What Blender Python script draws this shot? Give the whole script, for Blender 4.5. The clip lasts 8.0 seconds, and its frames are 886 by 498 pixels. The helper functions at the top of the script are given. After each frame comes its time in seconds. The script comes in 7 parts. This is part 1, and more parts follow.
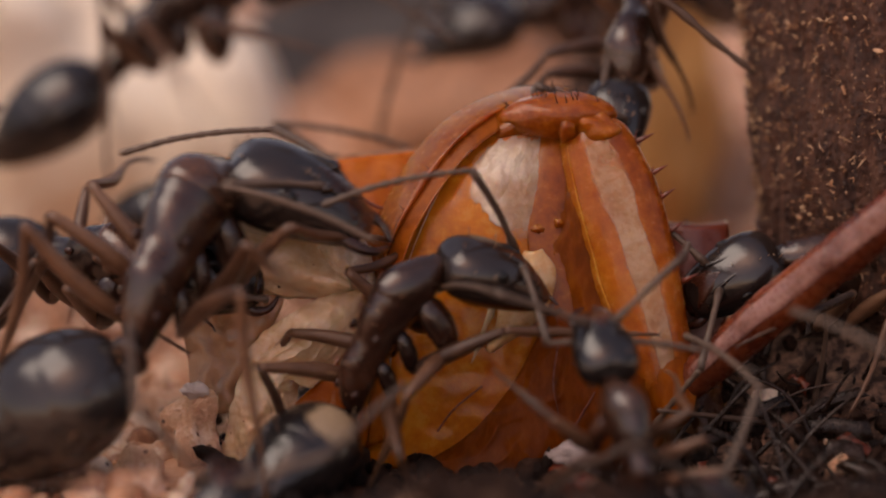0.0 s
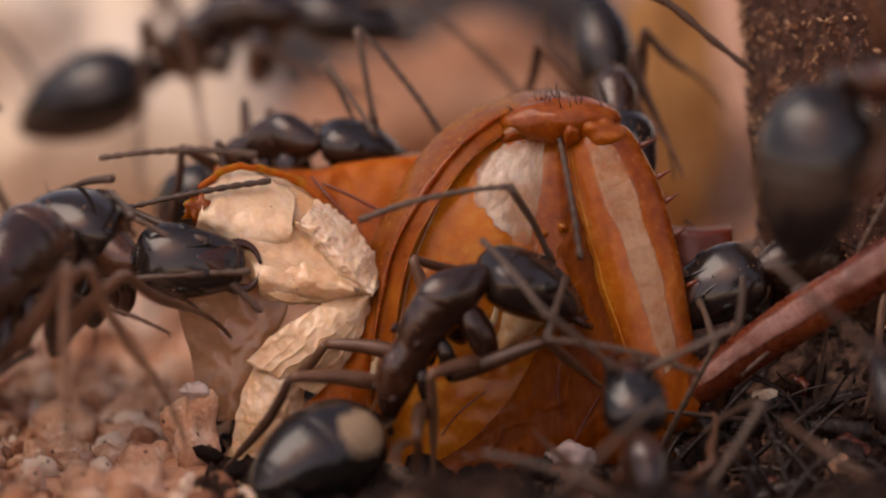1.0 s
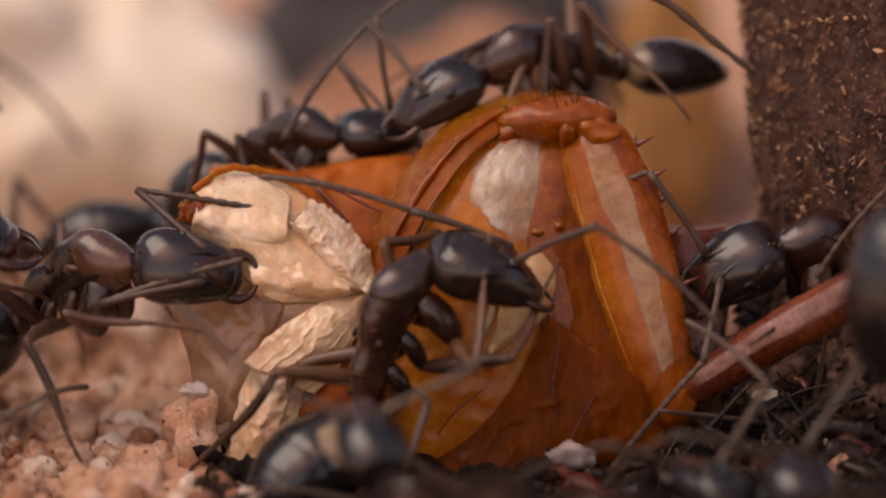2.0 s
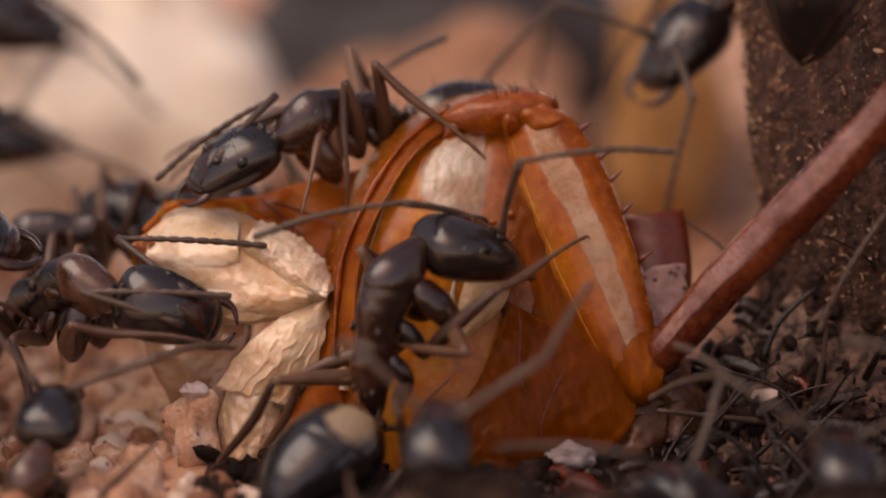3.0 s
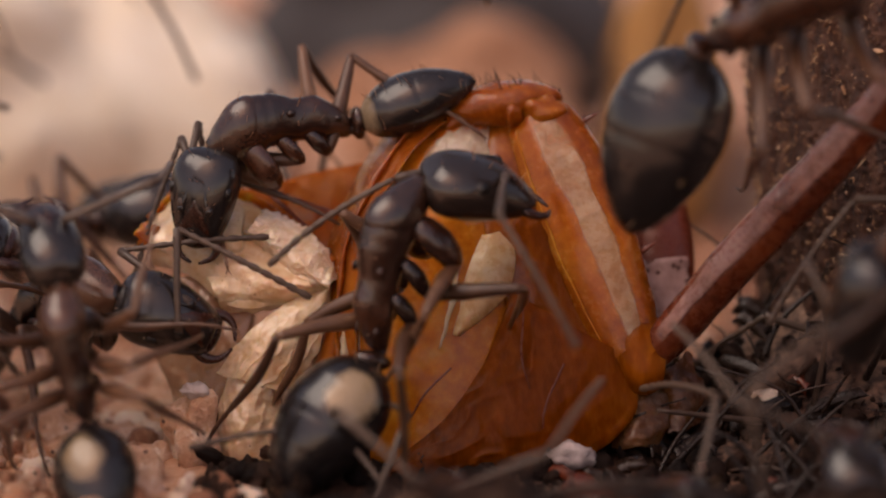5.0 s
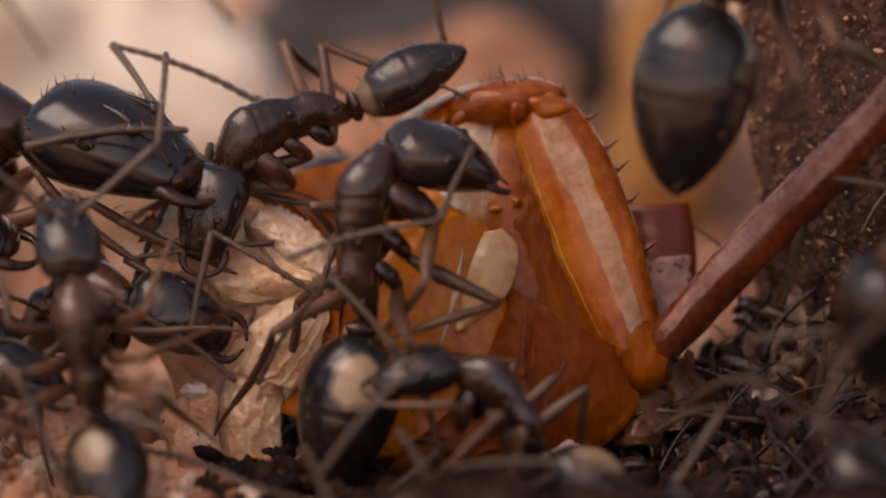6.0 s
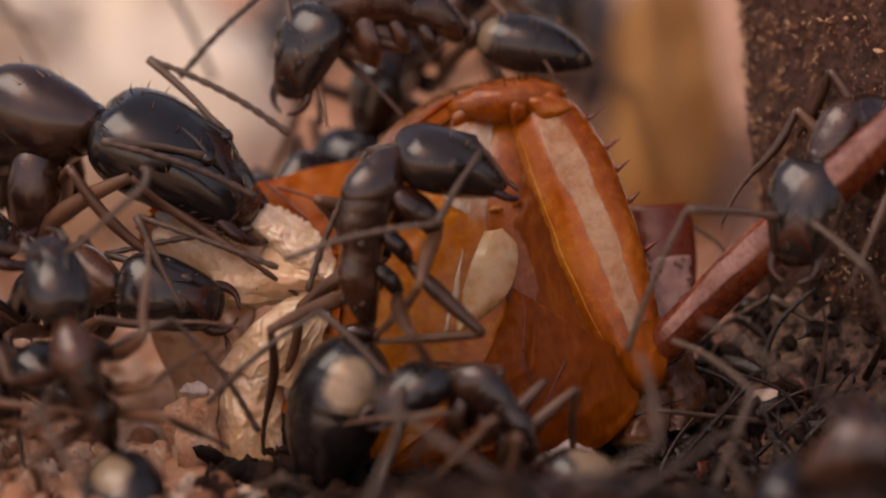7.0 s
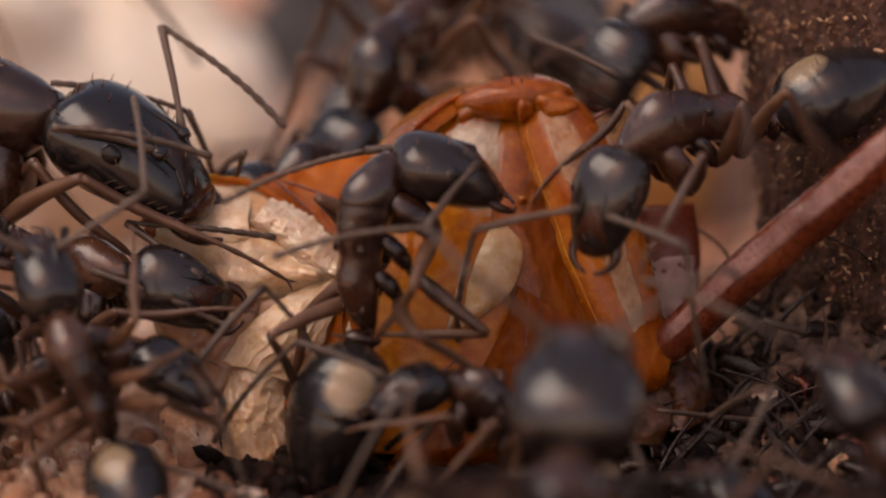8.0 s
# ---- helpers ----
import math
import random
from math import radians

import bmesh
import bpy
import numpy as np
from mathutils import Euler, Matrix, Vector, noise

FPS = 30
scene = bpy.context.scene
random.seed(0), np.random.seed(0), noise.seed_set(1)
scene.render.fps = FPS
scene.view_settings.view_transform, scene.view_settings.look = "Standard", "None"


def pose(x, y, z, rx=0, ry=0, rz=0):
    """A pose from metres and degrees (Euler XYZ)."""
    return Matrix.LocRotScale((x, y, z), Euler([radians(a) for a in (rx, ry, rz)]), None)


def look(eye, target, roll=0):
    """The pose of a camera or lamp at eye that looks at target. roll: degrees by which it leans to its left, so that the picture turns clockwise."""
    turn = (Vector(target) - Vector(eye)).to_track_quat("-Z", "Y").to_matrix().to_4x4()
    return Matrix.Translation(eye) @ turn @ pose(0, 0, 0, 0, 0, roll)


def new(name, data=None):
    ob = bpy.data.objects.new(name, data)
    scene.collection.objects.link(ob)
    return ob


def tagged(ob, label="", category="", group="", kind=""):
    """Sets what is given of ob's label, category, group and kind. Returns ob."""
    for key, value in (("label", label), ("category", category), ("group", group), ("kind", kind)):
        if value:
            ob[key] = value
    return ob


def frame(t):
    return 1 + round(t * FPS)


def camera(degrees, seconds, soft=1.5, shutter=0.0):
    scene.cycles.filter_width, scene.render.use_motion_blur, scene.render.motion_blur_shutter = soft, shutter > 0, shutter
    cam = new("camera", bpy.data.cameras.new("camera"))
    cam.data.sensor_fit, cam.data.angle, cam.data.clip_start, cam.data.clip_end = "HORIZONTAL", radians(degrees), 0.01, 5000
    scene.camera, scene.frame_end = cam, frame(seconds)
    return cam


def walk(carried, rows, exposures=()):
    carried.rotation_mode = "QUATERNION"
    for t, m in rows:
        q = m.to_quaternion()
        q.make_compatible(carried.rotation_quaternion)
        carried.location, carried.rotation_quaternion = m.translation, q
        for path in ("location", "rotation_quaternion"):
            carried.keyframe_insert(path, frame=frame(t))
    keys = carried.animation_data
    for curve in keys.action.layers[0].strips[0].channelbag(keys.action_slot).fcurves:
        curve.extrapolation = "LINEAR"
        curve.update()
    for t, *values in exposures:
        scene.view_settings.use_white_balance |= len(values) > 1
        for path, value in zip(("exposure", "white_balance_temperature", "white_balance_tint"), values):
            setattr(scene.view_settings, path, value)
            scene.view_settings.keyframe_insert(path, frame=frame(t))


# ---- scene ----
MM = 0.001          # all shapes below are written in millimetres

cam = camera(8.964, 8.0, 2.0, 0.5)
EYE, AIM = Vector((0.0, -97.815, 24.498)) * MM, Vector((0.0, 0.0, 3.707)) * MM
walk(cam, [(0.0, look(EYE, AIM)), (8.0, look(EYE, AIM))])
cam.data.dof.use_dof = True
cam.data.dof.focus_distance = 0.1
cam.data.dof.aperture_fstop = 52.0

# ---- light: one softbox over the subject, dim daylight round it ----
world = bpy.data.worlds.new("world")
scene.world = world
world.use_nodes = True
wn, wl = world.node_tree.nodes, world.node_tree.links
sky = wn.new("ShaderNodeTexSky")
sky.sky_type, sky.sun_disc = "NISHITA", False
sky.sun_elevation, sky.sun_rotation = radians(55), radians(200)
warm = wn.new("ShaderNodeMix")
warm.data_type, warm.blend_type = "RGBA", "MULTIPLY"
warm.inputs["Factor"].default_value, warm.inputs["B"].default_value = 1.0, (1.0, 0.62, 0.47, 1)
wl.new(sky.outputs["Color"], warm.inputs["A"])
wl.new(warm.outputs["Result"], wn["Background"].inputs["Color"])
wn["Background"].inputs["Strength"].default_value = 0.25

lamp = bpy.data.lights.new("softbox", "AREA")
lamp.shape, lamp.size, lamp.size_y = "RECTANGLE", 0.115, 0.080
lamp.energy, lamp.color = 0.122, (1.0, 0.81, 0.68)
softbox = new("softbox", lamp)
softbox.matrix_world = look(Vector((-68, -14, 116)) * MM, Vector((-5, 12, 3)) * MM)
scene.view_settings.exposure = 0.02


# ---- materials ----
def surface(name, stops, grain=2.0, fine=14.0, rough=0.4, rough_swing=0.15, bump=0.4, depth=0.03, coat=0.0, wet=0.12,
            sss=0.0, sss_mm=0.4, glass=0.0, spec=0.5, patch=None, stretch=(1, 1, 1), specks=None, tint=0.25, island=False, blur=0.09, thin=0.0):
    m = bpy.data.materials.new(name)
    m.use_nodes = True
    n, l = m.node_tree.nodes, m.node_tree.links
    bsdf = n["Principled BSDF"]
    co = n.new("ShaderNodeTexCoord")
    mp = n.new("ShaderNodeMapping")
    mp.inputs["Scale"].default_value = stretch
    l.new(co.outputs["Object"], mp.inputs["Vector"])
    big, small = n.new("ShaderNodeTexNoise"), n.new("ShaderNodeTexNoise")
    for node, scale, detail in ((big, grain, 6.0), (small, fine, 8.0)):
        node.inputs["Scale"].default_value = scale * 1000
        node.inputs["Detail"].default_value = detail
        node.inputs["Roughness"].default_value = 0.62
        l.new(mp.outputs["Vector"], node.inputs["Vector"])
    info = n.new("ShaderNodeObjectInfo")
    own = n.new("ShaderNodeMath")
    own.operation = "MULTIPLY_ADD"
    own.inputs[1].default_value, own.inputs[2].default_value = tint, -tint / 2
    geo = n.new("ShaderNodeNewGeometry")
    l.new(geo.outputs["Random Per Island"] if island else info.outputs["Random"], own.inputs[0])
    mix = n.new("ShaderNodeMath")
    mix.operation = "MULTIPLY_ADD"
    mix.inputs[1].default_value = 0.35
    l.new(small.outputs["Fac"], mix.inputs[0])
    part_big = n.new("ShaderNodeMath")
    part_big.operation = "MULTIPLY_ADD"
    part_big.inputs[1].default_value = 0.65
    l.new(big.outputs["Fac"], part_big.inputs[0])
    l.new(own.outputs[0], part_big.inputs[2])
    l.new(part_big.outputs[0], mix.inputs[2])
    ramp = n.new("ShaderNodeValToRGB")
    span = 0.34
    for i, c in enumerate(stops):
        at = 0.5 + span * (i / max(1, len(stops) - 1) - 0.5)
        e = ramp.color_ramp.elements[i] if i < 2 else ramp.color_ramp.elements.new(at)
        e.position, e.color = at, (*c, 1)
    l.new(mix.outputs[0], ramp.inputs["Fac"])
    colour = ramp.outputs["Color"]
    if patch:      # a spot, pale pigment on gasters, dark soil and painted shade on sand: centre and half size in mm, colour
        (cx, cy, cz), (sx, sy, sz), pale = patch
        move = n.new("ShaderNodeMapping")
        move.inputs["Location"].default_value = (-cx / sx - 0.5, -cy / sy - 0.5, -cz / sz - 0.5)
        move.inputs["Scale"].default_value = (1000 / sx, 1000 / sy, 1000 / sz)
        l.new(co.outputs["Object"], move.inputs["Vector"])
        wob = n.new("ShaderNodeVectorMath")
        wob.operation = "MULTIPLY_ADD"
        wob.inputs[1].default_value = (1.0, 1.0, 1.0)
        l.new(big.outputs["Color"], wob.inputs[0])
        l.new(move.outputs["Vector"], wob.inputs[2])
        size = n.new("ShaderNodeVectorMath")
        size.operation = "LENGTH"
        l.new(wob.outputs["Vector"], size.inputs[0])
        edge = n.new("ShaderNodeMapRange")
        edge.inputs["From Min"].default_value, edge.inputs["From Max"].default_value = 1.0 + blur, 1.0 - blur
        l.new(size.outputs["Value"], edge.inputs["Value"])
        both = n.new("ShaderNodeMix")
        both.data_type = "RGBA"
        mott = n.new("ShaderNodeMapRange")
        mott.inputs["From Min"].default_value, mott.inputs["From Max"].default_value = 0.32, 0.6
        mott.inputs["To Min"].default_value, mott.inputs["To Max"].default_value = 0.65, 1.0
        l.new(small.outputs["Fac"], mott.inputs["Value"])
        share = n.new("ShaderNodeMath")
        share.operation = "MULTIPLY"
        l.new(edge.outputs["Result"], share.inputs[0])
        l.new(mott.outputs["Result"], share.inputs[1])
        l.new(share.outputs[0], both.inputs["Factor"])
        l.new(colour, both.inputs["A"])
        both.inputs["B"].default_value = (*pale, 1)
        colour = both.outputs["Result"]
    if specks:     # small spots of another colour: how many per mm, how large a share, colour
        per, share, c = specks
        vor = n.new("ShaderNodeTexVoronoi")
        vor.inputs["Scale"].default_value = per * 1000
        l.new(co.outputs["Object"], vor.inputs["Vector"])
        cut = n.new("ShaderNodeMapRange")
        cut.inputs["From Min"].default_value, cut.inputs["From Max"].default_value = share, share * 0.6
        l.new(vor.outputs["Distance"], cut.inputs["Value"])
        both = n.new("ShaderNodeMix")
        both.data_type = "RGBA"
        l.new(cut.outputs["Result"], both.inputs["Factor"])
        l.new(colour, both.inputs["A"])
        both.inputs["B"].default_value = (*c, 1)
        colour = both.outputs["Result"]
    l.new(colour, bsdf.inputs["Base Color"])
    rr = n.new("ShaderNodeMapRange")
    rr.inputs["From Min"].default_value, rr.inputs["From Max"].default_value = 0.3, 0.7
    rr.inputs["To Min"].default_value, rr.inputs["To Max"].default_value = max(0.03, rough - rough_swing / 2), rough + rough_swing / 2
    l.new(small.outputs["Fac"], rr.inputs["Value"])
    l.new(rr.outputs["Result"], bsdf.inputs["Roughness"])
    bp = n.new("ShaderNodeBump")
    bp.inputs["Strength"].default_value, bp.inputs["Distance"].default_value = bump, depth * MM
    l.new(small.outputs["Fac"], bp.inputs["Height"])
    bp2 = n.new("ShaderNodeBump")
    bp2.inputs["Strength"].default_value, bp2.inputs["Distance"].default_value = bump * 0.7, depth * 4 * MM
    l.new(big.outputs["Fac"], bp2.inputs["Height"])
    l.new(bp2.outputs["Normal"], bp.inputs["Normal"])
    l.new(bp.outputs["Normal"], bsdf.inputs["Normal"])
    bsdf.inputs["Specular IOR Level"].default_value = spec
    bsdf.inputs["Coat Weight"].default_value = coat
    bsdf.inputs["Coat Roughness"].default_value = wet
    bsdf.inputs["Subsurface Weight"].default_value = sss
    bsdf.inputs["Subsurface Radius"].default_value = (1.0, 0.5, 0.22)
    bsdf.inputs["Subsurface Scale"].default_value = sss_mm * MM
    bsdf.inputs["Transmission Weight"].default_value = glass
    if thin:       # a film that thins out towards its torn edges
        edge = n.new("ShaderNodeAttribute")
        edge.attribute_name = "film"
        body = n.new("ShaderNodeMapRange")
        body.inputs["From Min"].default_value, body.inputs["From Max"].default_value = 0.3, 0.6
        body.inputs["To Min"].default_value, body.inputs["To Max"].default_value = thin * 0.55, thin
        l.new(big.outputs["Fac"], body.inputs["Value"])
        film = n.new("ShaderNodeMath")
        film.operation = "MULTIPLY"
        l.new(edge.outputs["Fac"], film.inputs[0])
        l.new(body.outputs["Result"], film.inputs[1])
        l.new(film.outputs[0], bsdf.inputs["Alpha"])
    return m


BLACK = surface("ant_black", [(0.0062, 0.0054, 0.0058), (0.0125, 0.0102, 0.0102), (0.020, 0.0135, 0.011)], 0.9, 26, 0.18, 0.12, 0.12, 0.015, spec=0.7)
SHELL = [(0.008, 0.0068, 0.0072), (0.018, 0.0145, 0.014)]
GASTER = surface("ant_gaster", SHELL, 2.2, 24, 0.22, 0.14, 0.12, 0.015, spec=0.65)
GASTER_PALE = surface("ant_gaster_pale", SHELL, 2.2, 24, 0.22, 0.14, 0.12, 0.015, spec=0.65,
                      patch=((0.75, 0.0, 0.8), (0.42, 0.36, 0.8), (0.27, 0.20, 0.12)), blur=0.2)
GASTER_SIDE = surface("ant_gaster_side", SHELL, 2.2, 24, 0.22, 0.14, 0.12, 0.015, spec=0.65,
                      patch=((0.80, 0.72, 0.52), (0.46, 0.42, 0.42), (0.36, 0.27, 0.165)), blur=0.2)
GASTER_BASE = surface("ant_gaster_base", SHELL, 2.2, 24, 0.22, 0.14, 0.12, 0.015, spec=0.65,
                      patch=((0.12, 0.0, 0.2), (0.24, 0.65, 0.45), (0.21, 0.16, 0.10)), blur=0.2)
BROWN = surface("ant_brown", [(0.008, 0.0038, 0.0032), (0.021, 0.0085, 0.0055), (0.062, 0.023, 0.011)], 1.0, 18, 0.2, 0.14, 0.2, 0.03, coat=0.15, spec=0.7)
COLLAR = surface("ant_collar", [(0.013, 0.0058, 0.0040), (0.034, 0.0145, 0.0082), (0.085, 0.038, 0.020)], 1.1, 18, 0.2, 0.14, 0.2, 0.025, coat=0.15, spec=0.7)
LEG = surface("ant_leg", [(0.030, 0.014, 0.008), (0.082, 0.040, 0.022), (0.155, 0.082, 0.045)], 0.8, 30, 0.36, 0.18, 0.4, 0.012)
FEELER = surface("ant_feeler", [(0.050, 0.032, 0.022), (0.115, 0.079, 0.056)], 3.0, 40, 0.45, 0.2, 0.3, 0.008)
JAW = surface("ant_jaw", [(0.012, 0.005, 0.004), (0.045, 0.014, 0.007)], 2.0, 20, 0.25, 0.1, 0.3, 0.01, coat=0.1)
EYE_BLACK = surface("ant_eye", [(0.004, 0.004, 0.004), (0.008, 0.007, 0.007)], 4.0, 60, 0.25, 0.1, 0.3, 0.006)
AMBER = surface("amber_shell", [(0.13, 0.024, 0.002), (0.28, 0.066, 0.005), (0.42, 0.13, 0.012)], 0.35, 2.5, 0.3, 0.2, 0.25, 0.02, spec=0.1, sss=0.4, sss_mm=1.1, tint=0.06)
AMBER_BELLY = surface("amber_belly", [(0.068, 0.011, 0.0005), (0.165, 0.037, 0.001), (0.29, 0.082, 0.003)], 0.3, 3.5, 0.26, 0.2, 0.2, 0.025, spec=0.07, sss=0.45, sss_mm=1.1, tint=0.06, stretch=(1.4, 1.0, 0.5))
AMBER_PLATE = surface("amber_plate", [(0.3168, 0.0704, 0.00352), (0.484, 0.154, 0.0088), (0.5984, 0.2552, 0.0264)], 0.5, 4, 0.24, 0.16, 0.35, 0.02, spec=0.18, coat=0.25, sss=0.4, sss_mm=1.0, tint=0.06)
AMBER_THIGH = surface("amber_thigh", [(0.1716, 0.03276, 0.00156), (0.312, 0.0819, 0.00468), (0.4368, 0.1482, 0.0117)], 0.5, 4, 0.24, 0.2, 0.45, 0.03, spec=0.2, coat=0.3, sss=0.6, sss_mm=1.0, tint=0.06)
AMBER_SHIN = surface("amber_shin", [(0.045, 0.010, 0.005), (0.115, 0.026, 0.010), (0.21, 0.055, 0.016)], 0.5, 5, 0.28, 0.2, 0.5, 0.03, spec=0.25, coat=0.1, sss=0.4, sss_mm=0.6, tint=0.06)
AMBER_DARK = surface("amber_ridge", [(0.102, 0.01955, 0.00085), (0.2295, 0.0544, 0.00255), (0.374, 0.119, 0.00765)], 0.7, 6, 0.22, 0.18, 0.6, 0.035, spec=0.2, coat=0.35, wet=0.08, sss=0.5, sss_mm=0.8, tint=0.08)
BROWN_GEL = surface("brown_gel", [(0.03, 0.010, 0.004), (0.075, 0.027, 0.011), (0.16, 0.07, 0.03)], 1.0, 6, 0.25, 0.2, 0.5, 0.04, spec=0.35, coat=0.15, sss=0.4, sss_mm=0.6)
PINK_SKIN = surface("pink_skin", [(0.19, 0.080, 0.062), (0.34, 0.18, 0.148)], 1.2, 10, 0.3, 0.2, 0.6, 0.03, coat=0.25, sss=0.2, sss_mm=0.3, thin=0.9)
RUST = surface("rust_shell", [(0.075, 0.012, 0.004), (0.15, 0.028, 0.008)], 0.8, 12, 0.32, 0.2, 0.4, 0.02, coat=0.3, sss=0.2, sss_mm=0.4)
MEMBRANE = surface("pale_membrane", [(0.44, 0.27, 0.15), (0.60, 0.44, 0.30), (0.72, 0.60, 0.47)], 0.9, 3.5, 0.26, 0.2, 0.5, 0.04, coat=0.5, wet=0.1, sss=0.3, sss_mm=0.4, thin=0.85)
STRIPE = surface("stripe_tissue", [(0.43, 0.2236, 0.0946), (0.5332, 0.3526, 0.2107), (0.6364, 0.4988, 0.3612)], 0.7, 6, 0.28, 0.2, 0.7, 0.04, coat=0.35, sss=0.3, sss_mm=0.4, thin=0.62)
PINK = surface("pink_crust", [(0.34, 0.19, 0.17), (0.52, 0.36, 0.33)], 2.4, 10, 0.5, 0.3, 0.9, 0.05, specks=(5.0, 0.28, (0.08, 0.02, 0.012)))
FLESH = surface("cream_flesh", [(0.58, 0.35, 0.17), (0.70, 0.52, 0.33), (0.80, 0.69, 0.54)], 0.7, 6, 0.2, 0.16, 0.5, 0.04, coat=0.6, wet=0.08, sss=0.3, sss_mm=0.3,
                specks=(4.5, 0.09, (0.20, 0.08, 0.03)))
FAT = surface("milky_fat", [(0.66, 0.48, 0.31), (0.80, 0.68, 0.53), (0.90, 0.83, 0.72)], 1.4, 7, 0.16, 0.16, 0.8, 0.06, coat=0.8, wet=0.08, sss=0.3, sss_mm=0.3)
HONEY = surface("honey_membrane", [(0.54, 0.265, 0.105), (0.64, 0.39, 0.215), (0.70, 0.49, 0.33)], 1.2, 6, 0.3, 0.2, 0.4, 0.02, coat=0.1, sss=0.5, sss_mm=0.6)
JELLY = surface("jelly", [(0.46, 0.26, 0.14), (0.62, 0.43, 0.28)], 1.0, 5, 0.16, 0.12, 0.6, 0.05, coat=0.6, wet=0.08, sss=0.2, sss_mm=0.4, glass=0.55)
# dark patch: soil tone plus shade on the floor, both painted into the colour
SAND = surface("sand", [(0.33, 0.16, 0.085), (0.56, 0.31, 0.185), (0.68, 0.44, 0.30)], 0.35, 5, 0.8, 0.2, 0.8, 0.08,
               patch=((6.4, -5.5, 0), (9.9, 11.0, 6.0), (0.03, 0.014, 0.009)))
GRAIN = surface("sand_grain", [(0.27, 0.115, 0.058), (0.50, 0.26, 0.145), (0.66, 0.41, 0.265), (0.84, 0.68, 0.54)], 1.4, 9, 0.5, 0.3, 1.0, 0.08, sss=0.15, sss_mm=0.25, island=True, tint=0.5,
                specks=(3.0, 0.16, (0.12, 0.06, 0.04)))
SOIL = surface("dark_soil", [(0.006, 0.0032, 0.0026), (0.018, 0.009, 0.006), (0.042, 0.021, 0.013)], 0.8, 8, 0.6, 0.3, 0.9, 0.08, island=True, tint=0.4, spec=0.15)
CREAM = surface("cream_stone", [(0.58, 0.40, 0.22), (0.82, 0.73, 0.57), (0.92, 0.88, 0.79)], 0.22, 2, 0.75, 0.2, 0.8, 0.1)
ROSE = surface("rose_stone", [(0.32, 0.16, 0.085), (0.53, 0.30, 0.18), (0.66, 0.43, 0.29)], 0.35, 2, 0.75, 0.2, 0.6, 0.1)
EARTH = surface("earth_stone", [(0.14, 0.07, 0.042), (0.23, 0.13, 0.082), (0.30, 0.19, 0.125)], 0.25, 2, 0.75, 0.2, 0.6, 0.1)
OCHRE = surface("ochre_stone", [(0.30, 0.14, 0.035), (0.45, 0.25, 0.08)], 0.3, 2, 0.75, 0.2, 0.6, 0.1)
SLATE = surface("slate_stone", [(0.030, 0.029, 0.033), (0.052, 0.048, 0.050)], 0.1, 1.5, 0.7, 0.2, 0.5, 0.1)
BARK = surface("bark", [(0.0075, 0.0033, 0.00255), (0.039, 0.01425, 0.009), (0.135, 0.0585, 0.033)], 4.0, 18, 0.5, 0.3, 1.0, 0.12, stretch=(1, 1, 0.35),
               specks=(5.5, 0.17, (0.36, 0.22, 0.13)))
FIBRE = surface("fibre", [(0.14, 0.06, 0.026), (0.33, 0.17, 0.08), (0.58, 0.39, 0.23)], 2.0, 14, 0.55, 0.2, 0.4, 0.01, island=True, tint=0.5)
STRAW = surface("dry_stem", [(0.05, 0.029, 0.02), (0.11, 0.07, 0.048)], 2.0, 20, 0.45, 0.2, 0.5, 0.015)
LITTER = surface("litter", [(0.010, 0.006, 0.0045), (0.030, 0.016, 0.010)], 1.0, 14, 0.3, 0.25, 0.6, 0.03, coat=0.08, spec=0.35)
FLAKE = surface("pale_flake", [(0.36, 0.29, 0.27), (0.58, 0.5, 0.47)], 2.0, 12, 0.4, 0.3, 0.8, 0.03, coat=0.2)


# ---- shaping ----
def spline(points, count):
    """A smooth line through the points (Catmull-Rom), as count points."""
    p = np.array(points, float)
    p = np.vstack([2 * p[0] - p[1], p, 2 * p[-1] - p[-2]])
    out = []
    for u in np.linspace(0, len(p) - 3 - 1e-9, count):
        i, f = int(u), u - int(u)
        a, b, c, d = p[i:i + 4]
        out.append(0.5 * (2 * b + (c - a) * f + (2 * a - 5 * b + 4 * c - d) * f * f + (3 * b - a - 3 * c + d) * f ** 3))
    return np.array(out)


def wobble(p, scale, seed=0.0):
    return noise.noise_vector(Vector(p) * scale + Vector((seed, seed * 1.7, -seed)))


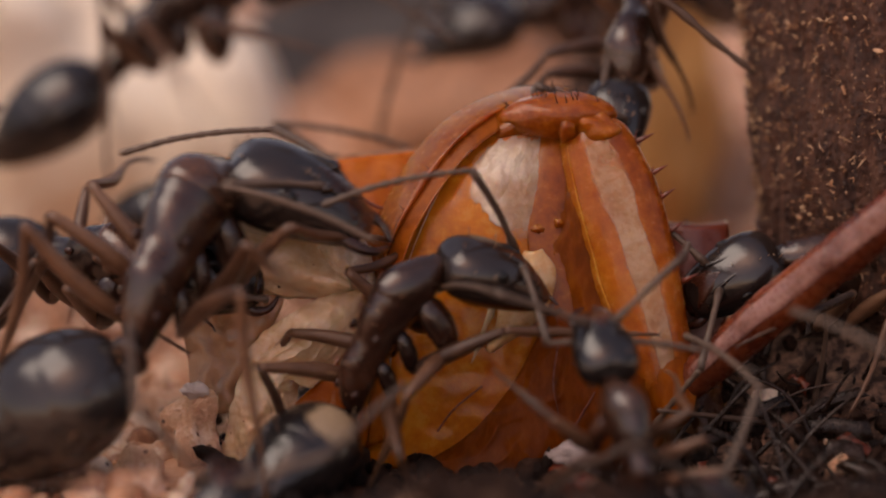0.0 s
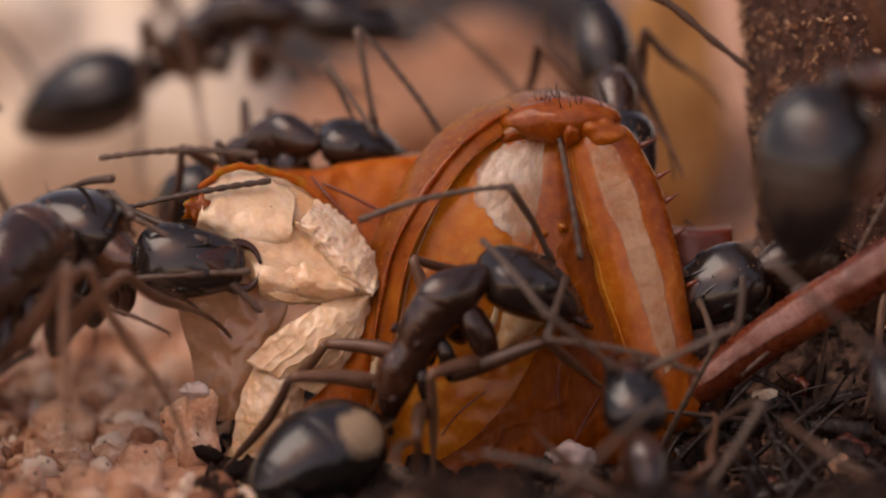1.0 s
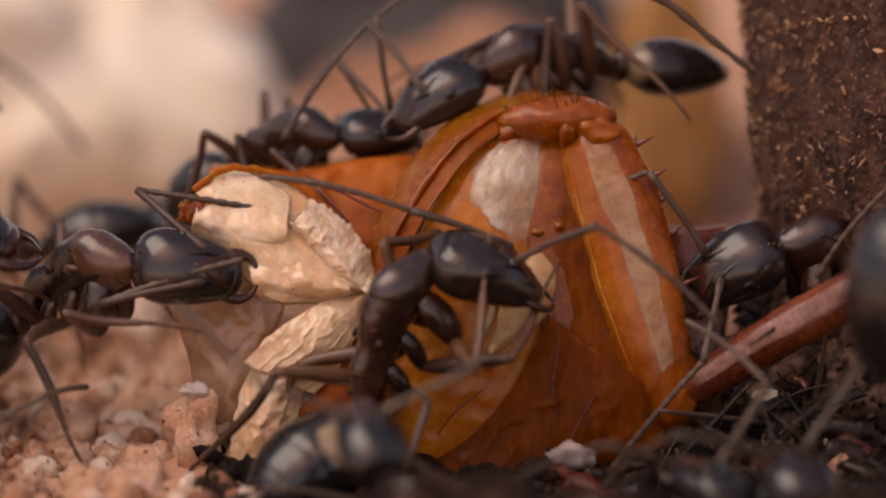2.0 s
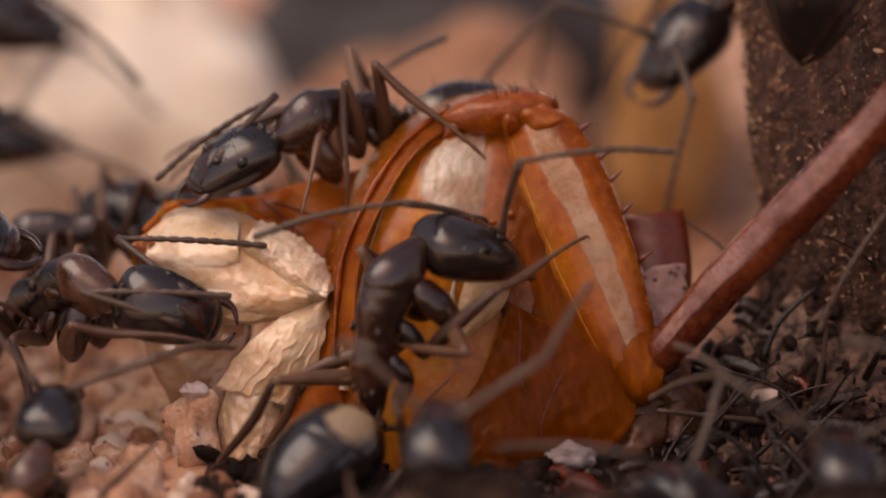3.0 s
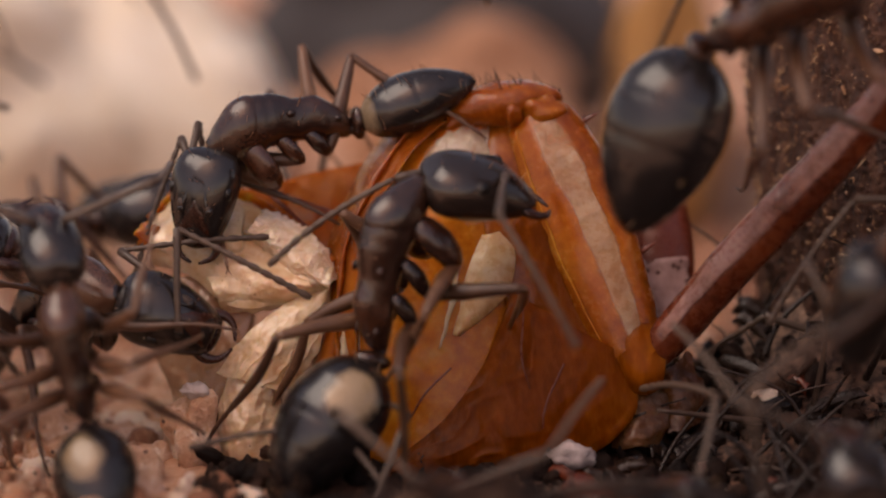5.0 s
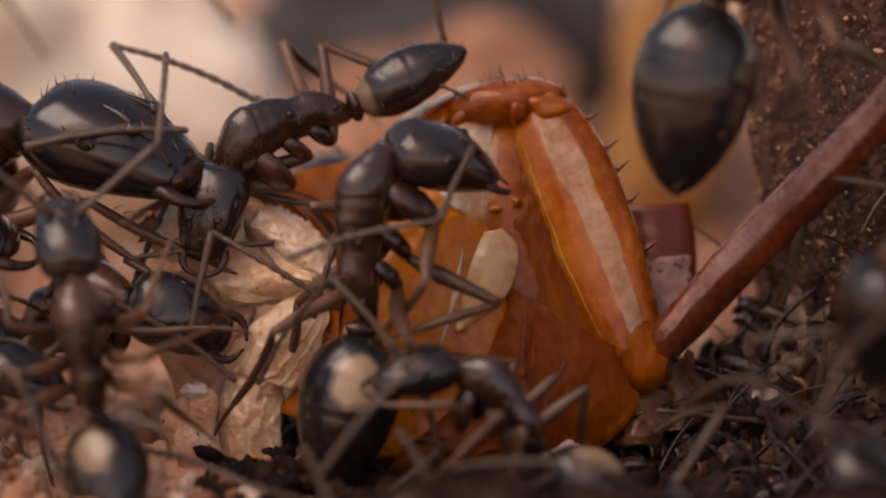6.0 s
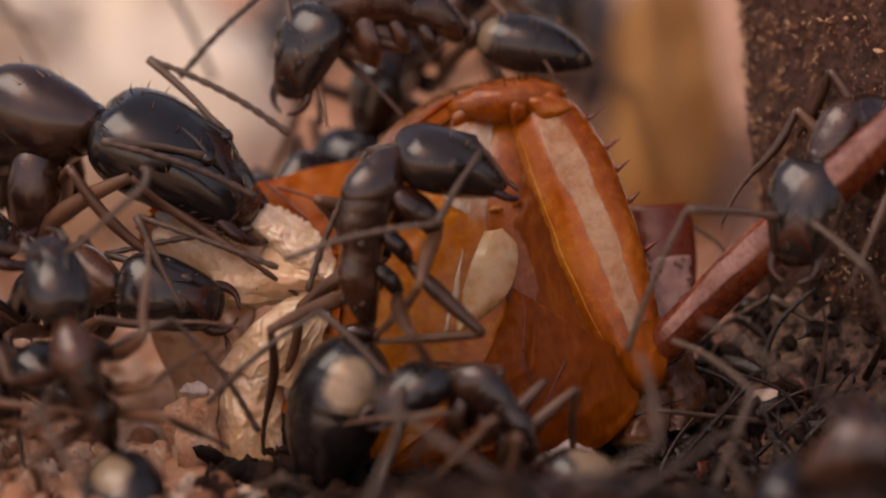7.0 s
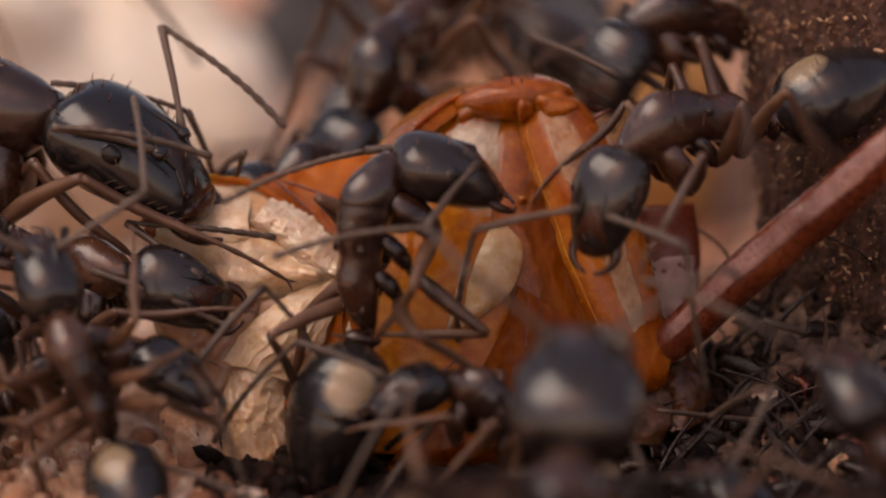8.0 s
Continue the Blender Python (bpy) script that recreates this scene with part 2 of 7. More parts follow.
class Shape:
    """Collects the faces of one mesh, in millimetres."""

    def __init__(self):
        self.v, self.f, self.film = [], [], []

    def tube(self, path, wide, high=None, n=12, up=(0, 0, 1), close=True):
        path = np.array(path, float)
        wide = np.broadcast_to(np.array(wide, float), len(path))
        high = wide if high is None else np.broadcast_to(np.array(high, float), len(path))
        ways = np.gradient(path, axis=0)
        hint, base = Vector(up), len(self.v)
        if abs(hint.dot(Vector(ways[0]).normalized())) > 0.97:
            hint = Vector((0, 1, 0.1))
        for c, w, h, d in zip(path, wide, high, ways):
            d = Vector(d).normalized()
            side = d.cross(hint).normalized()
            hint = side.cross(d)
            for k in range(n):
                a = 2 * math.pi * k / n
                self.v.append(Vector(c) + side * (w * math.cos(a)) + hint * (h * math.sin(a)))
        for i in range(len(path) - 1):
            for k in range(n):
                a, b = base + i * n + k, base + i * n + (k + 1) % n
                self.f.append((a, b, b + n, a + n))
        if close:
            self.f.append(tuple(range(base + n - 1, base - 1, -1)))
            last = base + (len(path) - 1) * n
            self.f.append(tuple(range(last, last + n)))
        return self

    def ball(self, centre, radii, rough=0.0, scale=1.0, seed=0.0, n=14, turn=None):
        base, m = len(self.v), max(4, n // 2)
        for i in range(m + 1):
            for k in range(n):
                a, b = math.pi * i / m, 2 * math.pi * k / n
                p = Vector((math.sin(a) * math.cos(b), math.sin(a) * math.sin(b), math.cos(a)))
                q = Vector((p.x * radii[0], p.y * radii[1], p.z * radii[2]))
                if rough:
                    q += p * noise.noise(p * scale + Vector((seed, -seed, seed * 2))) * rough * min(radii) * (1 if 0 < i < m else 0.6)
                if turn:
                    q = turn @ q
                self.v.append(Vector(centre) + q)
        for i in range(m):
            for k in range(n):
                a, b = base + i * n + k, base + i * n + (k + 1) % n
                self.f.append((a, a + n, b + n, b))
        return self

    def sheet(self, one, two, bulge=0.0, thick=0.08, crumple=0.0, scale=2.0, seed=0.0, n=26, m=14, ribs=0, ragged=0.0, fold=0.0, rib=0.017):
        """A curved plate between two edge lines, bulging towards -y, with a back and rims."""
        a, b, base = spline(one, n), spline(two, n), len(self.v)
        front = []
        for i in range(n):
            for k in range(m):
                f = k / (m - 1)
                p = Vector(a[i]) * (1 - f) + Vector(b[i]) * f
                s = math.sin(math.pi * f)
                w = wobble(p, scale, seed)
                fine = wobble(p, scale * 3.1, seed + 5)
                p.y -= bulge * s
                p.y += crumple * (w.y + 0.5 * fine.y + 0.3 * wobble(p, scale * 7.0, seed + 9).y)
                if fold:
                    p.y += fold * (abs(w.x) + 0.3 * abs(fine.z) - 0.3)
                if ribs:
                    p.y -= rib * (1 - abs(math.sin(ribs * math.pi * f + 4 * w.x + 1.2 * fine.x))) ** 2 * (0.8 + w.z) * min(1.0, i / n * 3)
                if ragged and (k in (0, m - 1) or i in (0, n - 1)):
                    p += Vector((fine.x, 0, fine.z)) * ragged
                p += Vector((w.x, 0, w.z)) * crumple * 0.3
                front.append(p)
        self.v += front + [p + Vector((0, thick, -0.1 * thick)) for p in front]
        back = base + n * m
        for i in range(n - 1):
            for k in range(m - 1):
                q = base + i * m + k
                self.f.append((q, q + m, q + m + 1, q + 1))
                q += n * m
                self.f.append((q, q + 1, q + m + 1, q + m))
        rim = [k for k in range(m)] + [i * m + m - 1 for i in range(1, n)] + [(n - 1) * m + k for k in range(m - 2, -1, -1)] + [i * m for i in range(n - 2, 0, -1)]
        for p, q in zip(rim, rim[1:] + rim[:1]):
            self.f.append((base + p, base + q, back + q, back + p))
        return self

    def skin(self, surf, us, left, right, out, lift=0.02, thick=0.04, n=44, m=16, seed=0.0, rag=0.012, rough=0.012):
        """A thin layer lying on surf(u, v) between the side lines left and right, along us, with torn edges."""
        base, top, low = len(self.v), [], []
        for i in range(n):
            a = i / (n - 1)
            spots = np.linspace(0, 1, len(left))
            u = us[0] + (us[1] - us[0]) * a
            vl, vr = float(np.interp(a, spots, left)), float(np.interp(a, spots, right))
            for k in range(m):
                v = vl + (vr - vl) * k / (m - 1)
                e = math.sin(math.pi * min(1.0, 6 * min(a, 1 - a, k / (m - 1), 1 - k / (m - 1))) / 2)
                w = noise.noise_vector(Vector((u * 12 + seed, v * 9, seed * 2)))
                f = noise.noise_vector(Vector((u * 34, v * 24 + seed, seed)))
                uu, vv = u + rag * (w.x + 0.5 * f.x) * (1 - e), v + rag * (w.y + 0.5 * f.y) * (1 - e)
                p = surf(uu, vv)
                nrm = (surf(uu + 0.01, vv) - p).cross(surf(uu, vv + 0.01) - p).normalized()
                if nrm.dot(Vector(out)) < 0:
                    nrm = -nrm
                top.append(p + nrm * (lift * (0.25 + 0.75 * e) + rough * (abs(w.z) + 0.6 * abs(f.z)) * e))
                low.append(p - nrm * thick)
                self.film.append(min(1.0, 8 * min(0.5 * a * n / m, 0.5 * (1 - a) * n / m, k / (m - 1), 1 - k / (m - 1))))
        self.v += top + low
        self.film += [0.0] * len(low)
        back = base + n * m
        for i in range(n - 1):
            for k in range(m - 1):
                q = base + i * m + k
                self.f.append((q, q + m, q + m + 1, q + 1))
                q += n * m
                self.f.append((q, q + 1, q + m + 1, q + m))
        rim = [k for k in range(m)] + [i * m + m - 1 for i in range(1, n)] + [(n - 1) * m + k for k in range(m - 2, -1, -1)] + [i * m for i in range(n - 2, 0, -1)]
        for p, q in zip(rim, rim[1:] + rim[:1]):
            self.f.append((base + p, base + q, back + q, back + p))
        return self

    def spike(self, root, tip, r, n=5):
        return self.tube([root, (Vector(root) + Vector(tip)) / 2, tip], [r, r * 0.6, r * 0.06], n=n, up=(0.3, 0.9, 0.2))


def surface_of(verts, n, m, ring=False):
    """The surface through a grid of n rows of m points, as a function of u and v from 0 to 1."""
    g = [Vector(p) for p in verts[:n * m]]

    def at(u, v):
        x = min(max(u, 0.0), 0.9999) * (n - 1)
        y = (v % 1.0) * m if ring else min(max(v, 0.0), 0.9999) * (m - 1)
        i, k = int(x), int(y)
        k2 = (k + 1) % m if ring else k + 1
        return (g[i * m + k % m].lerp(g[i * m + k2], y - k)).lerp(g[(i + 1) * m + k % m].lerp(g[(i + 1) * m + k2], y - k), x - i)
    return at


def part(name, shape, material, parent=None, label="", at=None, smooth=True):
    """Links a shape as one mesh object under a thing or a part."""
    me = bpy.data.meshes.new(name)
    me.from_pydata([Vector(p) * MM for p in shape.v], [], shape.f)
    me.materials.append(material)
    me.update()
    if smooth:
        me.polygons.foreach_set("use_smooth", [True] * len(me.polygons))
    if shape.film:
        me.attributes.new("film", "FLOAT", "POINT").data.foreach_set("value", shape.film)
    ob = new(name, me)
    if parent:
        ob.parent = parent
    if at:
        ob.matrix_basis = at
    if label:
        tagged(ob, label)
    return ob


def spot(x, y, z):
    return Matrix.Translation(Vector((x, y, z)) * MM)


def aim(at, way, up):
    """A pose with x along way and z near up."""
    x = Vector(way).normalized()
    y = Vector(up).cross(x)
    if y.length < 1e-4:
        y = Vector((0, 1, 0.01)).cross(x)
    y.normalize()
    m = Matrix((x, y, x.cross(y))).transposed().to_4x4()
    return Matrix.Translation(at) @ m


# ---- ground, stones and bark ----
def ground_height(x, y):
    h = 0.35 * noise.noise(Vector((x * 0.22, y * 0.22, 3.0))) + 0.12 * noise.noise(Vector((x, y, 7.0)))
    heap = 2.7 * math.exp(-((x - 7.0) / 2.5) ** 2 - ((y - 1.6) / 1.9) ** 2)
    # rise added close to the camera, standing in for shade and dark ants there
    shade_bank = 1.95 * math.exp(-((y + 11) / 2.4) ** 2) / (1 + math.exp(-(x + 2.2) * 1.6))
    h += shade_bank * (1 + 0.22 * noise.noise(Vector((x * 0.7, y * 0.5, 4.0))) + 0.1 * noise.noise(Vector((x * 2.3, y * 2, 6.0))))
    return h + heap * (1 + 0.25 * noise.noise(Vector((x * 1.6, y * 1.6, 1.0)))) - 0.35 * math.exp(-((x - 3.5) / 3) ** 2 - ((y + 3) / 4) ** 2)


def build_ground():
    s, n = Shape(), 220
    line = [14 * math.sinh(6.6 * u) / math.sinh(1.0) / 4 for u in np.linspace(-1, 1, n)]
    for y in line:
        for x in line:
            s.v.append(Vector((x, y + 2, ground_height(x, y + 2) if abs(x) + abs(y) < 160 else 0)))
    for j in range(n - 1):
        for i in range(n - 1):
            a = j * n + i
            s.f.append((a, a + 1, a + n + 1, a + n))
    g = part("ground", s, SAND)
    tagged(g, "pinkish sandy soil littered with grains and crumbs", "ground", kind="structure")


def build_grains():
    rng = random.Random(4)
    s = Shape()
    for i in range(5200):
        x, y = rng.uniform(-12, 12), rng.uniform(-7, 12) if i % 3 else rng.uniform(12, 40)
        if y > 12:
            x *= 1.8
        if x > -3.6 - 0.1 * y and y < 5 and rng.random() < min(0.98, 0.55 + 0.35 * (x + 3.6)):
            continue
        if -5.2 < x < -2.6 and -2.4 < y < 0.3:
            continue
        r = 0.06 + 0.3 * rng.random() ** 3 + (0.25 * rng.random() if y > 12 else 0)
        turn = Euler((rng.uniform(0, 6), rng.uniform(0, 6), rng.uniform(0, 6))).to_matrix()
        s.ball((x, y, ground_height(x, y) + r * 0.35), (r * rng.uniform(0.8, 1.4), r * rng.uniform(0.7, 1.1), r * rng.uniform(0.6, 1)), 0.5, 1.3, i * 0.37, n=12, turn=turn)
    g = part("sand_grains", s, GRAIN)
    tagged(g, "pink and cream sand grains scattered over soil", "sand", kind="stuff")
    crumbs = Shape()
    for i in range(3600):
        x, y = rng.uniform(-4.2, 9.5), rng.uniform(-14, 5)
        r = 0.05 + 0.26 * rng.random() ** 2.6
        turn = Euler((rng.uniform(0, 6), rng.uniform(0, 6), rng.uniform(0, 6))).to_matrix()
        crumbs.ball((x, y, ground_height(x, y) + r * 0.4), (r * rng.uniform(0.8, 1.8), r * rng.uniform(0.5, 1.0), r * rng.uniform(0.4, 0.9)), 0.45, 1.3, i * 0.53, n=8, turn=turn)
    c = part("soil_crumbs", crumbs, SOIL)
    tagged(c, "dark brown crumbs of soil and bark dust", "soil", kind="stuff")


def stone(name, label, at, radii, material, seed, n=44, rough=0.5):
    """A weathered stone, its foot sunk a little into the ground."""
    s = Shape().ball((0, 0, 0), radii, rough, 1.3, seed, n=n)
    for i, p in enumerate(s.v):
        w = wobble(p, 0.9, seed)
        s.v[i] = p + w * 0.12 * min(radii)
    ob = part(name, s, material, at=spot(*at))
    return tagged(ob, label, "stone")


def build_stones():
    stone("boulder", "pale cream weathered stone resting on sandy soil", (-9.15, 18.6, 3.46), (5.16, 4.3, 4.40), CREAM, 2.0, n=72)
    stone("boulder", "rose sandstone block on sandy soil", (0.20, 20.9, 1.67), (3.07, 2.8, 2.33), ROSE, 5.0, n=60)
    stone("boulder", "low rose sandstone block on sandy soil", (-2.71, 20.7, 0.84), (2.42, 2.3, 1.96), ROSE, 9.0, n=60)
    stone("boulder", "dark slate-grey stone lying behind the others", (-0.55, 27.0, 2.00), (4.36, 2.2, 3.80), SLATE, 12.0, n=60)
    stone("boulder", "ochre earthy stone near the bark", (4.65, 18.3, 2.80), (1.12, 1.5, 3.00), OCHRE, 15.0, n=60)
    stone("boulder", "brownish sandstone block on sandy soil", (5.03, 20.8, 0.66), (2.12, 1.9, 1.56), EARTH, 19.0, n=60)
    stone("pebble", "upright orange grain carrying a white crumb", (-4.42, -0.66, 0.45), (0.52, 0.45, 0.78), GRAIN, 77, n=28, rough=0.9)["group"] = "pebbles on the soil"
    rng = random.Random(8)
    for i in range(90):
        x, y = rng.uniform(-8.5, -3.0), rng.uniform(-4.5, 6.0)
        if x > -4.5 and y < 0.8:
            continue
        r = 0.12 + 0.36 * rng.random() ** 2
        stone("pebble", "small pinkish grain of rock on the soil", (x, y, ground_height(x, y) + r * 0.3), (r * rng.uniform(1, 1.4), r, r * rng.uniform(0.7, 1)),
              GRAIN, 30 + i, n=16, rough=0.7)["group"] = "pebbles on the soil"


def build_bark():
    s, n, m = Shape(), 240, 200
    line = spline([(8.75, 3.35, 0.04), (8.42, 3.15, 2.6), (8.15, 3.20, 5.06), (7.91, 4.02, 7.57), (7.71, 4.83, 10.09)], 101)

    def axis(f):
        return Vector(line[min(99, int(f * 100))]).lerp(Vector(line[min(99, int(f * 100)) + 1]), f * 100 - min(99, int(f * 100)))
    for i in range(n):
        f = i / (n - 1)
        c = axis(f)
        for k in range(m):
            a = 2 * math.pi * k / m
            d = Vector((math.cos(a), math.sin(a), 0))
            q = Vector((d.x * 1.7, d.y * 1.7, f * 5.5))
            lump = noise.fractal(Vector((q.x * 0.9, q.y * 0.9, q.z * 0.4)), 1.0, 2.0, 4)
            flake = noise.cell(Vector((q.x * 3.4 + 0.5 * lump, q.y * 3.4 + 0.5 * lump, q.z * 0.22 + 0.3 * lump)))
            r = 2.45 + 0.24 * lump + 0.12 * flake + 0.10 * noise.noise(Vector((q.x * 6, q.y * 6, q.z * 1.6))) + 0.08 * noise.noise(Vector((q.x * 13, q.y * 13, q.z * 4))) + 0.06 * noise.noise(q * 23)
            s.v.append(c + d * r)
    for i in range(n - 1):
        for k in range(m):
            a, b = i * m + k, i * m + (k + 1) % m
            s.f.append((a, b, b + m, a + m))
    s.f.append(tuple(range((n - 1) * m, n * m)))
    trunk = part("stump", s, BARK)
    tagged(trunk, "brown rough-barked dead twig standing in the soil", "twig")
    rng = random.Random(3)
    fuzz = Shape()
    for i in range(620):
        f, a = rng.uniform(0.1, 0.98), rng.uniform(math.pi * 0.85, math.pi * 1.75)
        out = Vector((math.cos(a), math.sin(a), 0))
        c = axis(f) + out * 2.52
        for k in range(rng.randrange(2, 8)):
            d = Vector((rng.uniform(-1, 1), rng.uniform(-1, 1), rng.uniform(-0.8, 0.8))) * (0.04 + 0.17 * rng.random() ** 2)
            bend = c + d * 0.5 + out * rng.uniform(0.01, 0.06)
            r = rng.uniform(0.007, 0.016)
            fuzz.tube([c, bend, c + d + out * 0.03], [r, r * 0.8, r * 0.2], n=4, up=(0.3, 0.9, 0.2))
    tagged(part("bark_fibre", fuzz, FIBRE, trunk, "tan splinters standing off the bark"), kind="stuff")
    bits = Shape()
    for i in range(3400):
        f, a = rng.uniform(0.05, 0.98), rng.uniform(math.pi * 0.8, math.pi * 1.8)
        c = axis(f) + Vector((math.cos(a), math.sin(a), 0)) * (2.5 + rng.uniform(-0.03, 0.08))
        r = 0.010 + 0.044 * rng.random() ** 4
        turn = Euler((rng.uniform(0, 6), rng.uniform(0, 6), rng.uniform(0, 6))).to_matrix()
        bits.ball(c, (r * rng.uniform(0.5, 1.0), r * rng.uniform(0.3, 0.8), r * rng.uniform(0.8, 2.6)), 0.8, 1.8, i, n=5, turn=turn)
    tagged(part("bark_dust", bits, FIBRE, trunk, "tan dust and sand stuck to the bark", smooth=False), kind="stuff")


def build_litter():
    rng = random.Random(11)
    for i in range(70):
        x, y = rng.uniform(2.6, 8.6), rng.uniform(-4.0, 2.4)
        z = ground_height(x, y) + 0.1
        d = Vector((rng.uniform(-1, 1), rng.uniform(-0.7, 0.7), rng.uniform(0.0, 0.9))).normalized()
        ln, r = rng.uniform(0.9, 2.6), rng.uniform(0.02, 0.075)
        bow = Vector((rng.uniform(-0.4, 0.4), 0, rng.uniform(-0.1, 0.55)))
        path = spline([(0, 0, 0), d * ln * 0.5 + bow * 0.6, d * ln], 9)
        s = Shape().tube(path, [r * (1 - 0.5 * k / 8) for k in range(9)], n=7)
        kind = 0 if i % 7 else 1
        ob = part("plant_scrap", s, (LITTER, STRAW)[kind], at=spot(x, y, z))
        tagged(ob, ("dark glossy fibre lying in the litter", "greyish dry stem piece lying in the litter")[kind], "plant scrap",
               "scraps in the litter")
    for i in range(60):
        x, y = rng.uniform(2.0, 8.6), rng.uniform(-4.0, 2.5)
        z = ground_height(x, y) + 0.16
        w, h = rng.uniform(0.25, 0.7), rng.uniform(0.12, 0.3)
        s = Shape().sheet([(-w, 0, -h), (0, 0, -h * 0.7), (w, 0, -h)], [(-w * 0.7, 0, h), (0, 0, h), (w * 0.8, 0, h * 0.6)], 0.15, 0.04, 0.08, 2.0, i, n=9, m=6)
        ob = part("chitin_scrap", s, LITTER if i % 4 else RUST, at=mm_pose(x, y, z, rng.uniform(-70, 30), rng.uniform(-30, 30), rng.uniform(-60, 60)))
        tagged(ob, "dark glossy scrap of insect shell in the litter", "shell scrap", "scraps in the litter")
    for c, r, label in (((2.25, -1.35, 0.26), 0.40, "pale pinkish flake of skin on the litter"), ((-4.38, -0.81, 1.34), 0.26, "white crumb beside the prey")):
        s = Shape().ball((0, 0, 0), (r, r * 0.5, r * 0.55), 0.9, 2.0, r * 9, n=20)
        tagged(part("flake", s, FLAKE, at=spot(*c)), label, "flake")


def mm_pose(x, y, z, rx=0, ry=0, rz=0):
    return pose(x * MM, y * MM, z * MM, rx, ry, rz)


def build_straw():
    p = spline([(-1.18, -0.09, 1.04), (-0.21, -0.08, 0.58), (0.61, -0.02, -0.10), (1.38, 0.05, -0.73)], 24)
    s = Shape().tube(p, np.linspace(0.10, 0.05, 24) + 0.012 * np.sin(np.arange(24) * 1.3), n=9)
    for i in range(2, 22, 2):
        s.spike(p[i], p[i] + np.array((0.05, 0, 0.12 if i % 4 else -0.1)), 0.012, 4)
    straw = part("dry_stem", s, STRAW, at=spot(4.22, 2.27, 7.18))
    return tagged(straw, "thin grey bristly dry stem beside the bark", "dry stem")


# ---- the prey: a torn insect body with one bent hind leg ----
def build_prey():
    prey = new("insect_carcass")
    tagged(prey, "torn amber insect carcass with pale flesh on the soil", "insect")
    arch = spline([(-5.57, -0.00, -0.97), (-5.49, 0.03, 0.16), (-5.41, 0.19, 1.35), (-5.04, 0.50, 2.82), (-4.11, 1.09, 4.18), (-3.16, 1.64, 4.84), (-2.09, 1.99, 5.04), (-1.18, 2.21, 4.63)], 46)
    s = Shape().tube(arch, 0.052 + 0.02 * np.sin(np.arange(46) * 0.9), 0.09, n=12)
    for i, p in enumerate(s.v):
        s.v[i] = p + wobble(p, 3.0, 2) * 0.03
    rim = part("rim", s, AMBER_DARK, prey, "dark amber thickened shell rim")
    back = [(-6.14, 0.84, -1.34), (-6.03, 0.91, -0.05), (-5.90, 1.06, 1.16), (-5.48, 1.38, 2.64), (-4.55, 2.00, 4.14), (-3.45, 2.47, 4.89), (-2.18, 2.71, 5.08), (-1.06, 2.82, 4.62)]
    s = Shape().sheet([tuple(arch[i]) for i in range(0, 46, 5)], back, 0.12, 0.1, 0.08, 1.4, 6.0, n=60, m=14)
    part("outer_plate", s, AMBER_DARK, prey, "dark amber outer shell band")
    seam = spline([(-5.20, -0.27, -0.80), (-5.14, -0.16, 0.31), (-5.06, -0.01, 1.40), (-4.74, 0.28, 2.76), (-3.88, 0.81, 4.03), (-3.16, 1.27, 4.56)], 36)
    s = Shape().tube(seam, 0.022 + 0.008 * np.sin(np.arange(36) * 1.1), 0.04, n=8)
    part("seam", s, AMBER_DARK, prey, "raised double seam along the rim")
    s = Shape().sheet([tuple(arch[i] + np.array((0.03, 0.02, 0))) for i in range(0, 34, 4)], [tuple(seam[i] + np.array((0, 0.02, 0))) for i in range(0, 36, 5)], -0.03, 0.06, 0.02, 1.4, 7.0, n=60, m=8)
    part("groove", s, AMBER, prey, "amber groove between rim and seam")
    s = Shape().sheet([(-3.25, 2.05, 4.85), (-4.06, 1.28, 4.09), (-4.85, 0.67, 2.68), (-5.25, 0.30, 1.43), (-5.42, 0.11, 0.04), (-5.52, 0.03, -1.29)],
                      [(-2.09, 2.07, 4.91), (-2.27, 1.17, 3.60), (-2.36, 0.77, 2.66), (-2.21, 0.40, 1.41), (-2.06, 0.11, 0.04), (-1.96, -0.08, -1.36)],
                      0.34, 0.12, 0.05, 1.1, 1.0, n=80, m=44)
    plate = part("front_plate", s, AMBER_PLATE, prey, "honey-amber translucent plate")
    face = surface_of(s.v, 80, 44)
    s = Shape().skin(face, (0.07, 0.40), [0.52, 0.26, 0.22, 0.30, 0.55, 0.80], [0.93, 0.95, 0.95, 0.95, 0.95, 0.94], (0, -1, 0.3), 0.012, 0.03, 90, 70, 3.0, 0.035, 0.03)
    part("membrane", s, MEMBRANE, plate, "silky whitish wrinkled membrane")
    s = Shape().skin(face, (0.47, 0.72), [0.70, 0.61, 0.525], [0.706, 0.65, 0.531], (0, -1, 0.3), 0.02, 0.03, 30, 6, 5.0, 0.012, 0.012)
    part("fold", s, HONEY, plate, "pale raised fold of membrane")
    # seam highlights, built as raised strips of paler colour
    for v, w in ((0.035, 0.010), (0.085, 0.007)):
        s = Shape().skin(face, (0.16, 0.93), [v, v], [v + w, v + w], (-0.5, -1, 0.3), 0.035, 0.02, 60, 5, v * 90, 0.004, 0.004)
        part("ridge_line", s, HONEY, plate, "thin ridge line with its highlight as pale colour")
    s = Shape().sheet([(-2.72, 0.44, 2.52), (-2.98, 0.26, 2.05), (-3.20, 0.10, 1.50), (-3.42, -0.04, 0.85)], [(-2.40, 0.47, 2.55), (-2.16, 0.29, 2.15), (-2.40, 0.10, 1.42), (-3.26, -0.06, 0.80)],
                      0.14, 0.06, 0.03, 2.4, 4.0, n=30, m=18)
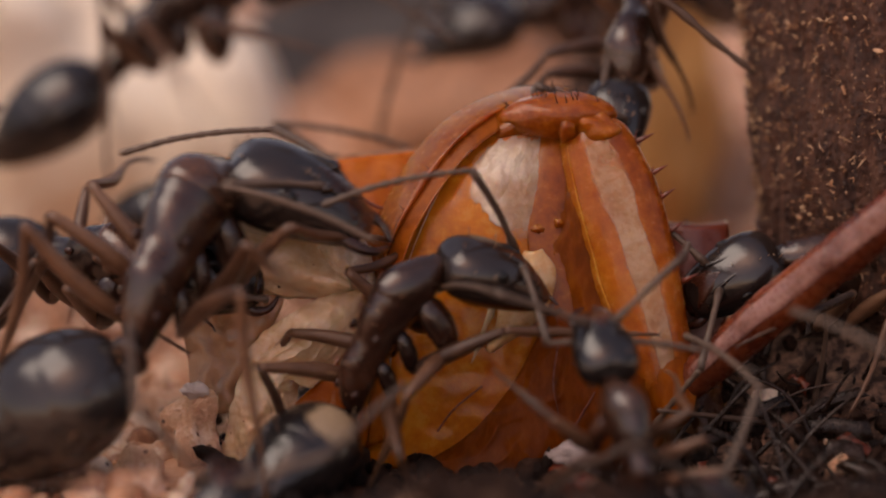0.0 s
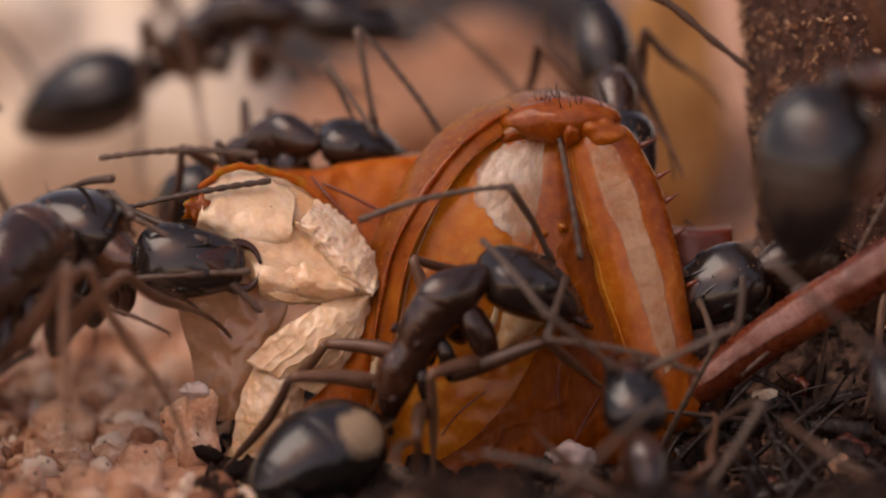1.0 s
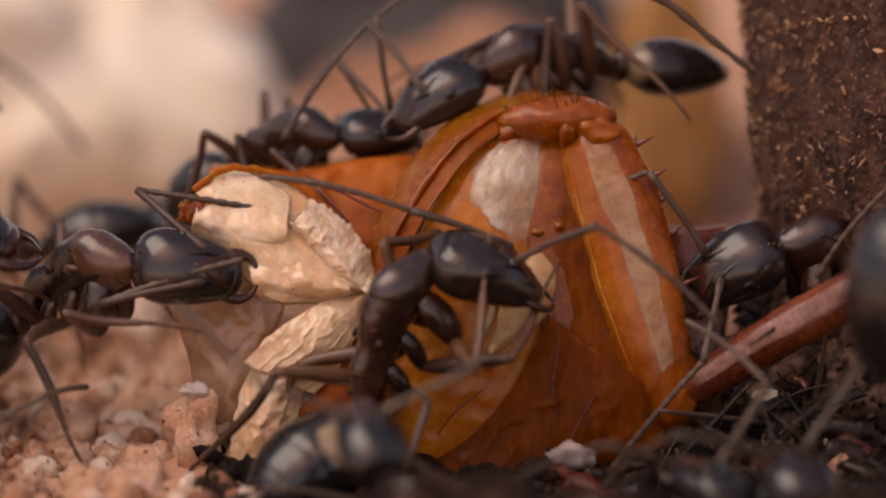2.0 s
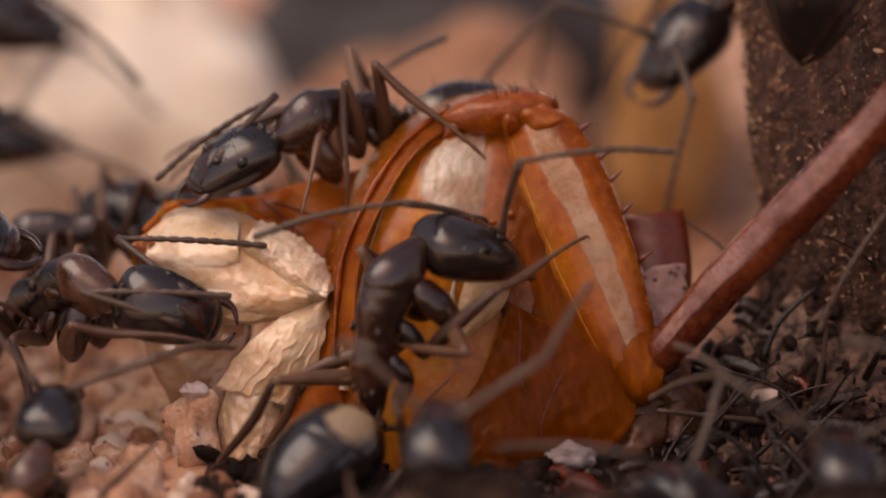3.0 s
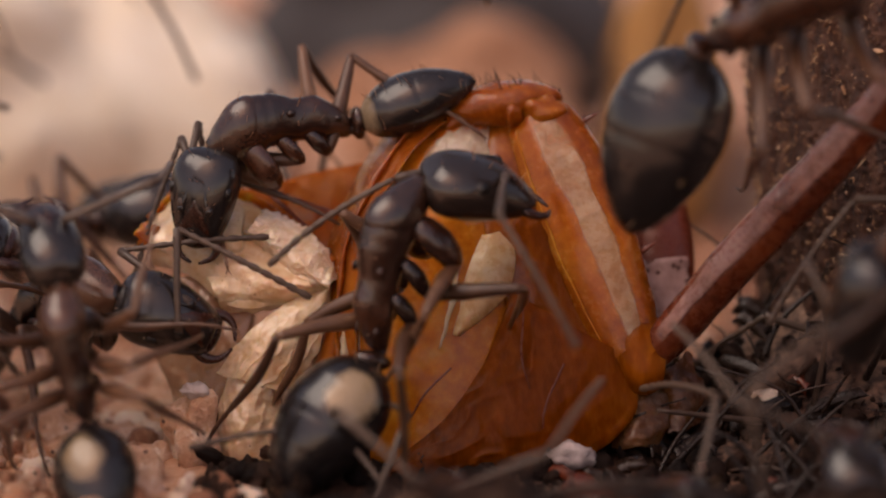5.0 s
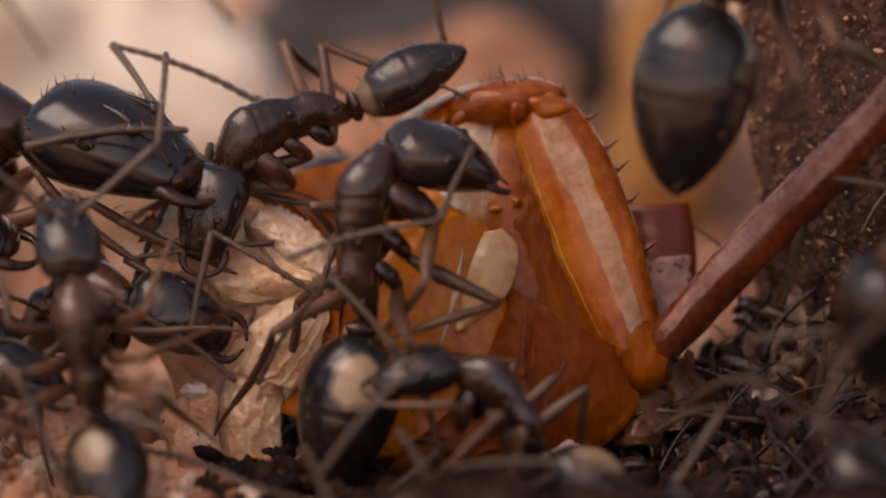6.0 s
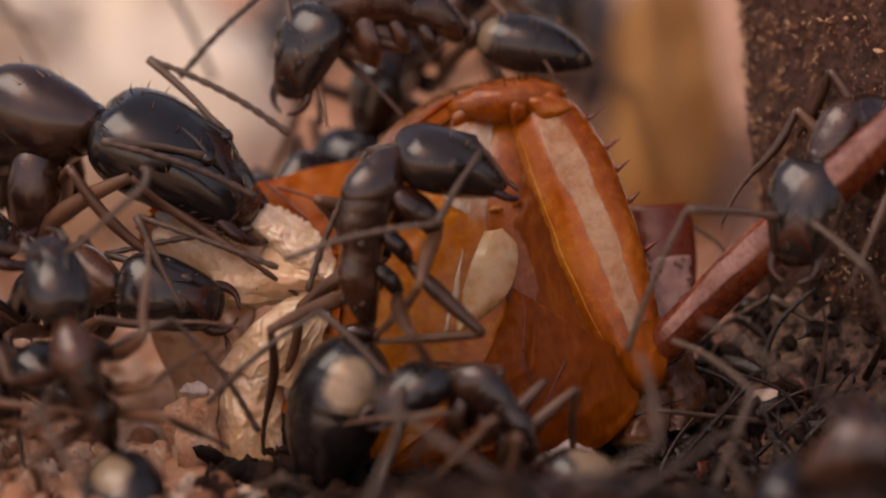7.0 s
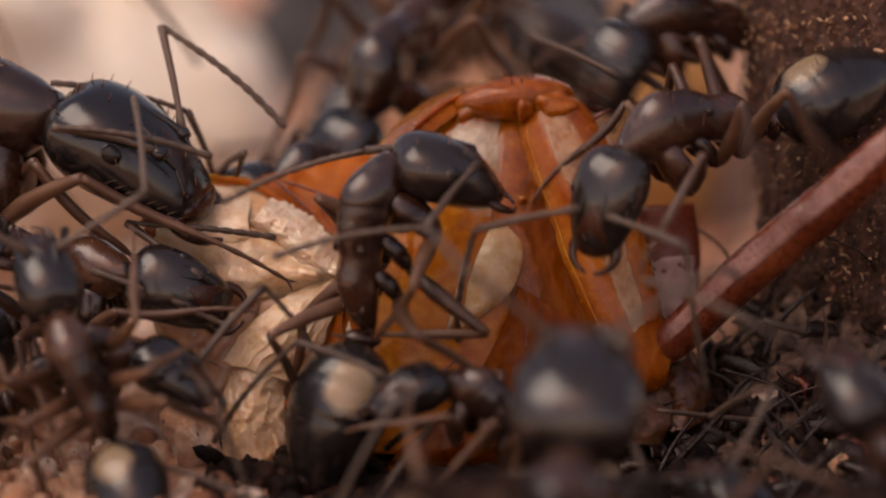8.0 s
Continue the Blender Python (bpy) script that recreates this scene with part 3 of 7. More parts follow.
    part("torn_membrane", s, HONEY, prey, "pale honey-coloured membrane")
    ridge = spline([(-2.05, 1.83, 4.76), (-2.22, 1.12, 3.72), (-2.34, 0.70, 2.83), (-2.18, 0.39, 1.82), (-1.91, 0.14, 0.65), (-1.66, -0.11, -0.53)], 36)
    part("ridge", Shape().tube(ridge, np.interp(np.arange(36), [0, 10, 18, 35], [0.3, 0.34, 0.34, 0.4]), 0.06, n=16, up=(0, -1, 0)), AMBER_DARK, prey, "dark amber vertical rib")
    knob = Shape().ball((-2.48, 0.65, 2.87), (0.11, 0.08, 0.07), 0.8, 2.5, 4, n=18).ball((-2.11, 0.67, 2.97), (0.07, 0.06, 0.08), 0.8, 2.5, 7, n=14)
    part("knob", knob, AMBER_DARK, prey, "small rusty tubercle")
    s = Shape().ball((-2.12, 1.62, 4.74), (1.06, 0.55, 0.40), 0.12, 1.4, 3, n=56, turn=Euler((0, radians(-2), 0)).to_matrix())
    s.ball((-3.02, 1.60, 4.50), (0.50, 0.34, 0.22), 0.2, 1.4, 8, n=36, turn=Euler((0, radians(-28), 0)).to_matrix())
    rng = random.Random(6)
    for i, p in enumerate(s.v):
        s.v[i] = p + wobble(p, 3.0, 3) * 0.03 + wobble(p, 7.0, 4) * 0.012
    head_cap = part("apex_cap", s, AMBER_DARK, prey, "bristly dark amber top plate")
    hair, high = Shape(), max(p.z for p in s.v)
    roof = [p for p in s.v if p.z > high - 0.3]
    for i in range(26):
        p = Vector(roof[rng.randrange(len(roof))])
        hair.spike(p, p + Vector((rng.uniform(-0.14, 0.06), rng.uniform(-0.1, 0.1), rng.uniform(0.14, 0.3))), 0.012, 4)
    for i in range(6, 40, 3):
        p = Vector(arch[i])
        hair.spike(p, p + Vector((-0.12, -0.05, 0.12)), 0.012, 4)
    part("bristles", hair, LITTER, head_cap, "fine dark bristles")
    part("lip", Shape().ball((-1.42, 1.22, 4.60), (0.40, 0.22, 0.24), 0.5, 1.2, 2, n=28), AMBER_DARK, prey, "glossy honey-coloured lobe")
    part("lip", Shape().ball((-1.97, 1.20, 4.58), (0.17, 0.17, 0.26), 0.6, 1.4, 5, n=20), AMBER_DARK, prey, "small glossy lobe")
    # femur, flattened and striped
    hip, knee = Vector((-1.49, 1.61, 4.67)), Vector((0.02, -0.07, -0.08))
    ln = (knee - hip).length
    k = np.linspace(0, 1, 40)
    wide = np.interp(k, [0, 0.06, 0.25, 0.55, 0.8, 0.93, 1], [0.4, 0.66, 0.82, 0.82, 0.68, 0.54, 0.34])
    high = np.interp(k, [0, 0.06, 0.25, 0.55, 0.8, 0.93, 1], [0.25, 0.4, 0.52, 0.5, 0.42, 0.36, 0.22])
    s = Shape().tube([(x * ln, 0.05 * math.sin(x * 5) - 0.12, 0.08 * math.sin(x * math.pi)) for x in k], wide, high, n=28)
    for i, p in enumerate(s.v):
        keel = 0.05 * math.exp(-((p.y - 0.34) / 0.08) ** 2) + 0.05 * math.exp(-((p.y + 0.26) / 0.08) ** 2)
        s.v[i] = p + Vector((0, 0, keel if p.z > 0 else 0)) + wobble(p, 2.0, 5) * 0.025
    femur = part("femur", s, AMBER_THIGH, prey, "thick amber hind thigh with a pinkish-white stripe", aim(hip * MM, knee - hip, (0, -1, 0.1)))
    face = surface_of(s.v, 40, 28, True)
    s = Shape().skin(face, (0.05, 0.97), [0.215, 0.20, 0.195, 0.20, 0.225, 0.22, 0.225, 0.235, 0.24, 0.25, 0.255, 0.27], [0.31, 0.33, 0.335, 0.34, 0.33, 0.34, 0.345, 0.34, 0.345, 0.345, 0.34, 0.32],
                     (0, 0, 1), 0.012, 0.04, 120, 26, 2.0, 0.016, 0.03)
    part("stripe", s, STRIPE, femur, "pinkish-white cracked strip of tissue")
    s = Shape().skin(face, (0.06, 0.9), [0.12, 0.11, 0.12], [0.126, 0.117, 0.126], (0, 0, 1), 0.03, 0.02, 60, 5, 9.0, 0.003, 0.006)
    part("ridge_line", s, AMBER_PLATE, femur, "thin ridge line with its highlight as pale colour")
    rng = random.Random(2)
    for f in (0.12, 0.24, 0.33, 0.45, 0.62):
        y = float(np.interp(f, k, wide)) - 0.18
        p = Vector((f * ln, y, 0.05))
        part("spine", Shape().spike(p, p + Vector((rng.uniform(-0.2, -0.05), rng.uniform(0.32, 0.46), 0.05)), 0.07, 7), RUST, femur, "dark pointed spine")
        part("spine", Shape().spike(p + Vector((0.04, 0, -0.1)), p + Vector((rng.uniform(-0.25, -0.15), rng.uniform(0.16, 0.26), -0.2)), 0.035, 7), RUST, femur)
    s = Shape().sheet([(-1.94, 1.78, 4.51), (-2.11, 1.08, 3.62), (-2.21, 0.62, 2.69), (-2.06, 0.26, 1.44), (-1.86, 0.05, 0.46), (-1.76, 0.03, -0.36)],
                      [(-1.34, 1.73, 4.31), (-1.20, 1.25, 3.48), (-0.95, 0.85, 2.54), (-0.65, 0.50, 1.39), (-0.35, 0.29, 0.40), (-0.15, 0.23, -0.35)], 0.14, 0.1, 0.06, 1.2, 12.0, n=60, m=40, fold=0.05, ribs=3, rib=0.05)
    part("side_plate", s, AMBER_BELLY, prey, "orange-amber side plate")
    s = Shape().sheet([(-2.30, 0.15, 1.50), (-2.58, -0.06, 0.85), (-3.00, -0.22, 0.15), (-3.70, -0.30, -0.62), (-4.55, -0.28, -1.20)], [(-0.20, -0.08, 0.08), (-0.36, -0.29, -0.90), (-1.46, -0.44, -1.60), (-3.16, -0.52, -1.71), (-4.96, -0.35, -1.65)],
                      0.36, 0.14, 0.05, 1.0, 16.0, n=80, m=60, fold=0.05, ribs=4, rib=0.05)
    belly = part("belly_plate", s, AMBER_BELLY, prey, "deep orange lower plate")
    # belly creases: thin dark strips, the shade in the fold given as colour
    for q in ([(-2.22, -0.06, 1.66), (-2.12, -0.29, 1.15), (-2.22, -0.53, 0.39), (-2.12, -0.63, -0.20)], [(-3.47, -0.55, 0.30), (-3.96, -0.65, -0.09), (-4.26, -0.67, -0.49)], [(-1.48, -0.52, 0.19), (-1.87, -0.67, -0.49), (-1.97, -0.70, -0.90)]):
        c = spline(q, 18)
        part("crease", Shape().tube(c, np.interp(np.arange(18), [0, 9, 17], [0.004, 0.016, 0.004]), 0.02, n=6), RUST, belly, "crease line, its shade put into dark colour")
    # abdomen behind the rim
    s = Shape().sheet([(-8.35, 2.42, 3.70), (-7.52, 2.41, 3.66), (-6.61, 2.41, 3.64), (-5.59, 2.45, 3.82), (-4.06, 2.48, 3.96), (-3.15, 2.71, 4.07)], [(-8.36, 1.67, 2.57), (-7.30, 1.41, 1.80), (-6.39, 1.22, 1.43), (-5.58, 1.08, 1.25), (-4.77, 1.06, 1.16), (-3.96, 1.04, 1.06)],
                      0.35, 0.9, 0.1, 0.9, 51, n=70, m=30, fold=0.12)
    abdomen = part("abdomen", s, AMBER, prey, "rusty amber abdomen shell")
    # abdomen creases, their shade again laid on as dark strips
    for q in ([(-6.39, 1.88, 3.54), (-5.88, 1.68, 3.35), (-5.33, 1.53, 3.10), (-4.97, 1.51, 3.02)], [(-6.60, 2.05, 3.63), (-6.24, 1.67, 3.30), (-5.83, 1.38, 2.89)]):
        c = spline(q, 16)
        part("crease", Shape().tube(c, np.interp(np.arange(16), [0, 8, 15], [0.01, 0.035, 0.01]), 0.03, n=6), RUST, abdomen, "crease line, its shade put into dark colour")
    core = spline([(-3.14, 1.91, -2.08), (-2.94, 2.16, 0.07), (-2.63, 2.43, 2.31), (-2.13, 2.67, 3.92)], 24)
    s = Shape().tube(core, np.interp(np.arange(24), [0, 10, 20, 23], [2.0, 1.9, 1.0, 0.5]), np.interp(np.arange(24), [0, 10, 20, 23], [1.6, 1.6, 0.9, 0.4]), n=26, up=(0, -1, 0))
    part("thorax_core", s, AMBER_DARK, prey, "dark amber inner body")
    s = Shape().sheet([(-0.40, 2.30, 2.65), (-0.38, 2.03, 1.87), (-0.25, 1.77, 1.10), (-0.16, 1.50, 0.33)], [(0.98, 2.39, 2.61), (1.05, 2.13, 1.85), (0.97, 1.86, 1.08), (0.81, 1.60, 0.31)], 0.25, 0.6, 0.05, 1.2, 21, n=24, m=16)
    stub = part("broken_plate", s, RUST, prey, "dark red broken shell plate")
    s = Shape().sheet([(-0.19, 1.64, 1.70), (-0.11, 1.47, 1.17), (0.01, 1.32, 0.68)], [(0.91, 1.80, 1.72), (0.87, 1.62, 1.13), (0.72, 1.44, 0.50)], 0.2, 0.06, 0.06, 2.5, 25, n=18, m=14, ragged=0.08)
    part("crust", s, PINK, stub, "pinkish pitted crust")
    bend = spline([(-0.37, 0.39, 0.90), (-0.16, 0.13, 0.39), (-0.02, -0.02, -0.01), (0.26, -0.02, -0.10)], 22)
    s = Shape().tube(bend, np.interp(np.arange(22), [0, 8, 15, 21], [0.4, 0.58, 0.56, 0.38]), np.interp(np.arange(22), [0, 8, 15, 21], [0.3, 0.46, 0.48, 0.36]), n=22, up=(0, -1, 0))
    for i, p in enumerate(s.v):
        s.v[i] = p + wobble(p, 1.8, 3) * 0.06
    part("knee", s, AMBER_BELLY, prey, "swollen amber knee joint")
    # brown torn tissue hanging under the knee
    for a, b, seed in (([(-0.90, 0.42, 0.06), (-0.75, 0.22, -0.40), (-0.70, 0.02, -0.87), (-0.77, -0.08, -1.36)], [(-0.04, 0.46, -0.25), (0.21, 0.28, -0.62), (0.27, 0.10, -0.99), (0.05, -0.01, -1.48)], 91),
                       ([(0.01, 0.53, -0.38), (0.16, 0.34, -0.80), (0.11, 0.13, -1.31)], [(0.70, 0.83, 0.07), (0.93, 0.60, -0.55), (0.77, 0.36, -1.21)], 94)):
        part("tatter", Shape().sheet(a, b, 0.25, 0.05, 0.08, 1.2, seed, n=40, m=28, ragged=0.12, fold=0.2), BROWN_GEL, prey, "torn brown translucent tissue")
    # shin, swinging at the knee
    ln = np.linspace(0, 7.2, 30)
    s = Shape().tube([(x, 0.02 * math.sin(x), 0.05 * math.sin(x * 0.8)) for x in ln], np.interp(ln, [0, 0.4, 1.2, 4, 7.2], [0.26, 0.34, 0.4, 0.42, 0.36]), np.interp(ln, [0, 0.4, 1.2, 4, 7.2], [0.26, 0.34, 0.4, 0.42, 0.36]), n=18)
    for i, p in enumerate(s.v):
        s.v[i] = p + wobble(p, 1.6, 7) * 0.05 + wobble(p, 5.0, 8) * 0.02
    face = surface_of(s.v, 30, 18, True)
    bare = Shape().skin(face, (0.07, 0.97), [-0.01, -0.04, -0.05, -0.05], [0.10, 0.13, 0.15, 0.16], (0, -1, 0.6), 0.015, 0.05, 90, 16, 12.0, 0.012, 0.025)
    shin = part("shin", s, AMBER_SHIN, prey, "long reddish amber hind shin with a pinkish upper face")
    part("bare_strip", bare, PINK_SKIN, shin, "pinkish bare strip along the shin")
    # flesh spilling out at the open end
    s = Shape().sheet([(-3.05, 0.78, 1.73), (-2.51, 1.03, 1.96), (-1.30, 1.07, 1.65), (-0.49, 0.73, 1.02), (0.12, 0.17, 0.32)], [(-3.15, 0.49, 0.87), (-2.49, 0.22, 0.57), (-1.78, -0.17, -0.07), (-1.08, -0.14, -0.17), (0.02, -0.01, -0.05)],
                      0.45, 0.45, 0.06, 0.9, 41, n=110, m=70, ragged=0.04, fold=0.05)
    flesh = part("flesh", s, FLESH, prey, "cream crumpled flesh", spot(-5.49, 0.40, 1.87))
    s = Shape().sheet([(0.00, 0.01, 0.03), (-0.88, -0.26, -0.18), (-1.62, -0.49, -0.61), (-2.19, -0.60, -1.14)], [(0.02, -0.01, -0.05), (-0.20, -0.31, -0.74), (-0.52, -0.44, -1.28), (-0.98, -0.54, -1.72)], 0.18, 0.08, 0.05, 1.4, 44, n=90, m=130, ribs=6, rib=0.022, ragged=0.07, fold=0.07)
    edge = spline([(-3.12, 0.70, 1.66), (-2.55, 0.86, 2.02), (-1.9, 0.96, 1.96), (-1.25, 0.98, 1.72), (-0.55, 0.68, 1.12), (0.10, 0.20, 0.40)], 50)
    hem = Shape().tube(edge, 0.055 + 0.025 * np.sin(np.arange(50) * 1.7) + 0.02 * np.sin(np.arange(50) * 0.6), 0.07, n=9)
    for i, p in enumerate(hem.v):
        hem.v[i] = p + wobble(p, 4.0, 6) * 0.05
    part("hem", hem, AMBER, flesh, "thin orange hem of torn shell")
    part("fan", s, FLESH, flesh, "pleated cream membrane")
    s = Shape().sheet([(-1.01, 0.73, 1.52), (-0.37, 0.55, 1.12), (0.02, 0.28, 0.61), (0.16, 0.13, 0.13)], [(-1.49, 0.48, 1.08), (-1.03, 0.23, 0.62), (-0.68, 0.09, 0.19), (-0.08, 0.04, -0.04)], 0.5, 0.3, 0.06, 3.2, 81, n=70, m=44, ragged=0.07, fold=0.12)
    part("fat_roll", s, FAT, flesh, "grainy whitish fat along the torn edge")
    s = Shape().sheet([(-3.06, 0.76, 1.65), (-2.55, 0.91, 1.89), (-1.95, 0.91, 1.86), (-1.40, 0.84, 1.57)], [(-3.00, 0.51, 0.97), (-2.44, 0.32, 0.55), (-1.89, 0.24, 0.41), (-1.44, 0.30, 0.70)], 0.52, 0.3, 0.05, 1.2, 84, n=60, m=44, ragged=0.05, fold=0.05)
    part("fat_roll", s, FLESH, flesh, "milky translucent roll of fat")
    s = Shape().sheet([(-2.19, 0.24, 0.66), (-1.48, 0.23, 0.82), (-0.88, 0.14, 0.64), (-0.43, 0.06, 0.29)], [(-1.93, 0.02, -0.16), (-1.38, -0.05, -0.24), (-0.78, -0.05, -0.23), (-0.18, -0.01, -0.07)], 0.42, 0.3, 0.05, 1.8, 88, n=60, m=40, ragged=0.05, fold=0.05)
    part("fat_roll", s, FLESH, flesh, "cream roll of flesh")
    s = Shape().sheet([(0.07, 0.09, -0.07), (-0.18, -0.16, -0.73), (-0.58, -0.30, -1.42), (-1.28, -0.45, -2.11)], [(0.20, 0.07, -0.17), (0.12, -0.17, -1.04), (0.02, -0.39, -1.81), (-0.08, -0.48, -2.72)], 0.15, 0.15, 0.05, 1.2, 47, n=26, m=16)
    part("inner_plate", s, AMBER, flesh, "orange inner plate")
    s = Shape().sheet([(0.08, 0.02, -0.22), (0.06, -0.26, -0.9), (-0.06, -0.50, -1.62)], [(0.16, 0.02, -0.18), (0.20, -0.24, -0.9), (0.12, -0.46, -1.66)], 0.06, 0.05, 0.03, 2.0, 49, n=30, m=10, ragged=0.03)
    part("torn_strip", s, HONEY, flesh, "pale torn strip beside the rim")
    s = Shape().sheet([(-3.52, 0.94, 0.57), (-3.47, 0.63, -0.40), (-3.21, 0.32, -1.36), (-3.05, 0.02, -2.32)], [(-1.79, 0.53, 0.55), (-1.49, 0.14, -0.29), (-1.79, -0.02, -1.07), (-2.09, -0.18, -2.27)], 0.3, 0.7, 0.08, 1.2, 75, n=44, m=30, fold=0.3)
    part("jelly", s, JELLY, flesh, "translucent brownish jelly")
    s = Shape().sheet([(-1.95, -0.30, -1.12), (-2.25, -0.46, -1.75), (-2.42, -0.62, -2.50), (-2.60, -0.76, -3.65)], [(-1.05, -0.30, -1.55), (-1.20, -0.44, -2.05), (-1.30, -0.60, -2.75), (-1.40, -0.74, -3.75)],
                      0.40, 0.3, 0.09, 1.6, 71, n=70, m=50, ragged=0.05, fold=0.08, ribs=3, rib=0.06)
    part("fat_lump", s, FLESH, flesh, "glistening cream lump")
    s = Shape().ball((-3.11, 0.40, 1.38), (0.24, 0.2, 0.22), 0.9, 2.5, 5, n=20)
    part("shred", s, AMBER_DARK, flesh, "orange-red shred")
    return prey, flesh, shin


# ---- ants ----
LEGS = (("front", -0.75, (0.9, 2.0, -1.7), 0.88), ("middle", -1.45, (-1.7, 2.5, -1.7), 0.95), ("hind", -2.05, (-4.0, 2.1, -1.7), 1.12))

COXA = {"front": (-0.42, 0.42, -1.02, 1.2), "middle": (-0.34, 0.32, -0.62, 0.68), "hind": (-0.30, 0.30, -0.56, 0.64)}   # back, out, drop, girth



def arch_of(x):
    """How far the back of the thorax is humped at x, for a 2 mm head."""
    return 0.26 * math.sin(math.pi * min(max(-x / 2.95, 0.0), 1.0))


def ant_head(s):
    x = np.array([0.0, 0.06, 0.2, 0.45, 0.8, 1.15, 1.5, 1.78, 1.93, 2.0])
    w = np.array([0.12, 0.38, 0.57, 0.67, 0.71, 0.68, 0.6, 0.5, 0.41, 0.2])
    h = np.array([0.1, 0.27, 0.43, 0.52, 0.56, 0.53, 0.44, 0.33, 0.24, 0.1])
    z = np.array([0.0, 0.02, 0.03, 0.04, 0.04, 0.02, -0.03, -0.08, -0.11, -0.13])
    t = np.linspace(0, 1, 26)
    xs = 1.0 - np.cos(t * math.pi)
    c = spline(np.column_stack([x, w, h, z]), 120)
    wi, hi, zi = (np.interp(xs, c[:, 0], c[:, k]) for k in (1, 2, 3))
    sh = Shape().tube(np.column_stack([xs, 0 * xs, zi]) * s, wi * s, hi * s, n=32)
    for i, p in enumerate(sh.v):
        x, y = p.x / s, p.y / s
        dent = 0.10 * math.exp(-((x - 0.05) / 0.25) ** 2 - (y / 0.3) ** 2)
        groove = 0.05 * math.exp(-((x - 1.55) / 0.05) ** 2) * (1 if p.z > 0 else 0)
        cheek = 0.05 * math.exp(-((x - 0.55) / 0.35) ** 2 - ((abs(y) - 0.6) / 0.3) ** 2)
        sh.v[i] = Vector((p.x + dent * s, p.y * (1 + cheek), p.z * (1 - groove + cheek)))
    return sh


def bristle(shape, pts, s, rng, count, ln):
    for _ in range(count):
        p = pts[rng.randrange(len(pts))]
        o = Vector(p)
        d = Vector((rng.uniform(-0.5, 0.1), o.y / s * 0.8 + rng.uniform(-0.3, 0.3), max(0.1, o.z / s) + 0.4)).normalized()
        shape.spike(o, o + d * ln * s * rng.uniform(0.6, 1.2), 0.011 * s, 3)


def build_ant(s, label, pale=False, hairy=20, seed=1, slim=1.0, lean=1.0):
    """An ant whose origin is its neck: x ahead, z up its back. s: its size (1 is a 2 mm head)."""
    rng = random.Random(seed)
    ant = new("ant")
    tagged(ant, label, "ant", "ants on the prey")
    head_shape = ant_head(s)
    head = part("head", head_shape, BLACK, ant, "black glossy head")
    for side in (1, -1):
        part("eye", Shape().ball((0.95 * s, side * 0.58 * s, 0.24 * s), (0.17 * s, 0.1 * s, 0.15 * s), n=12), EYE_BLACK, head)
        jaw = spline([(1.78, side * 0.36, -0.12), (2.02, side * 0.44, -0.16), (2.26, side * 0.34, -0.2), (2.4, side * 0.08, -0.22)], 12) * s
        part("mandible", Shape().tube(jaw, np.linspace(0.14, 0.03, 12) * s, np.linspace(0.1, 0.025, 12) * s, n=8), JAW, head, "reddish-brown curved jaw")
    crest = Shape()
    for side in (1, -1):
        c = spline([(0.75, side * 0.16, 0.555), (1.1, side * 0.2, 0.53), (1.4, side * 0.26, 0.44), (1.62, side * 0.24, 0.33)], 14) * s
        crest.tube(c, np.interp(np.arange(14), [0, 7, 13], [0.01, 0.05, 0.02]) * s, np.interp(np.arange(14), [0, 7, 13], [0.01, 0.06, 0.02]) * s, n=7)
    part("brow", crest, BLACK, head)
    for side in (1, -1):
        part("antenna_socket", Shape().ball((1.38 * s, side * 0.3 * s, 0.44 * s), (0.11 * s, 0.1 * s, 0.08 * s), 0.3, 2, 3, n=12), BLACK, head)
    hair = Shape()
    bristle(hair, [p for p in head_shape.v if p.z > 0.2 * s], s, rng, hairy, 0.16)
    tagged(part("hair", hair, FIBRE, head, "fine pale hairs"), kind="stuff")
    part("mouth_plate", Shape().ball((1.86 * s, 0, -0.06 * s), (0.26 * s, 0.42 * s, 0.2 * s), 0.2, 2, 1, n=16), JAW, head, "reddish-brown front plate")
    shield = Shape().tube(spline([(1.2, 0, 0.5), (1.45, 0, 0.42), (1.68, 0, 0.29), (1.88, 0, 0.12)], 12) * s, np.interp(np.arange(12), [0, 4, 8, 11], [0.04, 0.2, 0.3, 0.34]) * s, 0.05 * s, n=14)
    part("face_shield", shield, JAW, head, "raised brownish plate between the antennae")
    feelers, fs = [], 1.16 * s ** 0.15
    for side in (1, -1):
        p = spline([(0, 0, 0), (0.75, 0, 0.05), (1.6, 0, 0.0)], 10)
        f = spline([(0, 0, 0), (0.7, 0, 0.05), (1.5, 0, 0.02), (2.3, 0, -0.12)], 45)
        scape = part("scape", Shape().tube(p * fs, np.interp(np.arange(10), [0, 1, 2, 7, 9], [0.07, 0.07, 0.046, 0.06, 0.07]) * fs, n=8), FEELER, head, "grey-brown base of an antenna")
        sh = Shape().tube(f * fs, (np.linspace(0.046, 0.056, 45) * np.where(np.arange(45) % 4 == 0, 0.72, np.where(np.arange(45) % 4 == 2, 1.08, 1.0))) * fs, n=8)
        feelers.append((side, scape, part("flagellum", sh, FEELER, head, "grey-brown jointed end of an antenna"), 1.6 * fs))
    # thorax with shoulders, hump and sloping rear
    x = np.array([0.12, 0.0, -0.25, -0.6, -1.0, -1.4, -1.8, -2.25, -2.6, -2.85, -2.95])
    w = np.array([0.14, 0.22, 0.36, 0.47, 0.46, 0.39, 0.35, 0.33, 0.28, 0.18, 0.08])
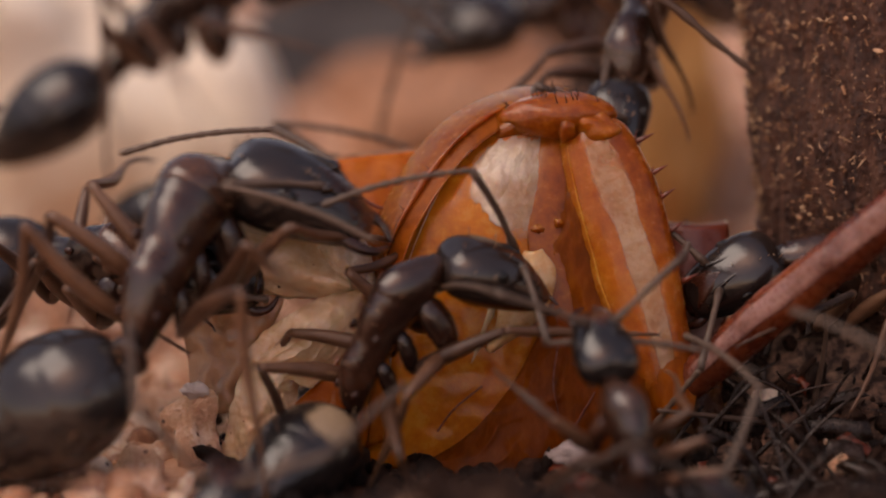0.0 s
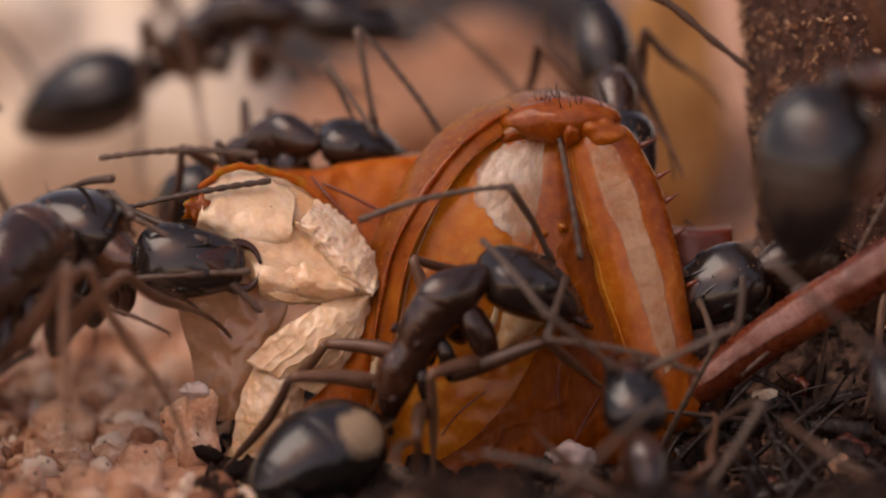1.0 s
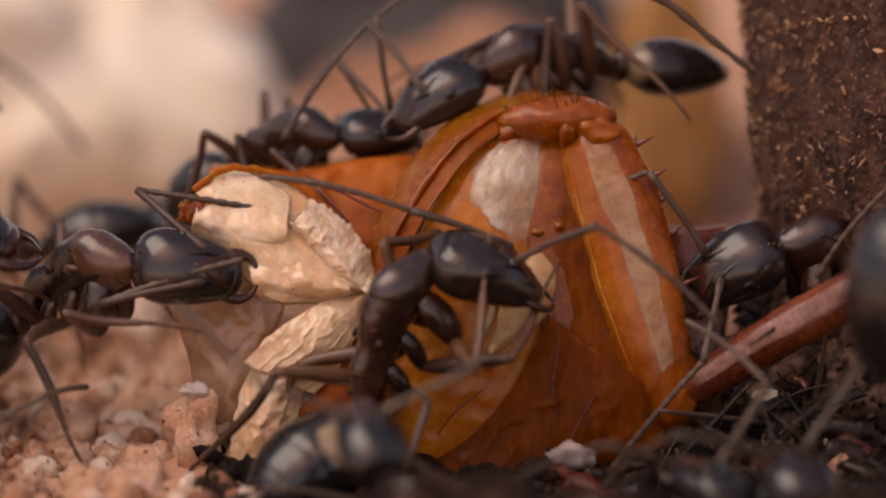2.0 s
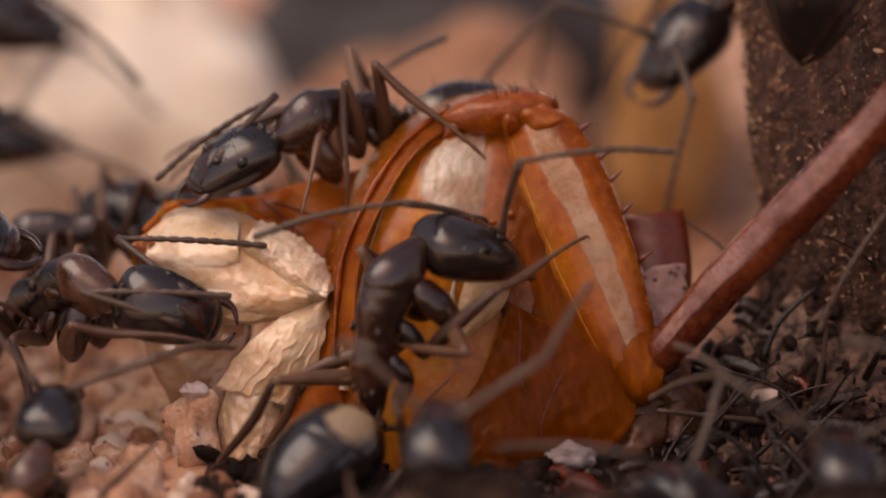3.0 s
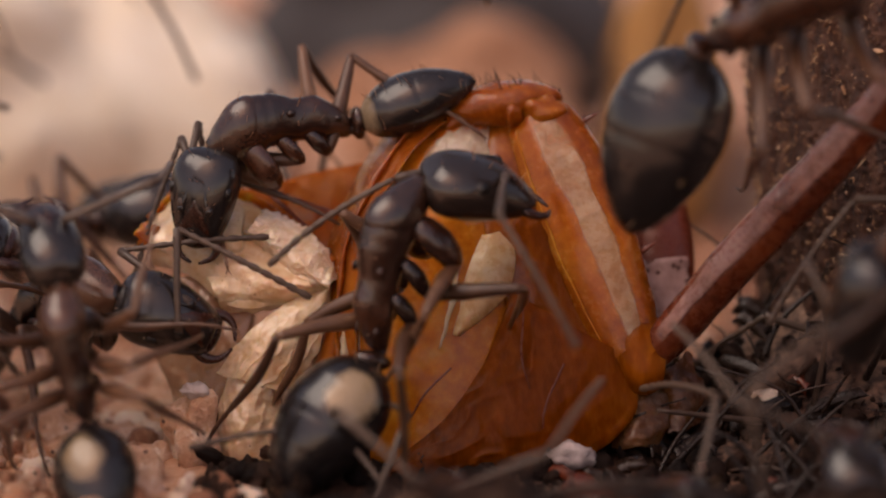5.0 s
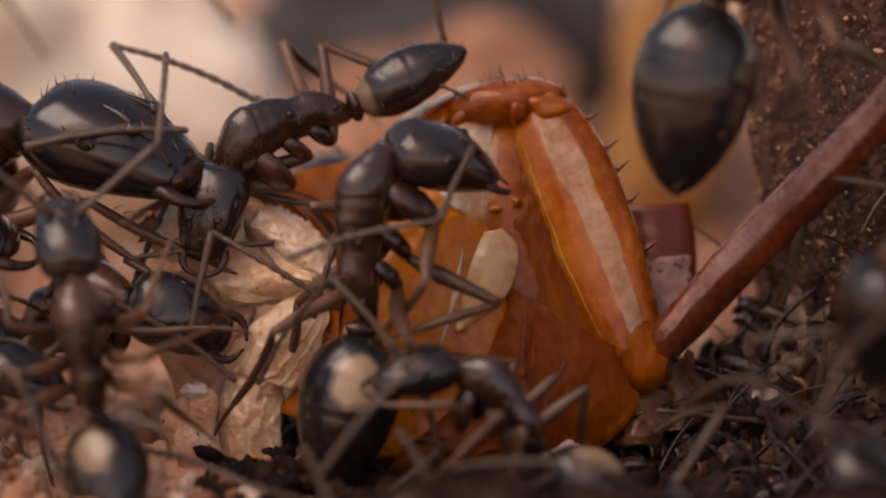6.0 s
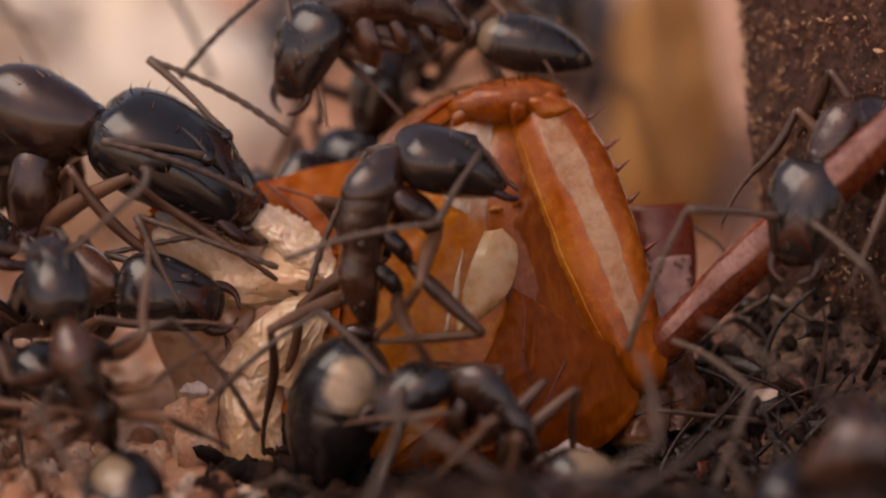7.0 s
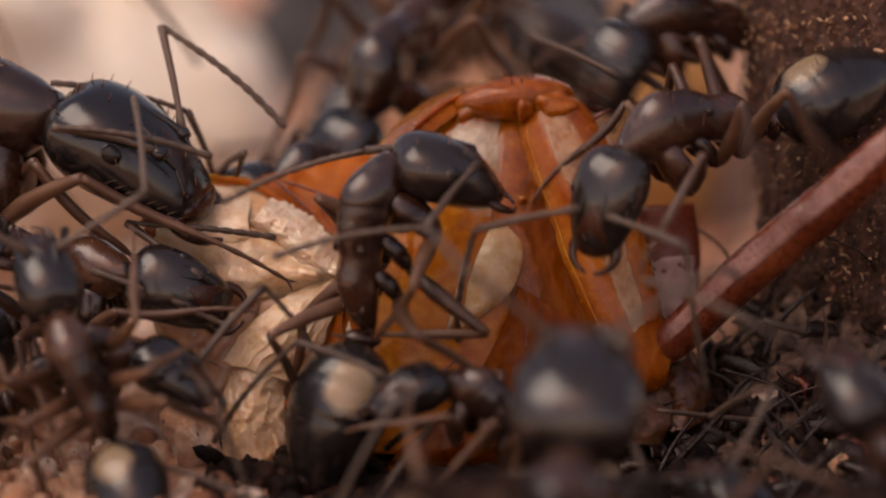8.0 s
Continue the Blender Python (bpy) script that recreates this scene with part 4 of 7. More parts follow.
    h = np.array([0.15, 0.25, 0.44, 0.59, 0.60, 0.53, 0.46, 0.44, 0.38, 0.23, 0.1])
    z = np.array([0.0, 0.0, 0.02, 0.06, 0.08, 0.04, -0.02, -0.04, -0.1, -0.2, -0.22])
    c = spline(np.column_stack([x, w, h, z]), 52)
    th = Shape().tube(np.column_stack([c[:, 0], 0 * c[:, 0], c[:, 3]]) * s, c[:, 1] * lean * s, c[:, 2] * lean * s, n=28)
    for i, p in enumerate(th.v):
        seam = math.exp(-((p.x / s + 1.15) / 0.06) ** 2) + math.exp(-((p.x / s + 1.75) / 0.06) ** 2)
        th.v[i] = Vector((p.x, p.y * (1 - 0.04 * seam), p.z * (1 - 0.04 * seam)))
    for i, p in enumerate(th.v):
        push = 0.0
        for bx, bz, r in ((-0.5, -0.12, 0.26), (-1.15, -0.12, 0.26), (-1.75, -0.18, 0.24), (-2.35, -0.14, 0.2)):
            d2 = ((p.x / s - bx) / r) ** 2 + ((p.z / s - bz) / r) ** 2
            push += 0.05 * math.exp(-d2) * (1 if abs(p.y) > 0.1 * s else 0)
        hump = 0.06 * math.exp(-((p.x / s + 0.55) / 0.3) ** 2) + 0.02 * math.exp(-((p.x / s + 1.35) / 0.22) ** 2) + 0.08 * math.exp(-((p.x / s + 2.25) / 0.25) ** 2)
        th.v[i] = p + Vector((0, math.copysign(push, p.y) * s, hump * s if p.z > 0.1 * s else 0))
    for i, p in enumerate(th.v):
        th.v[i] = p + Vector((0, 0, arch_of(p.x / s) * s))
    thorax = part("thorax", th, BROWN, ant, "dark reddish-brown thorax")
    x = np.array([0.10, 0.02, -0.1, -0.3, -0.55, -0.78, -0.92])
    w = np.array([0.16, 0.24, 0.33, 0.43, 0.505, 0.50, 0.45])
    h = np.array([0.16, 0.25, 0.37, 0.50, 0.64, 0.665, 0.61])
    z = np.array([0.0, 0.0, 0.01, 0.035, 0.075, 0.09, 0.09])
    c = spline(np.column_stack([x, w, h, z]), 26)
    pr = Shape().tube(np.column_stack([c[:, 0], 0 * c[:, 0], c[:, 3]]) * s, c[:, 1] * lean * s, c[:, 2] * lean * s, n=28)
    for i, p in enumerate(pr.v):      # the saddle plate ends higher at its sides
        pr.v[i] = Vector((p.x + 0.22 * s * max(0.0, -p.z / s) * (1 if p.x < -0.3 * s else 0), p.y, p.z + arch_of(p.x / s) * s))
    part("collar", pr, COLLAR, thorax, "lighter brown front saddle of the thorax")
    for bx, bz, bw in ((-1.62, 0.50, 0.10), (-2.62, 0.16, 0.09)):
        for side in (1, -1):
            part("spiracle", Shape().ball((bx * s, side * (0.36 if bx > -2 else 0.27) * s, (bz * 0.5 + arch_of(bx)) * s), (bw * s, 0.05 * s, bw * 0.8 * s), 0.2, 2, 1, n=10), JAW, thorax)
    for name, hx, foot, size in LEGS:
        for side in (1, -1):
            back, out, drop, big = COXA[name]
            cx = spline([(hx + 0.12, side * 0.24, 0.02), (hx + back * 0.4, side * (out + 0.02), drop * 0.55), (hx + back, side * out, drop)], 13) * s
            thick = np.interp(np.arange(13), [0, 2, 5, 9, 11, 12], [0.14, 0.24, 0.27, 0.22, 0.14, 0.06]) * big * s
            part("coxa", Shape().tube(cx, thick * 0.7, thick, n=16), BROWN, thorax)
    part("petiole", Shape().ball((-3.1 * s, 0, -0.12 * s), (0.17 * s, 0.26 * s, 0.36 * s), 0.1, 2, 1, n=14).tube([(-2.85 * s, 0, -0.22 * s), (-3.3 * s, 0, -0.2 * s)], 0.12 * s, n=10), BROWN, ant, "upright brown waist scale")
    # gaster in overlapping rings, x runs to its tip
    gx = np.array([0.0, 0.06, 0.25, 0.6, 1.05, 1.5, 1.95, 2.35, 2.62, 2.78])
    gw = np.array([0.1, 0.36, 0.64, 0.88, 0.97, 0.92, 0.76, 0.53, 0.30, 0.06])
    c = spline(np.column_stack([gx, gw]), 70)
    ring = [0.0]
    for v in c[:, 0]:
        d = min((v - q for q in (0.0, 0.78, 1.42, 1.95, 2.35) if v >= q), default=0.0)
        ring.append(1.0 - 0.022 * math.exp(-d / 0.10))
    wide = c[:, 1] * np.array(ring[1:])
    gz = 0.10 * np.sin(np.clip(c[:, 0] / 2.78, 0, 1) * math.pi)
    ga = Shape().tube(np.column_stack([c[:, 0] * slim ** 0.35, 0 * c[:, 0], gz]) * s, wide * 0.96 * slim * s, wide * 0.86 * slim * s, n=28)
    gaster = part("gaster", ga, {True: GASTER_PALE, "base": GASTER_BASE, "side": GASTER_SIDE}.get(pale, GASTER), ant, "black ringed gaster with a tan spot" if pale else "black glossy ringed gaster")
    if hairy:
        hair = Shape()
        top = [p for p in ga.v if p.z > -0.1 * s]
        bristle(hair, top, s, rng, hairy * 2, 0.3)
        tagged(part("hair", hair, FIBRE, gaster, "fine pale hairs"), kind="stuff")
        hair = Shape()
        bristle(hair, [p for p in th.v if p.z > 0.2 * s], s, rng, hairy, 0.22)
        tagged(part("hair", hair, FIBRE, thorax, "fine pale hairs"), kind="stuff")
    legs = []
    for name, hx, foot, size in LEGS:
        a, b, r = 1.9 * size * s, 2.9 * size * s, 0.93 * s ** 0.4
        for side in (1, -1):
            ln = np.linspace(0, a, 16)
            fe = Shape().tube([(x, 0, 0.1 * s * math.sin(x / a * math.pi)) for x in ln], np.interp(ln / a, [0, 0.12, 0.4, 0.8, 1], [0.08, 0.13, 0.165, 0.12, 0.085]) * r, n=10)
            leg = part("leg", fe, LEG, ant, "dark brown thin leg")
            ln = np.linspace(0, b, 30)
            thick = np.interp(ln / b, [0, 0.05, 0.3, 0.54, 0.57, 0.8, 1], [0.07, 0.085, 0.1, 0.07, 0.05, 0.042, 0.03])
            thick = thick + np.where(ln / b > 0.57, 0.008 * np.cos(ln / b * 60), 0)
            ti = Shape().tube([(x, 0, -0.08 * s * math.sin(x / b * math.pi * 2)) for x in ln], thick * r, n=8)
            for q in (-1, 1):
                ti.spike((b, 0, 0), (b + 0.12 * s, q * 0.07 * s, -0.08 * s), 0.02 * s, 4)
            for k in range(10):
                x = b * (0.1 + 0.05 * k)
                ti.spike((x, 0.05 * s, 0.03 * s), (x + 0.1 * s, 0.14 * s, 0.06 * s), 0.01 * s, 3)
            shank = part("shank", ti, LEG, leg, "bristly shank and foot")
            hip = Vector((hx + COXA[name][0], side * COXA[name][1], COXA[name][2] + 0.06)) * s
            legs.append(dict(name=name[0] + ("l" if side > 0 else "r"), leg=leg, shank=shank, hip=hip, a=a, b=b, side=side,
                             foot=Vector((foot[0], foot[1] * side, foot[2])) * s, pole=Vector((0.12 * (hx + 1.45), side * 0.75, 1.0))))
    return dict(ant=ant, head=head, gaster=gaster, legs=legs, feelers=feelers, s=s, rows=[], reach={}, feel={}, up=Vector((0, -0.15, 1)), head_up=Vector((0, -0.3, 1)),
                seed=seed, act=0.35)


def body_at(a, t):
    """Mouth, neck, waist and tip at t, between the rows."""
    rows = a["rows"]
    if t <= rows[0][0]:
        return rows[0][1:]
    for p, q in zip(rows, rows[1:]):
        if t <= q[0]:
            f = (t - p[0]) / (q[0] - p[0])
            return [u.lerp(v, f) for u, v in zip(p[1:], q[1:])]
    return rows[-1][1:]


def root_at(a, t):
    mouth, neck, waist, tip = body_at(a, t)
    return aim(neck * MM, neck - waist, a["up"])


def key(a, t, mouth, neck, waist, tip):
    a["rows"].append((t, Vector(mouth), Vector(neck), Vector(waist), Vector(tip)))


def reach(a, leg, t, knee, foot):
    a["reach"].setdefault(leg, []).append((t, Vector(knee), Vector(foot)))


def feel(a, side, t, elbow, tip):
    a["feel"].setdefault(side, []).append((t, Vector(elbow), Vector(tip)))


def between(rows, t):
    if t <= rows[0][0]:
        return rows[0][1:]
    for p, q in zip(rows, rows[1:]):
        if t <= q[0]:
            f = (t - p[0]) / (q[0] - p[0])
            return [u.lerp(v, f) for u, v in zip(p[1:], q[1:])]
    return rows[-1][1:]


def perform(a):
    """Keys an ant: body, head, gaster, legs and antennae."""
    s, times = a["s"], [r[0] for r in a["rows"]]
    body, heads, tails = [], [], []
    for t in times:
        mouth, neck, waist, tip = body_at(a, t)
        root = root_at(a, t)
        body.append((t, root))
        inv = root.inverted().to_3x3()
        heads.append((t, aim((0, 0, 0), inv @ (mouth - neck), inv @ a["head_up"])))
        tails.append((t, aim(Vector((-3.2, 0, -0.18)) * s * MM, inv @ (tip - waist), (0, 0, 1))))
    walk(a["ant"], body)
    walk(a["head"], heads)
    walk(a["gaster"], tails)
    steps = sorted(set(times) | {round(0.25 * i, 2) for i in range(33)})
    for i, g in enumerate(a["legs"]):
        upper, lower = [], []
        given = []
        for t, knee, foot in a["reach"].get(g["name"], ()):
            inv = root_at(a, t).inverted()
            given.append((t, inv @ (knee * MM) / MM, inv @ (foot * MM) / MM))
        phase = math.pi * ((i + i // 2) % 2) + a["seed"]
        for t in steps:
            if given:
                knee, foot = between(given, t)
                k = g["hip"] + (knee - g["hip"]).normalized() * g["a"]
                pole = g["pole"]
                way = foot - knee
            else:
                w = 2 * math.pi * 1.3 * t + phase
                foot = g["foot"] + Vector((a["act"] * math.sin(w), 0.1 * a["act"] * math.sin(w * 0.7), 0.5 * a["act"] * max(0, math.cos(w)))) * s
                v = foot - g["hip"]
                d = min(max(v.length, abs(g["a"] - g["b"]) + 0.05), g["a"] + g["b"] - 0.02)
                n = v.normalized()
                c = (g["a"] ** 2 + d * d - g["b"] ** 2) / (2 * g["a"] * d)
                pole = g["pole"]
                side = (pole - n * pole.dot(n)).normalized()
                k = g["hip"] + n * g["a"] * c + side * g["a"] * math.sqrt(max(0, 1 - c * c))
                way = g["hip"] + n * d - k
            m = aim(g["hip"] * MM, k - g["hip"], pole)
            inv = m.inverted().to_3x3()
            upper.append((t, m))
            lower.append((t, aim(Vector((g["a"], 0, 0)) * MM, inv @ way, inv @ pole)))
        walk(g["leg"], upper)
        walk(g["shank"], lower)
    for side, scape, whip, ln in a["feelers"]:
        base = Vector((1.38, side * 0.3, 0.46)) * s
        given = []
        for t, elbow, tip in a["feel"].get("l" if side > 0 else "r", ()):
            mouth, neck, waist, end = body_at(a, t)
            inv = aim(neck * MM, mouth - neck, a["head_up"]).inverted()
            given.append((t, inv @ (elbow * MM) / MM, inv @ (tip * MM) / MM))
        low, far = [], []
        for t in steps[::2] + ([8.0] if steps[-1] not in steps[::2] else []):
            if given:
                elbow, tip = between(given, t)
                d, w = elbow - base, tip - elbow
            else:
                q = a["seed"] * 2 + t * 2.6 + side
                d = Vector((0.35 + 0.25 * math.sin(q), side * 0.85, 0.45 + 0.25 * math.cos(q * 0.8)))
                w = Vector((0.8 + 0.3 * math.sin(q * 1.3), side * 0.25, -0.55 + 0.3 * math.cos(q)))
            low.append((t, aim(base * MM, d, (-0.4, 0, 1))))
            far.append((t, aim((base + d.normalized() * ln) * MM, w, (-0.4, 0, 1))))
        walk(scape, low)
        walk(whip, far)


build_ground()
build_grains()
build_stones()
build_bark()
build_litter()
straw = build_straw()
prey, flesh, shin = build_prey()
ant_a = build_ant(1.35, "large dark brown ant walking beside the pale flesh", pale=False, hairy=14, seed=1)
ant_a["act"] = 0.4
ant_b = build_ant(0.94, "dark ant biting into the pale flesh", pale=False, hairy=14, seed=2)
ant_b["head_up"] = Vector((0, -1, 0.45))
ant_b["act"] = 0.06
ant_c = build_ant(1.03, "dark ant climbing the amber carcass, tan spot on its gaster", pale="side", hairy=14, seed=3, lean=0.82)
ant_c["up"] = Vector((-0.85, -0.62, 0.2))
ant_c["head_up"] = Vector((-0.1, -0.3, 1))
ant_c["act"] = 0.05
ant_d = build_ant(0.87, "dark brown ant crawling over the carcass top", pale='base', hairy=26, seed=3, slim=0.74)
ant_d["act"] = 0.15
ant_e = build_ant(0.75, "small dark ant behind the carcass", pale=False, hairy=14, seed=5)
ant_e["act"] = 0.3
ant_f = build_ant(0.80, "dark ant half hidden behind the flesh", pale=False, hairy=14, seed=6)
ant_f["act"] = 0.1
ant_l = build_ant(1.60, "large big-headed dark ant reaching over the flesh", pale=False, hairy=20, seed=7)
ant_l["head_up"] = Vector((0.25, -0.35, 1))
ant_l["act"] = 0.1
ant_u = build_ant(1.10, "reddish-brown ant climbing behind the carcass", pale=False, hairy=14, seed=23)
ant_u["act"] = 0.2
ant_ra = build_ant(1.10, "large dark ant passing close before the bark", pale=False, hairy=14, seed=9)
ant_ra["up"] = Vector((-0.2, -1, 0.3))
ant_ra["act"] = 0.3
ant_rb = build_ant(0.95, "dark ant tugging at the carcass beside the bark", pale=False, hairy=14, seed=10)
ant_rb["head_up"] = Vector((-0.3, -0.8, 0.5))
ant_rb["act"] = 0.1
ant_rc = build_ant(1.22, "large dark ant hanging its gaster before the bark", pale=False, hairy=14, seed=11, slim=0.95)
ant_rc["up"] = Vector((0.2, -1, 0.3))
ant_rc["act"] = 0.15
ant_rd = build_ant(1.10, "dark ant passing low and close in front", pale=False, hairy=14, seed=12)
ant_rd["act"] = 0.3
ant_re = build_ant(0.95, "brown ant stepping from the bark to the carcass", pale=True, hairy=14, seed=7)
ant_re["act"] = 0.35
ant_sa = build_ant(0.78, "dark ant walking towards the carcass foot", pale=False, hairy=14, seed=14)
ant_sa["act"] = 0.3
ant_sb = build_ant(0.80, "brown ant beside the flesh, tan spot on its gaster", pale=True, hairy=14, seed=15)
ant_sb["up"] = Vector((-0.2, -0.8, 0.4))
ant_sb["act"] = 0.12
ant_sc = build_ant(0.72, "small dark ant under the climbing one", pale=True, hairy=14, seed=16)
ant_sc["act"] = 0.06
ant_sd = build_ant(1.55, "large dark ant entering close in front", pale=False, hairy=14, seed=17)
ant_sd["act"] = 0.3
ant_se = build_ant(0.85, "dark ant low in the litter before the bark", pale=False, hairy=14, seed=18)
ant_se["act"] = 0.2
ant_sf = build_ant(0.80, "dark ant walking low before the carcass", pale=False, hairy=14, seed=19)
ant_sf["act"] = 0.3
ant_sg = build_ant(0.85, "dark ant low in the litter, legs reaching up", pale=False, hairy=14, seed=23)
ant_sg["act"] = 0.25
ant_sh = build_ant(0.80, "dark ant on the sand below the biting one", pale=False, hairy=14, seed=29)
ant_sh["act"] = 0.2
ant_za = build_ant(1.00, "reddish-brown ant out on the far soil", pale=False, hairy=14, seed=22)
ant_za["act"] = 0.4
ant_zb = build_ant(1.05, "dark ant far behind the carcass", pale=False, hairy=14, seed=23)
ant_zb["act"] = 0.4
ant_zc = build_ant(1.05, "dark ant straying on the soil by the pale stone", pale=False, hairy=14, seed=24)
ant_zc["act"] = 0.4
ant_t = build_ant(1.00, "dark ant clinging to the bark side", pale=False, hairy=14, seed=25)
ant_t["act"] = 0.3


def motions():
    walk(straw, [(0.0, spot(4.22, 2.27, 7.18)), (2.2, spot(4.22, 2.27, 7.18)), (3.2, mm_pose(4.22, 2.27, 7.18, 0, -40, 0) @ spot(1.5, 1, 4)), (8.0, mm_pose(4.22, 2.27, 7.18, 0, -40, 0) @ spot(1.5, 1, 4))])
    walk(prey, [(0.00, mm_pose(4.16, -0.44, 1.15, 0, 0, 0)), (0.50, mm_pose(4.23, -0.45, 1.10, 0, 0, 0)), (1.00, mm_pose(4.23, -0.46, 1.07, 0, 0, 0)),
        (1.50, mm_pose(4.28, -0.45, 1.10, 0, -0.5, 0)), (2.00, mm_pose(4.16, -0.45, 1.09, 0, 0, 0)), (2.20, mm_pose(4.08, -0.44, 1.15, 0, -1, 0)),
        (3.30, mm_pose(3.48, -0.34, 1.64, -8, -6.5, 0)), (3.50, mm_pose(3.46, -0.33, 1.66, -8, -6.5, 0)), (4.00, mm_pose(3.51, -0.33, 1.66, -8, -6.5, 0)),
        (4.70, mm_pose(3.61, -0.33, 1.69, -8, -6, 0)), (5.80, mm_pose(3.66, -0.32, 1.74, -8, -5, 0)), (7.00, mm_pose(3.66, -0.32, 1.74, -8, -5, 0)),
        (8.00, mm_pose(3.71, -0.32, 1.74, -8, -4, 0))])
    walk(flesh, [(0.00, mm_pose(-5.49, 0.40, 1.87, 0, 2, 0)), (0.50, mm_pose(-5.49, 0.40, 1.87, 0, 2, 0)), (1.00, mm_pose(-5.49, 0.40, 1.87, 0, 1, 0)),
        (1.50, mm_pose(-5.49, 0.40, 1.87, 0, -1, 0)), (2.00, mm_pose(-5.49, 0.40, 1.87, 0, 0, 0)), (2.20, mm_pose(-5.49, 0.40, 1.87, 0, -1, 0)),
        (3.30, mm_pose(-5.49, 0.40, 1.87, 0, -5, -4)), (4.70, mm_pose(-5.49, 0.40, 1.87, 0, -4, -4)), (5.80, mm_pose(-5.49, 0.40, 1.87, 0, -4, -4)),
        (8.00, mm_pose(-5.49, 0.40, 1.87, 0, -5, -4))])
    walk(shin, [(t, mm_pose(0, 0, 0, 0, -v, -20)) for t, v in ((0.0, 43), (0.5, 35), (1.0, 37), (1.5, 38), (2.0, 34), (2.2, 46), (3.3, 39.5), (3.5, 38.5), (4.0, 38), (4.5, 42.5), (5.8, 42),
                                                              (6.2, 42), (6.5, 39), (7.0, 39), (7.5, 37), (8.0, 38))])
    key(ant_a, 0.00, (-1.23, -0.49, 4.28), (-3.92, -0.30, 5.18), (-5.34, -3.05, 2.78), (-7.61, -2.28, 1.19))
    key(ant_a, 0.20, (-2.21, -0.50, 4.23), (-4.69, -0.33, 5.06), (-5.77, -3.22, 2.71), (-7.71, -2.24, 1.38))
    key(ant_a, 0.50, (-2.54, -0.64, 3.57), (-4.69, -0.37, 4.83), (-6.17, -3.07, 2.38), (-8.02, -1.97, 1.32))
    key(ant_a, 0.70, (-3.04, -0.62, 3.70), (-5.33, -0.44, 4.54), (-6.93, -3.23, 2.42), (-8.80, -2.14, 1.35))
    key(ant_a, 0.85, (-4.83, 1.87, 3.42), (-5.80, -0.54, 4.04), (-7.39, -3.60, 2.70), (-9.63, -2.60, 1.67))
    key(ant_a, 1.00, (-6.18, 2.31, 3.80), (-6.75, -0.56, 3.94), (-8.24, -3.70, 2.92), (-10.21, -2.69, 1.69))
    key(ant_a, 1.20, (-7.20, 2.32, 3.85), (-7.69, -0.56, 3.94), (-9.31, -3.64, 2.91), (-11.77, -2.70, 1.89))
    key(ant_a, 1.40, (-7.79, -0.54, 4.04), (-10.28, -0.50, 4.23), (-11.94, -3.47, 2.87), (-14.53, -2.47, 2.14))
    key(ant_a, 8.00, (-7.79, -0.54, 4.04), (-10.28, -0.50, 4.23), (-11.94, -3.47, 2.87), (-14.53, -2.47, 2.14))
    key(ant_b, 0.00, (-3.13, -0.49, 3.11), (-5.12, -0.42, 3.40), (-7.32, 1.06, 3.08), (-9.24, 1.88, 2.07))
    key(ant_b, 0.70, (-3.33, -0.42, 3.40), (-5.42, -0.39, 3.55), (-7.34, 1.20, 2.94), (-9.25, 2.02, 1.93))
    key(ant_b, 1.00, (-3.33, -0.40, 3.50), (-5.47, -0.38, 3.59), (-7.24, 1.24, 2.83), (-9.25, 1.93, 1.74))
    key(ant_b, 1.50, (-3.13, -0.28, 4.08), (-5.20, -0.31, 3.94), (-7.22, 0.94, 2.69), (-9.02, 1.60, 1.29))
    key(ant_b, 2.00, (-3.33, -0.44, 3.30), (-5.50, -0.39, 3.55), (-7.43, 0.99, 2.42), (-9.15, 1.85, 1.23))
    key(ant_b, 2.20, (-3.63, -0.46, 3.20), (-5.77, -0.40, 3.50), (-7.63, 0.97, 2.27), (-9.35, 1.85, 1.13))
    key(ant_b, 3.30, (-3.88, -0.65, 2.33), (-5.82, -0.53, 2.91), (-7.74, 1.05, 2.25), (-9.56, 1.88, 1.12))
    key(ant_b, 4.00, (-3.98, -0.66, 2.28), (-5.77, -0.50, 3.06), (-7.54, 1.14, 2.34), (-9.56, 1.83, 1.24))
    key(ant_b, 4.70, (-3.93, -0.67, 2.23), (-5.82, -0.51, 3.01), (-7.64, 1.09, 2.24), (-9.56, 1.90, 1.22))
    key(ant_b, 5.80, (-3.63, -0.67, 2.23), (-5.57, -0.52, 2.96), (-7.34, 1.05, 2.04), (-9.06, 1.88, 0.81))
    key(ant_b, 6.50, (-3.73, -0.67, 2.23), (-5.67, -0.51, 3.01), (-7.54, 1.03, 2.15), (-9.26, 1.91, 1.01))
    key(ant_b, 7.00, (-3.71, -0.57, 2.72), (-5.79, -0.46, 3.20), (-7.64, 1.08, 2.35), (-9.36, 1.96, 1.21))
    key(ant_b, 7.50, (-3.88, -0.59, 2.62), (-5.57, -0.44, 3.30), (-7.34, 1.14, 2.44), (-9.15, 1.91, 1.22))
    key(ant_b, 8.00, (-3.43, -0.59, 2.62), (-5.60, -0.42, 3.40), (-7.44, 1.05, 2.35), (-9.15, 1.83, 1.03))
    key(ant_c, 0.00, (1.60, -1.04, 3.23), (-0.12, -1.61, 3.81), (-1.72, -1.95, 1.31), (-2.95, -3.71, 0.44))
    key(ant_c, 0.50, (1.80, -0.88, 3.19), (0.31, -1.61, 3.81), (-1.17, -2.18, 1.16), (-2.75, -3.82, 0.67))
    key(ant_c, 1.00, (2.09, -0.90, 3.00), (0.65, -1.64, 3.66), (-1.17, -2.18, 1.16), (-2.95, -3.65, 0.52))
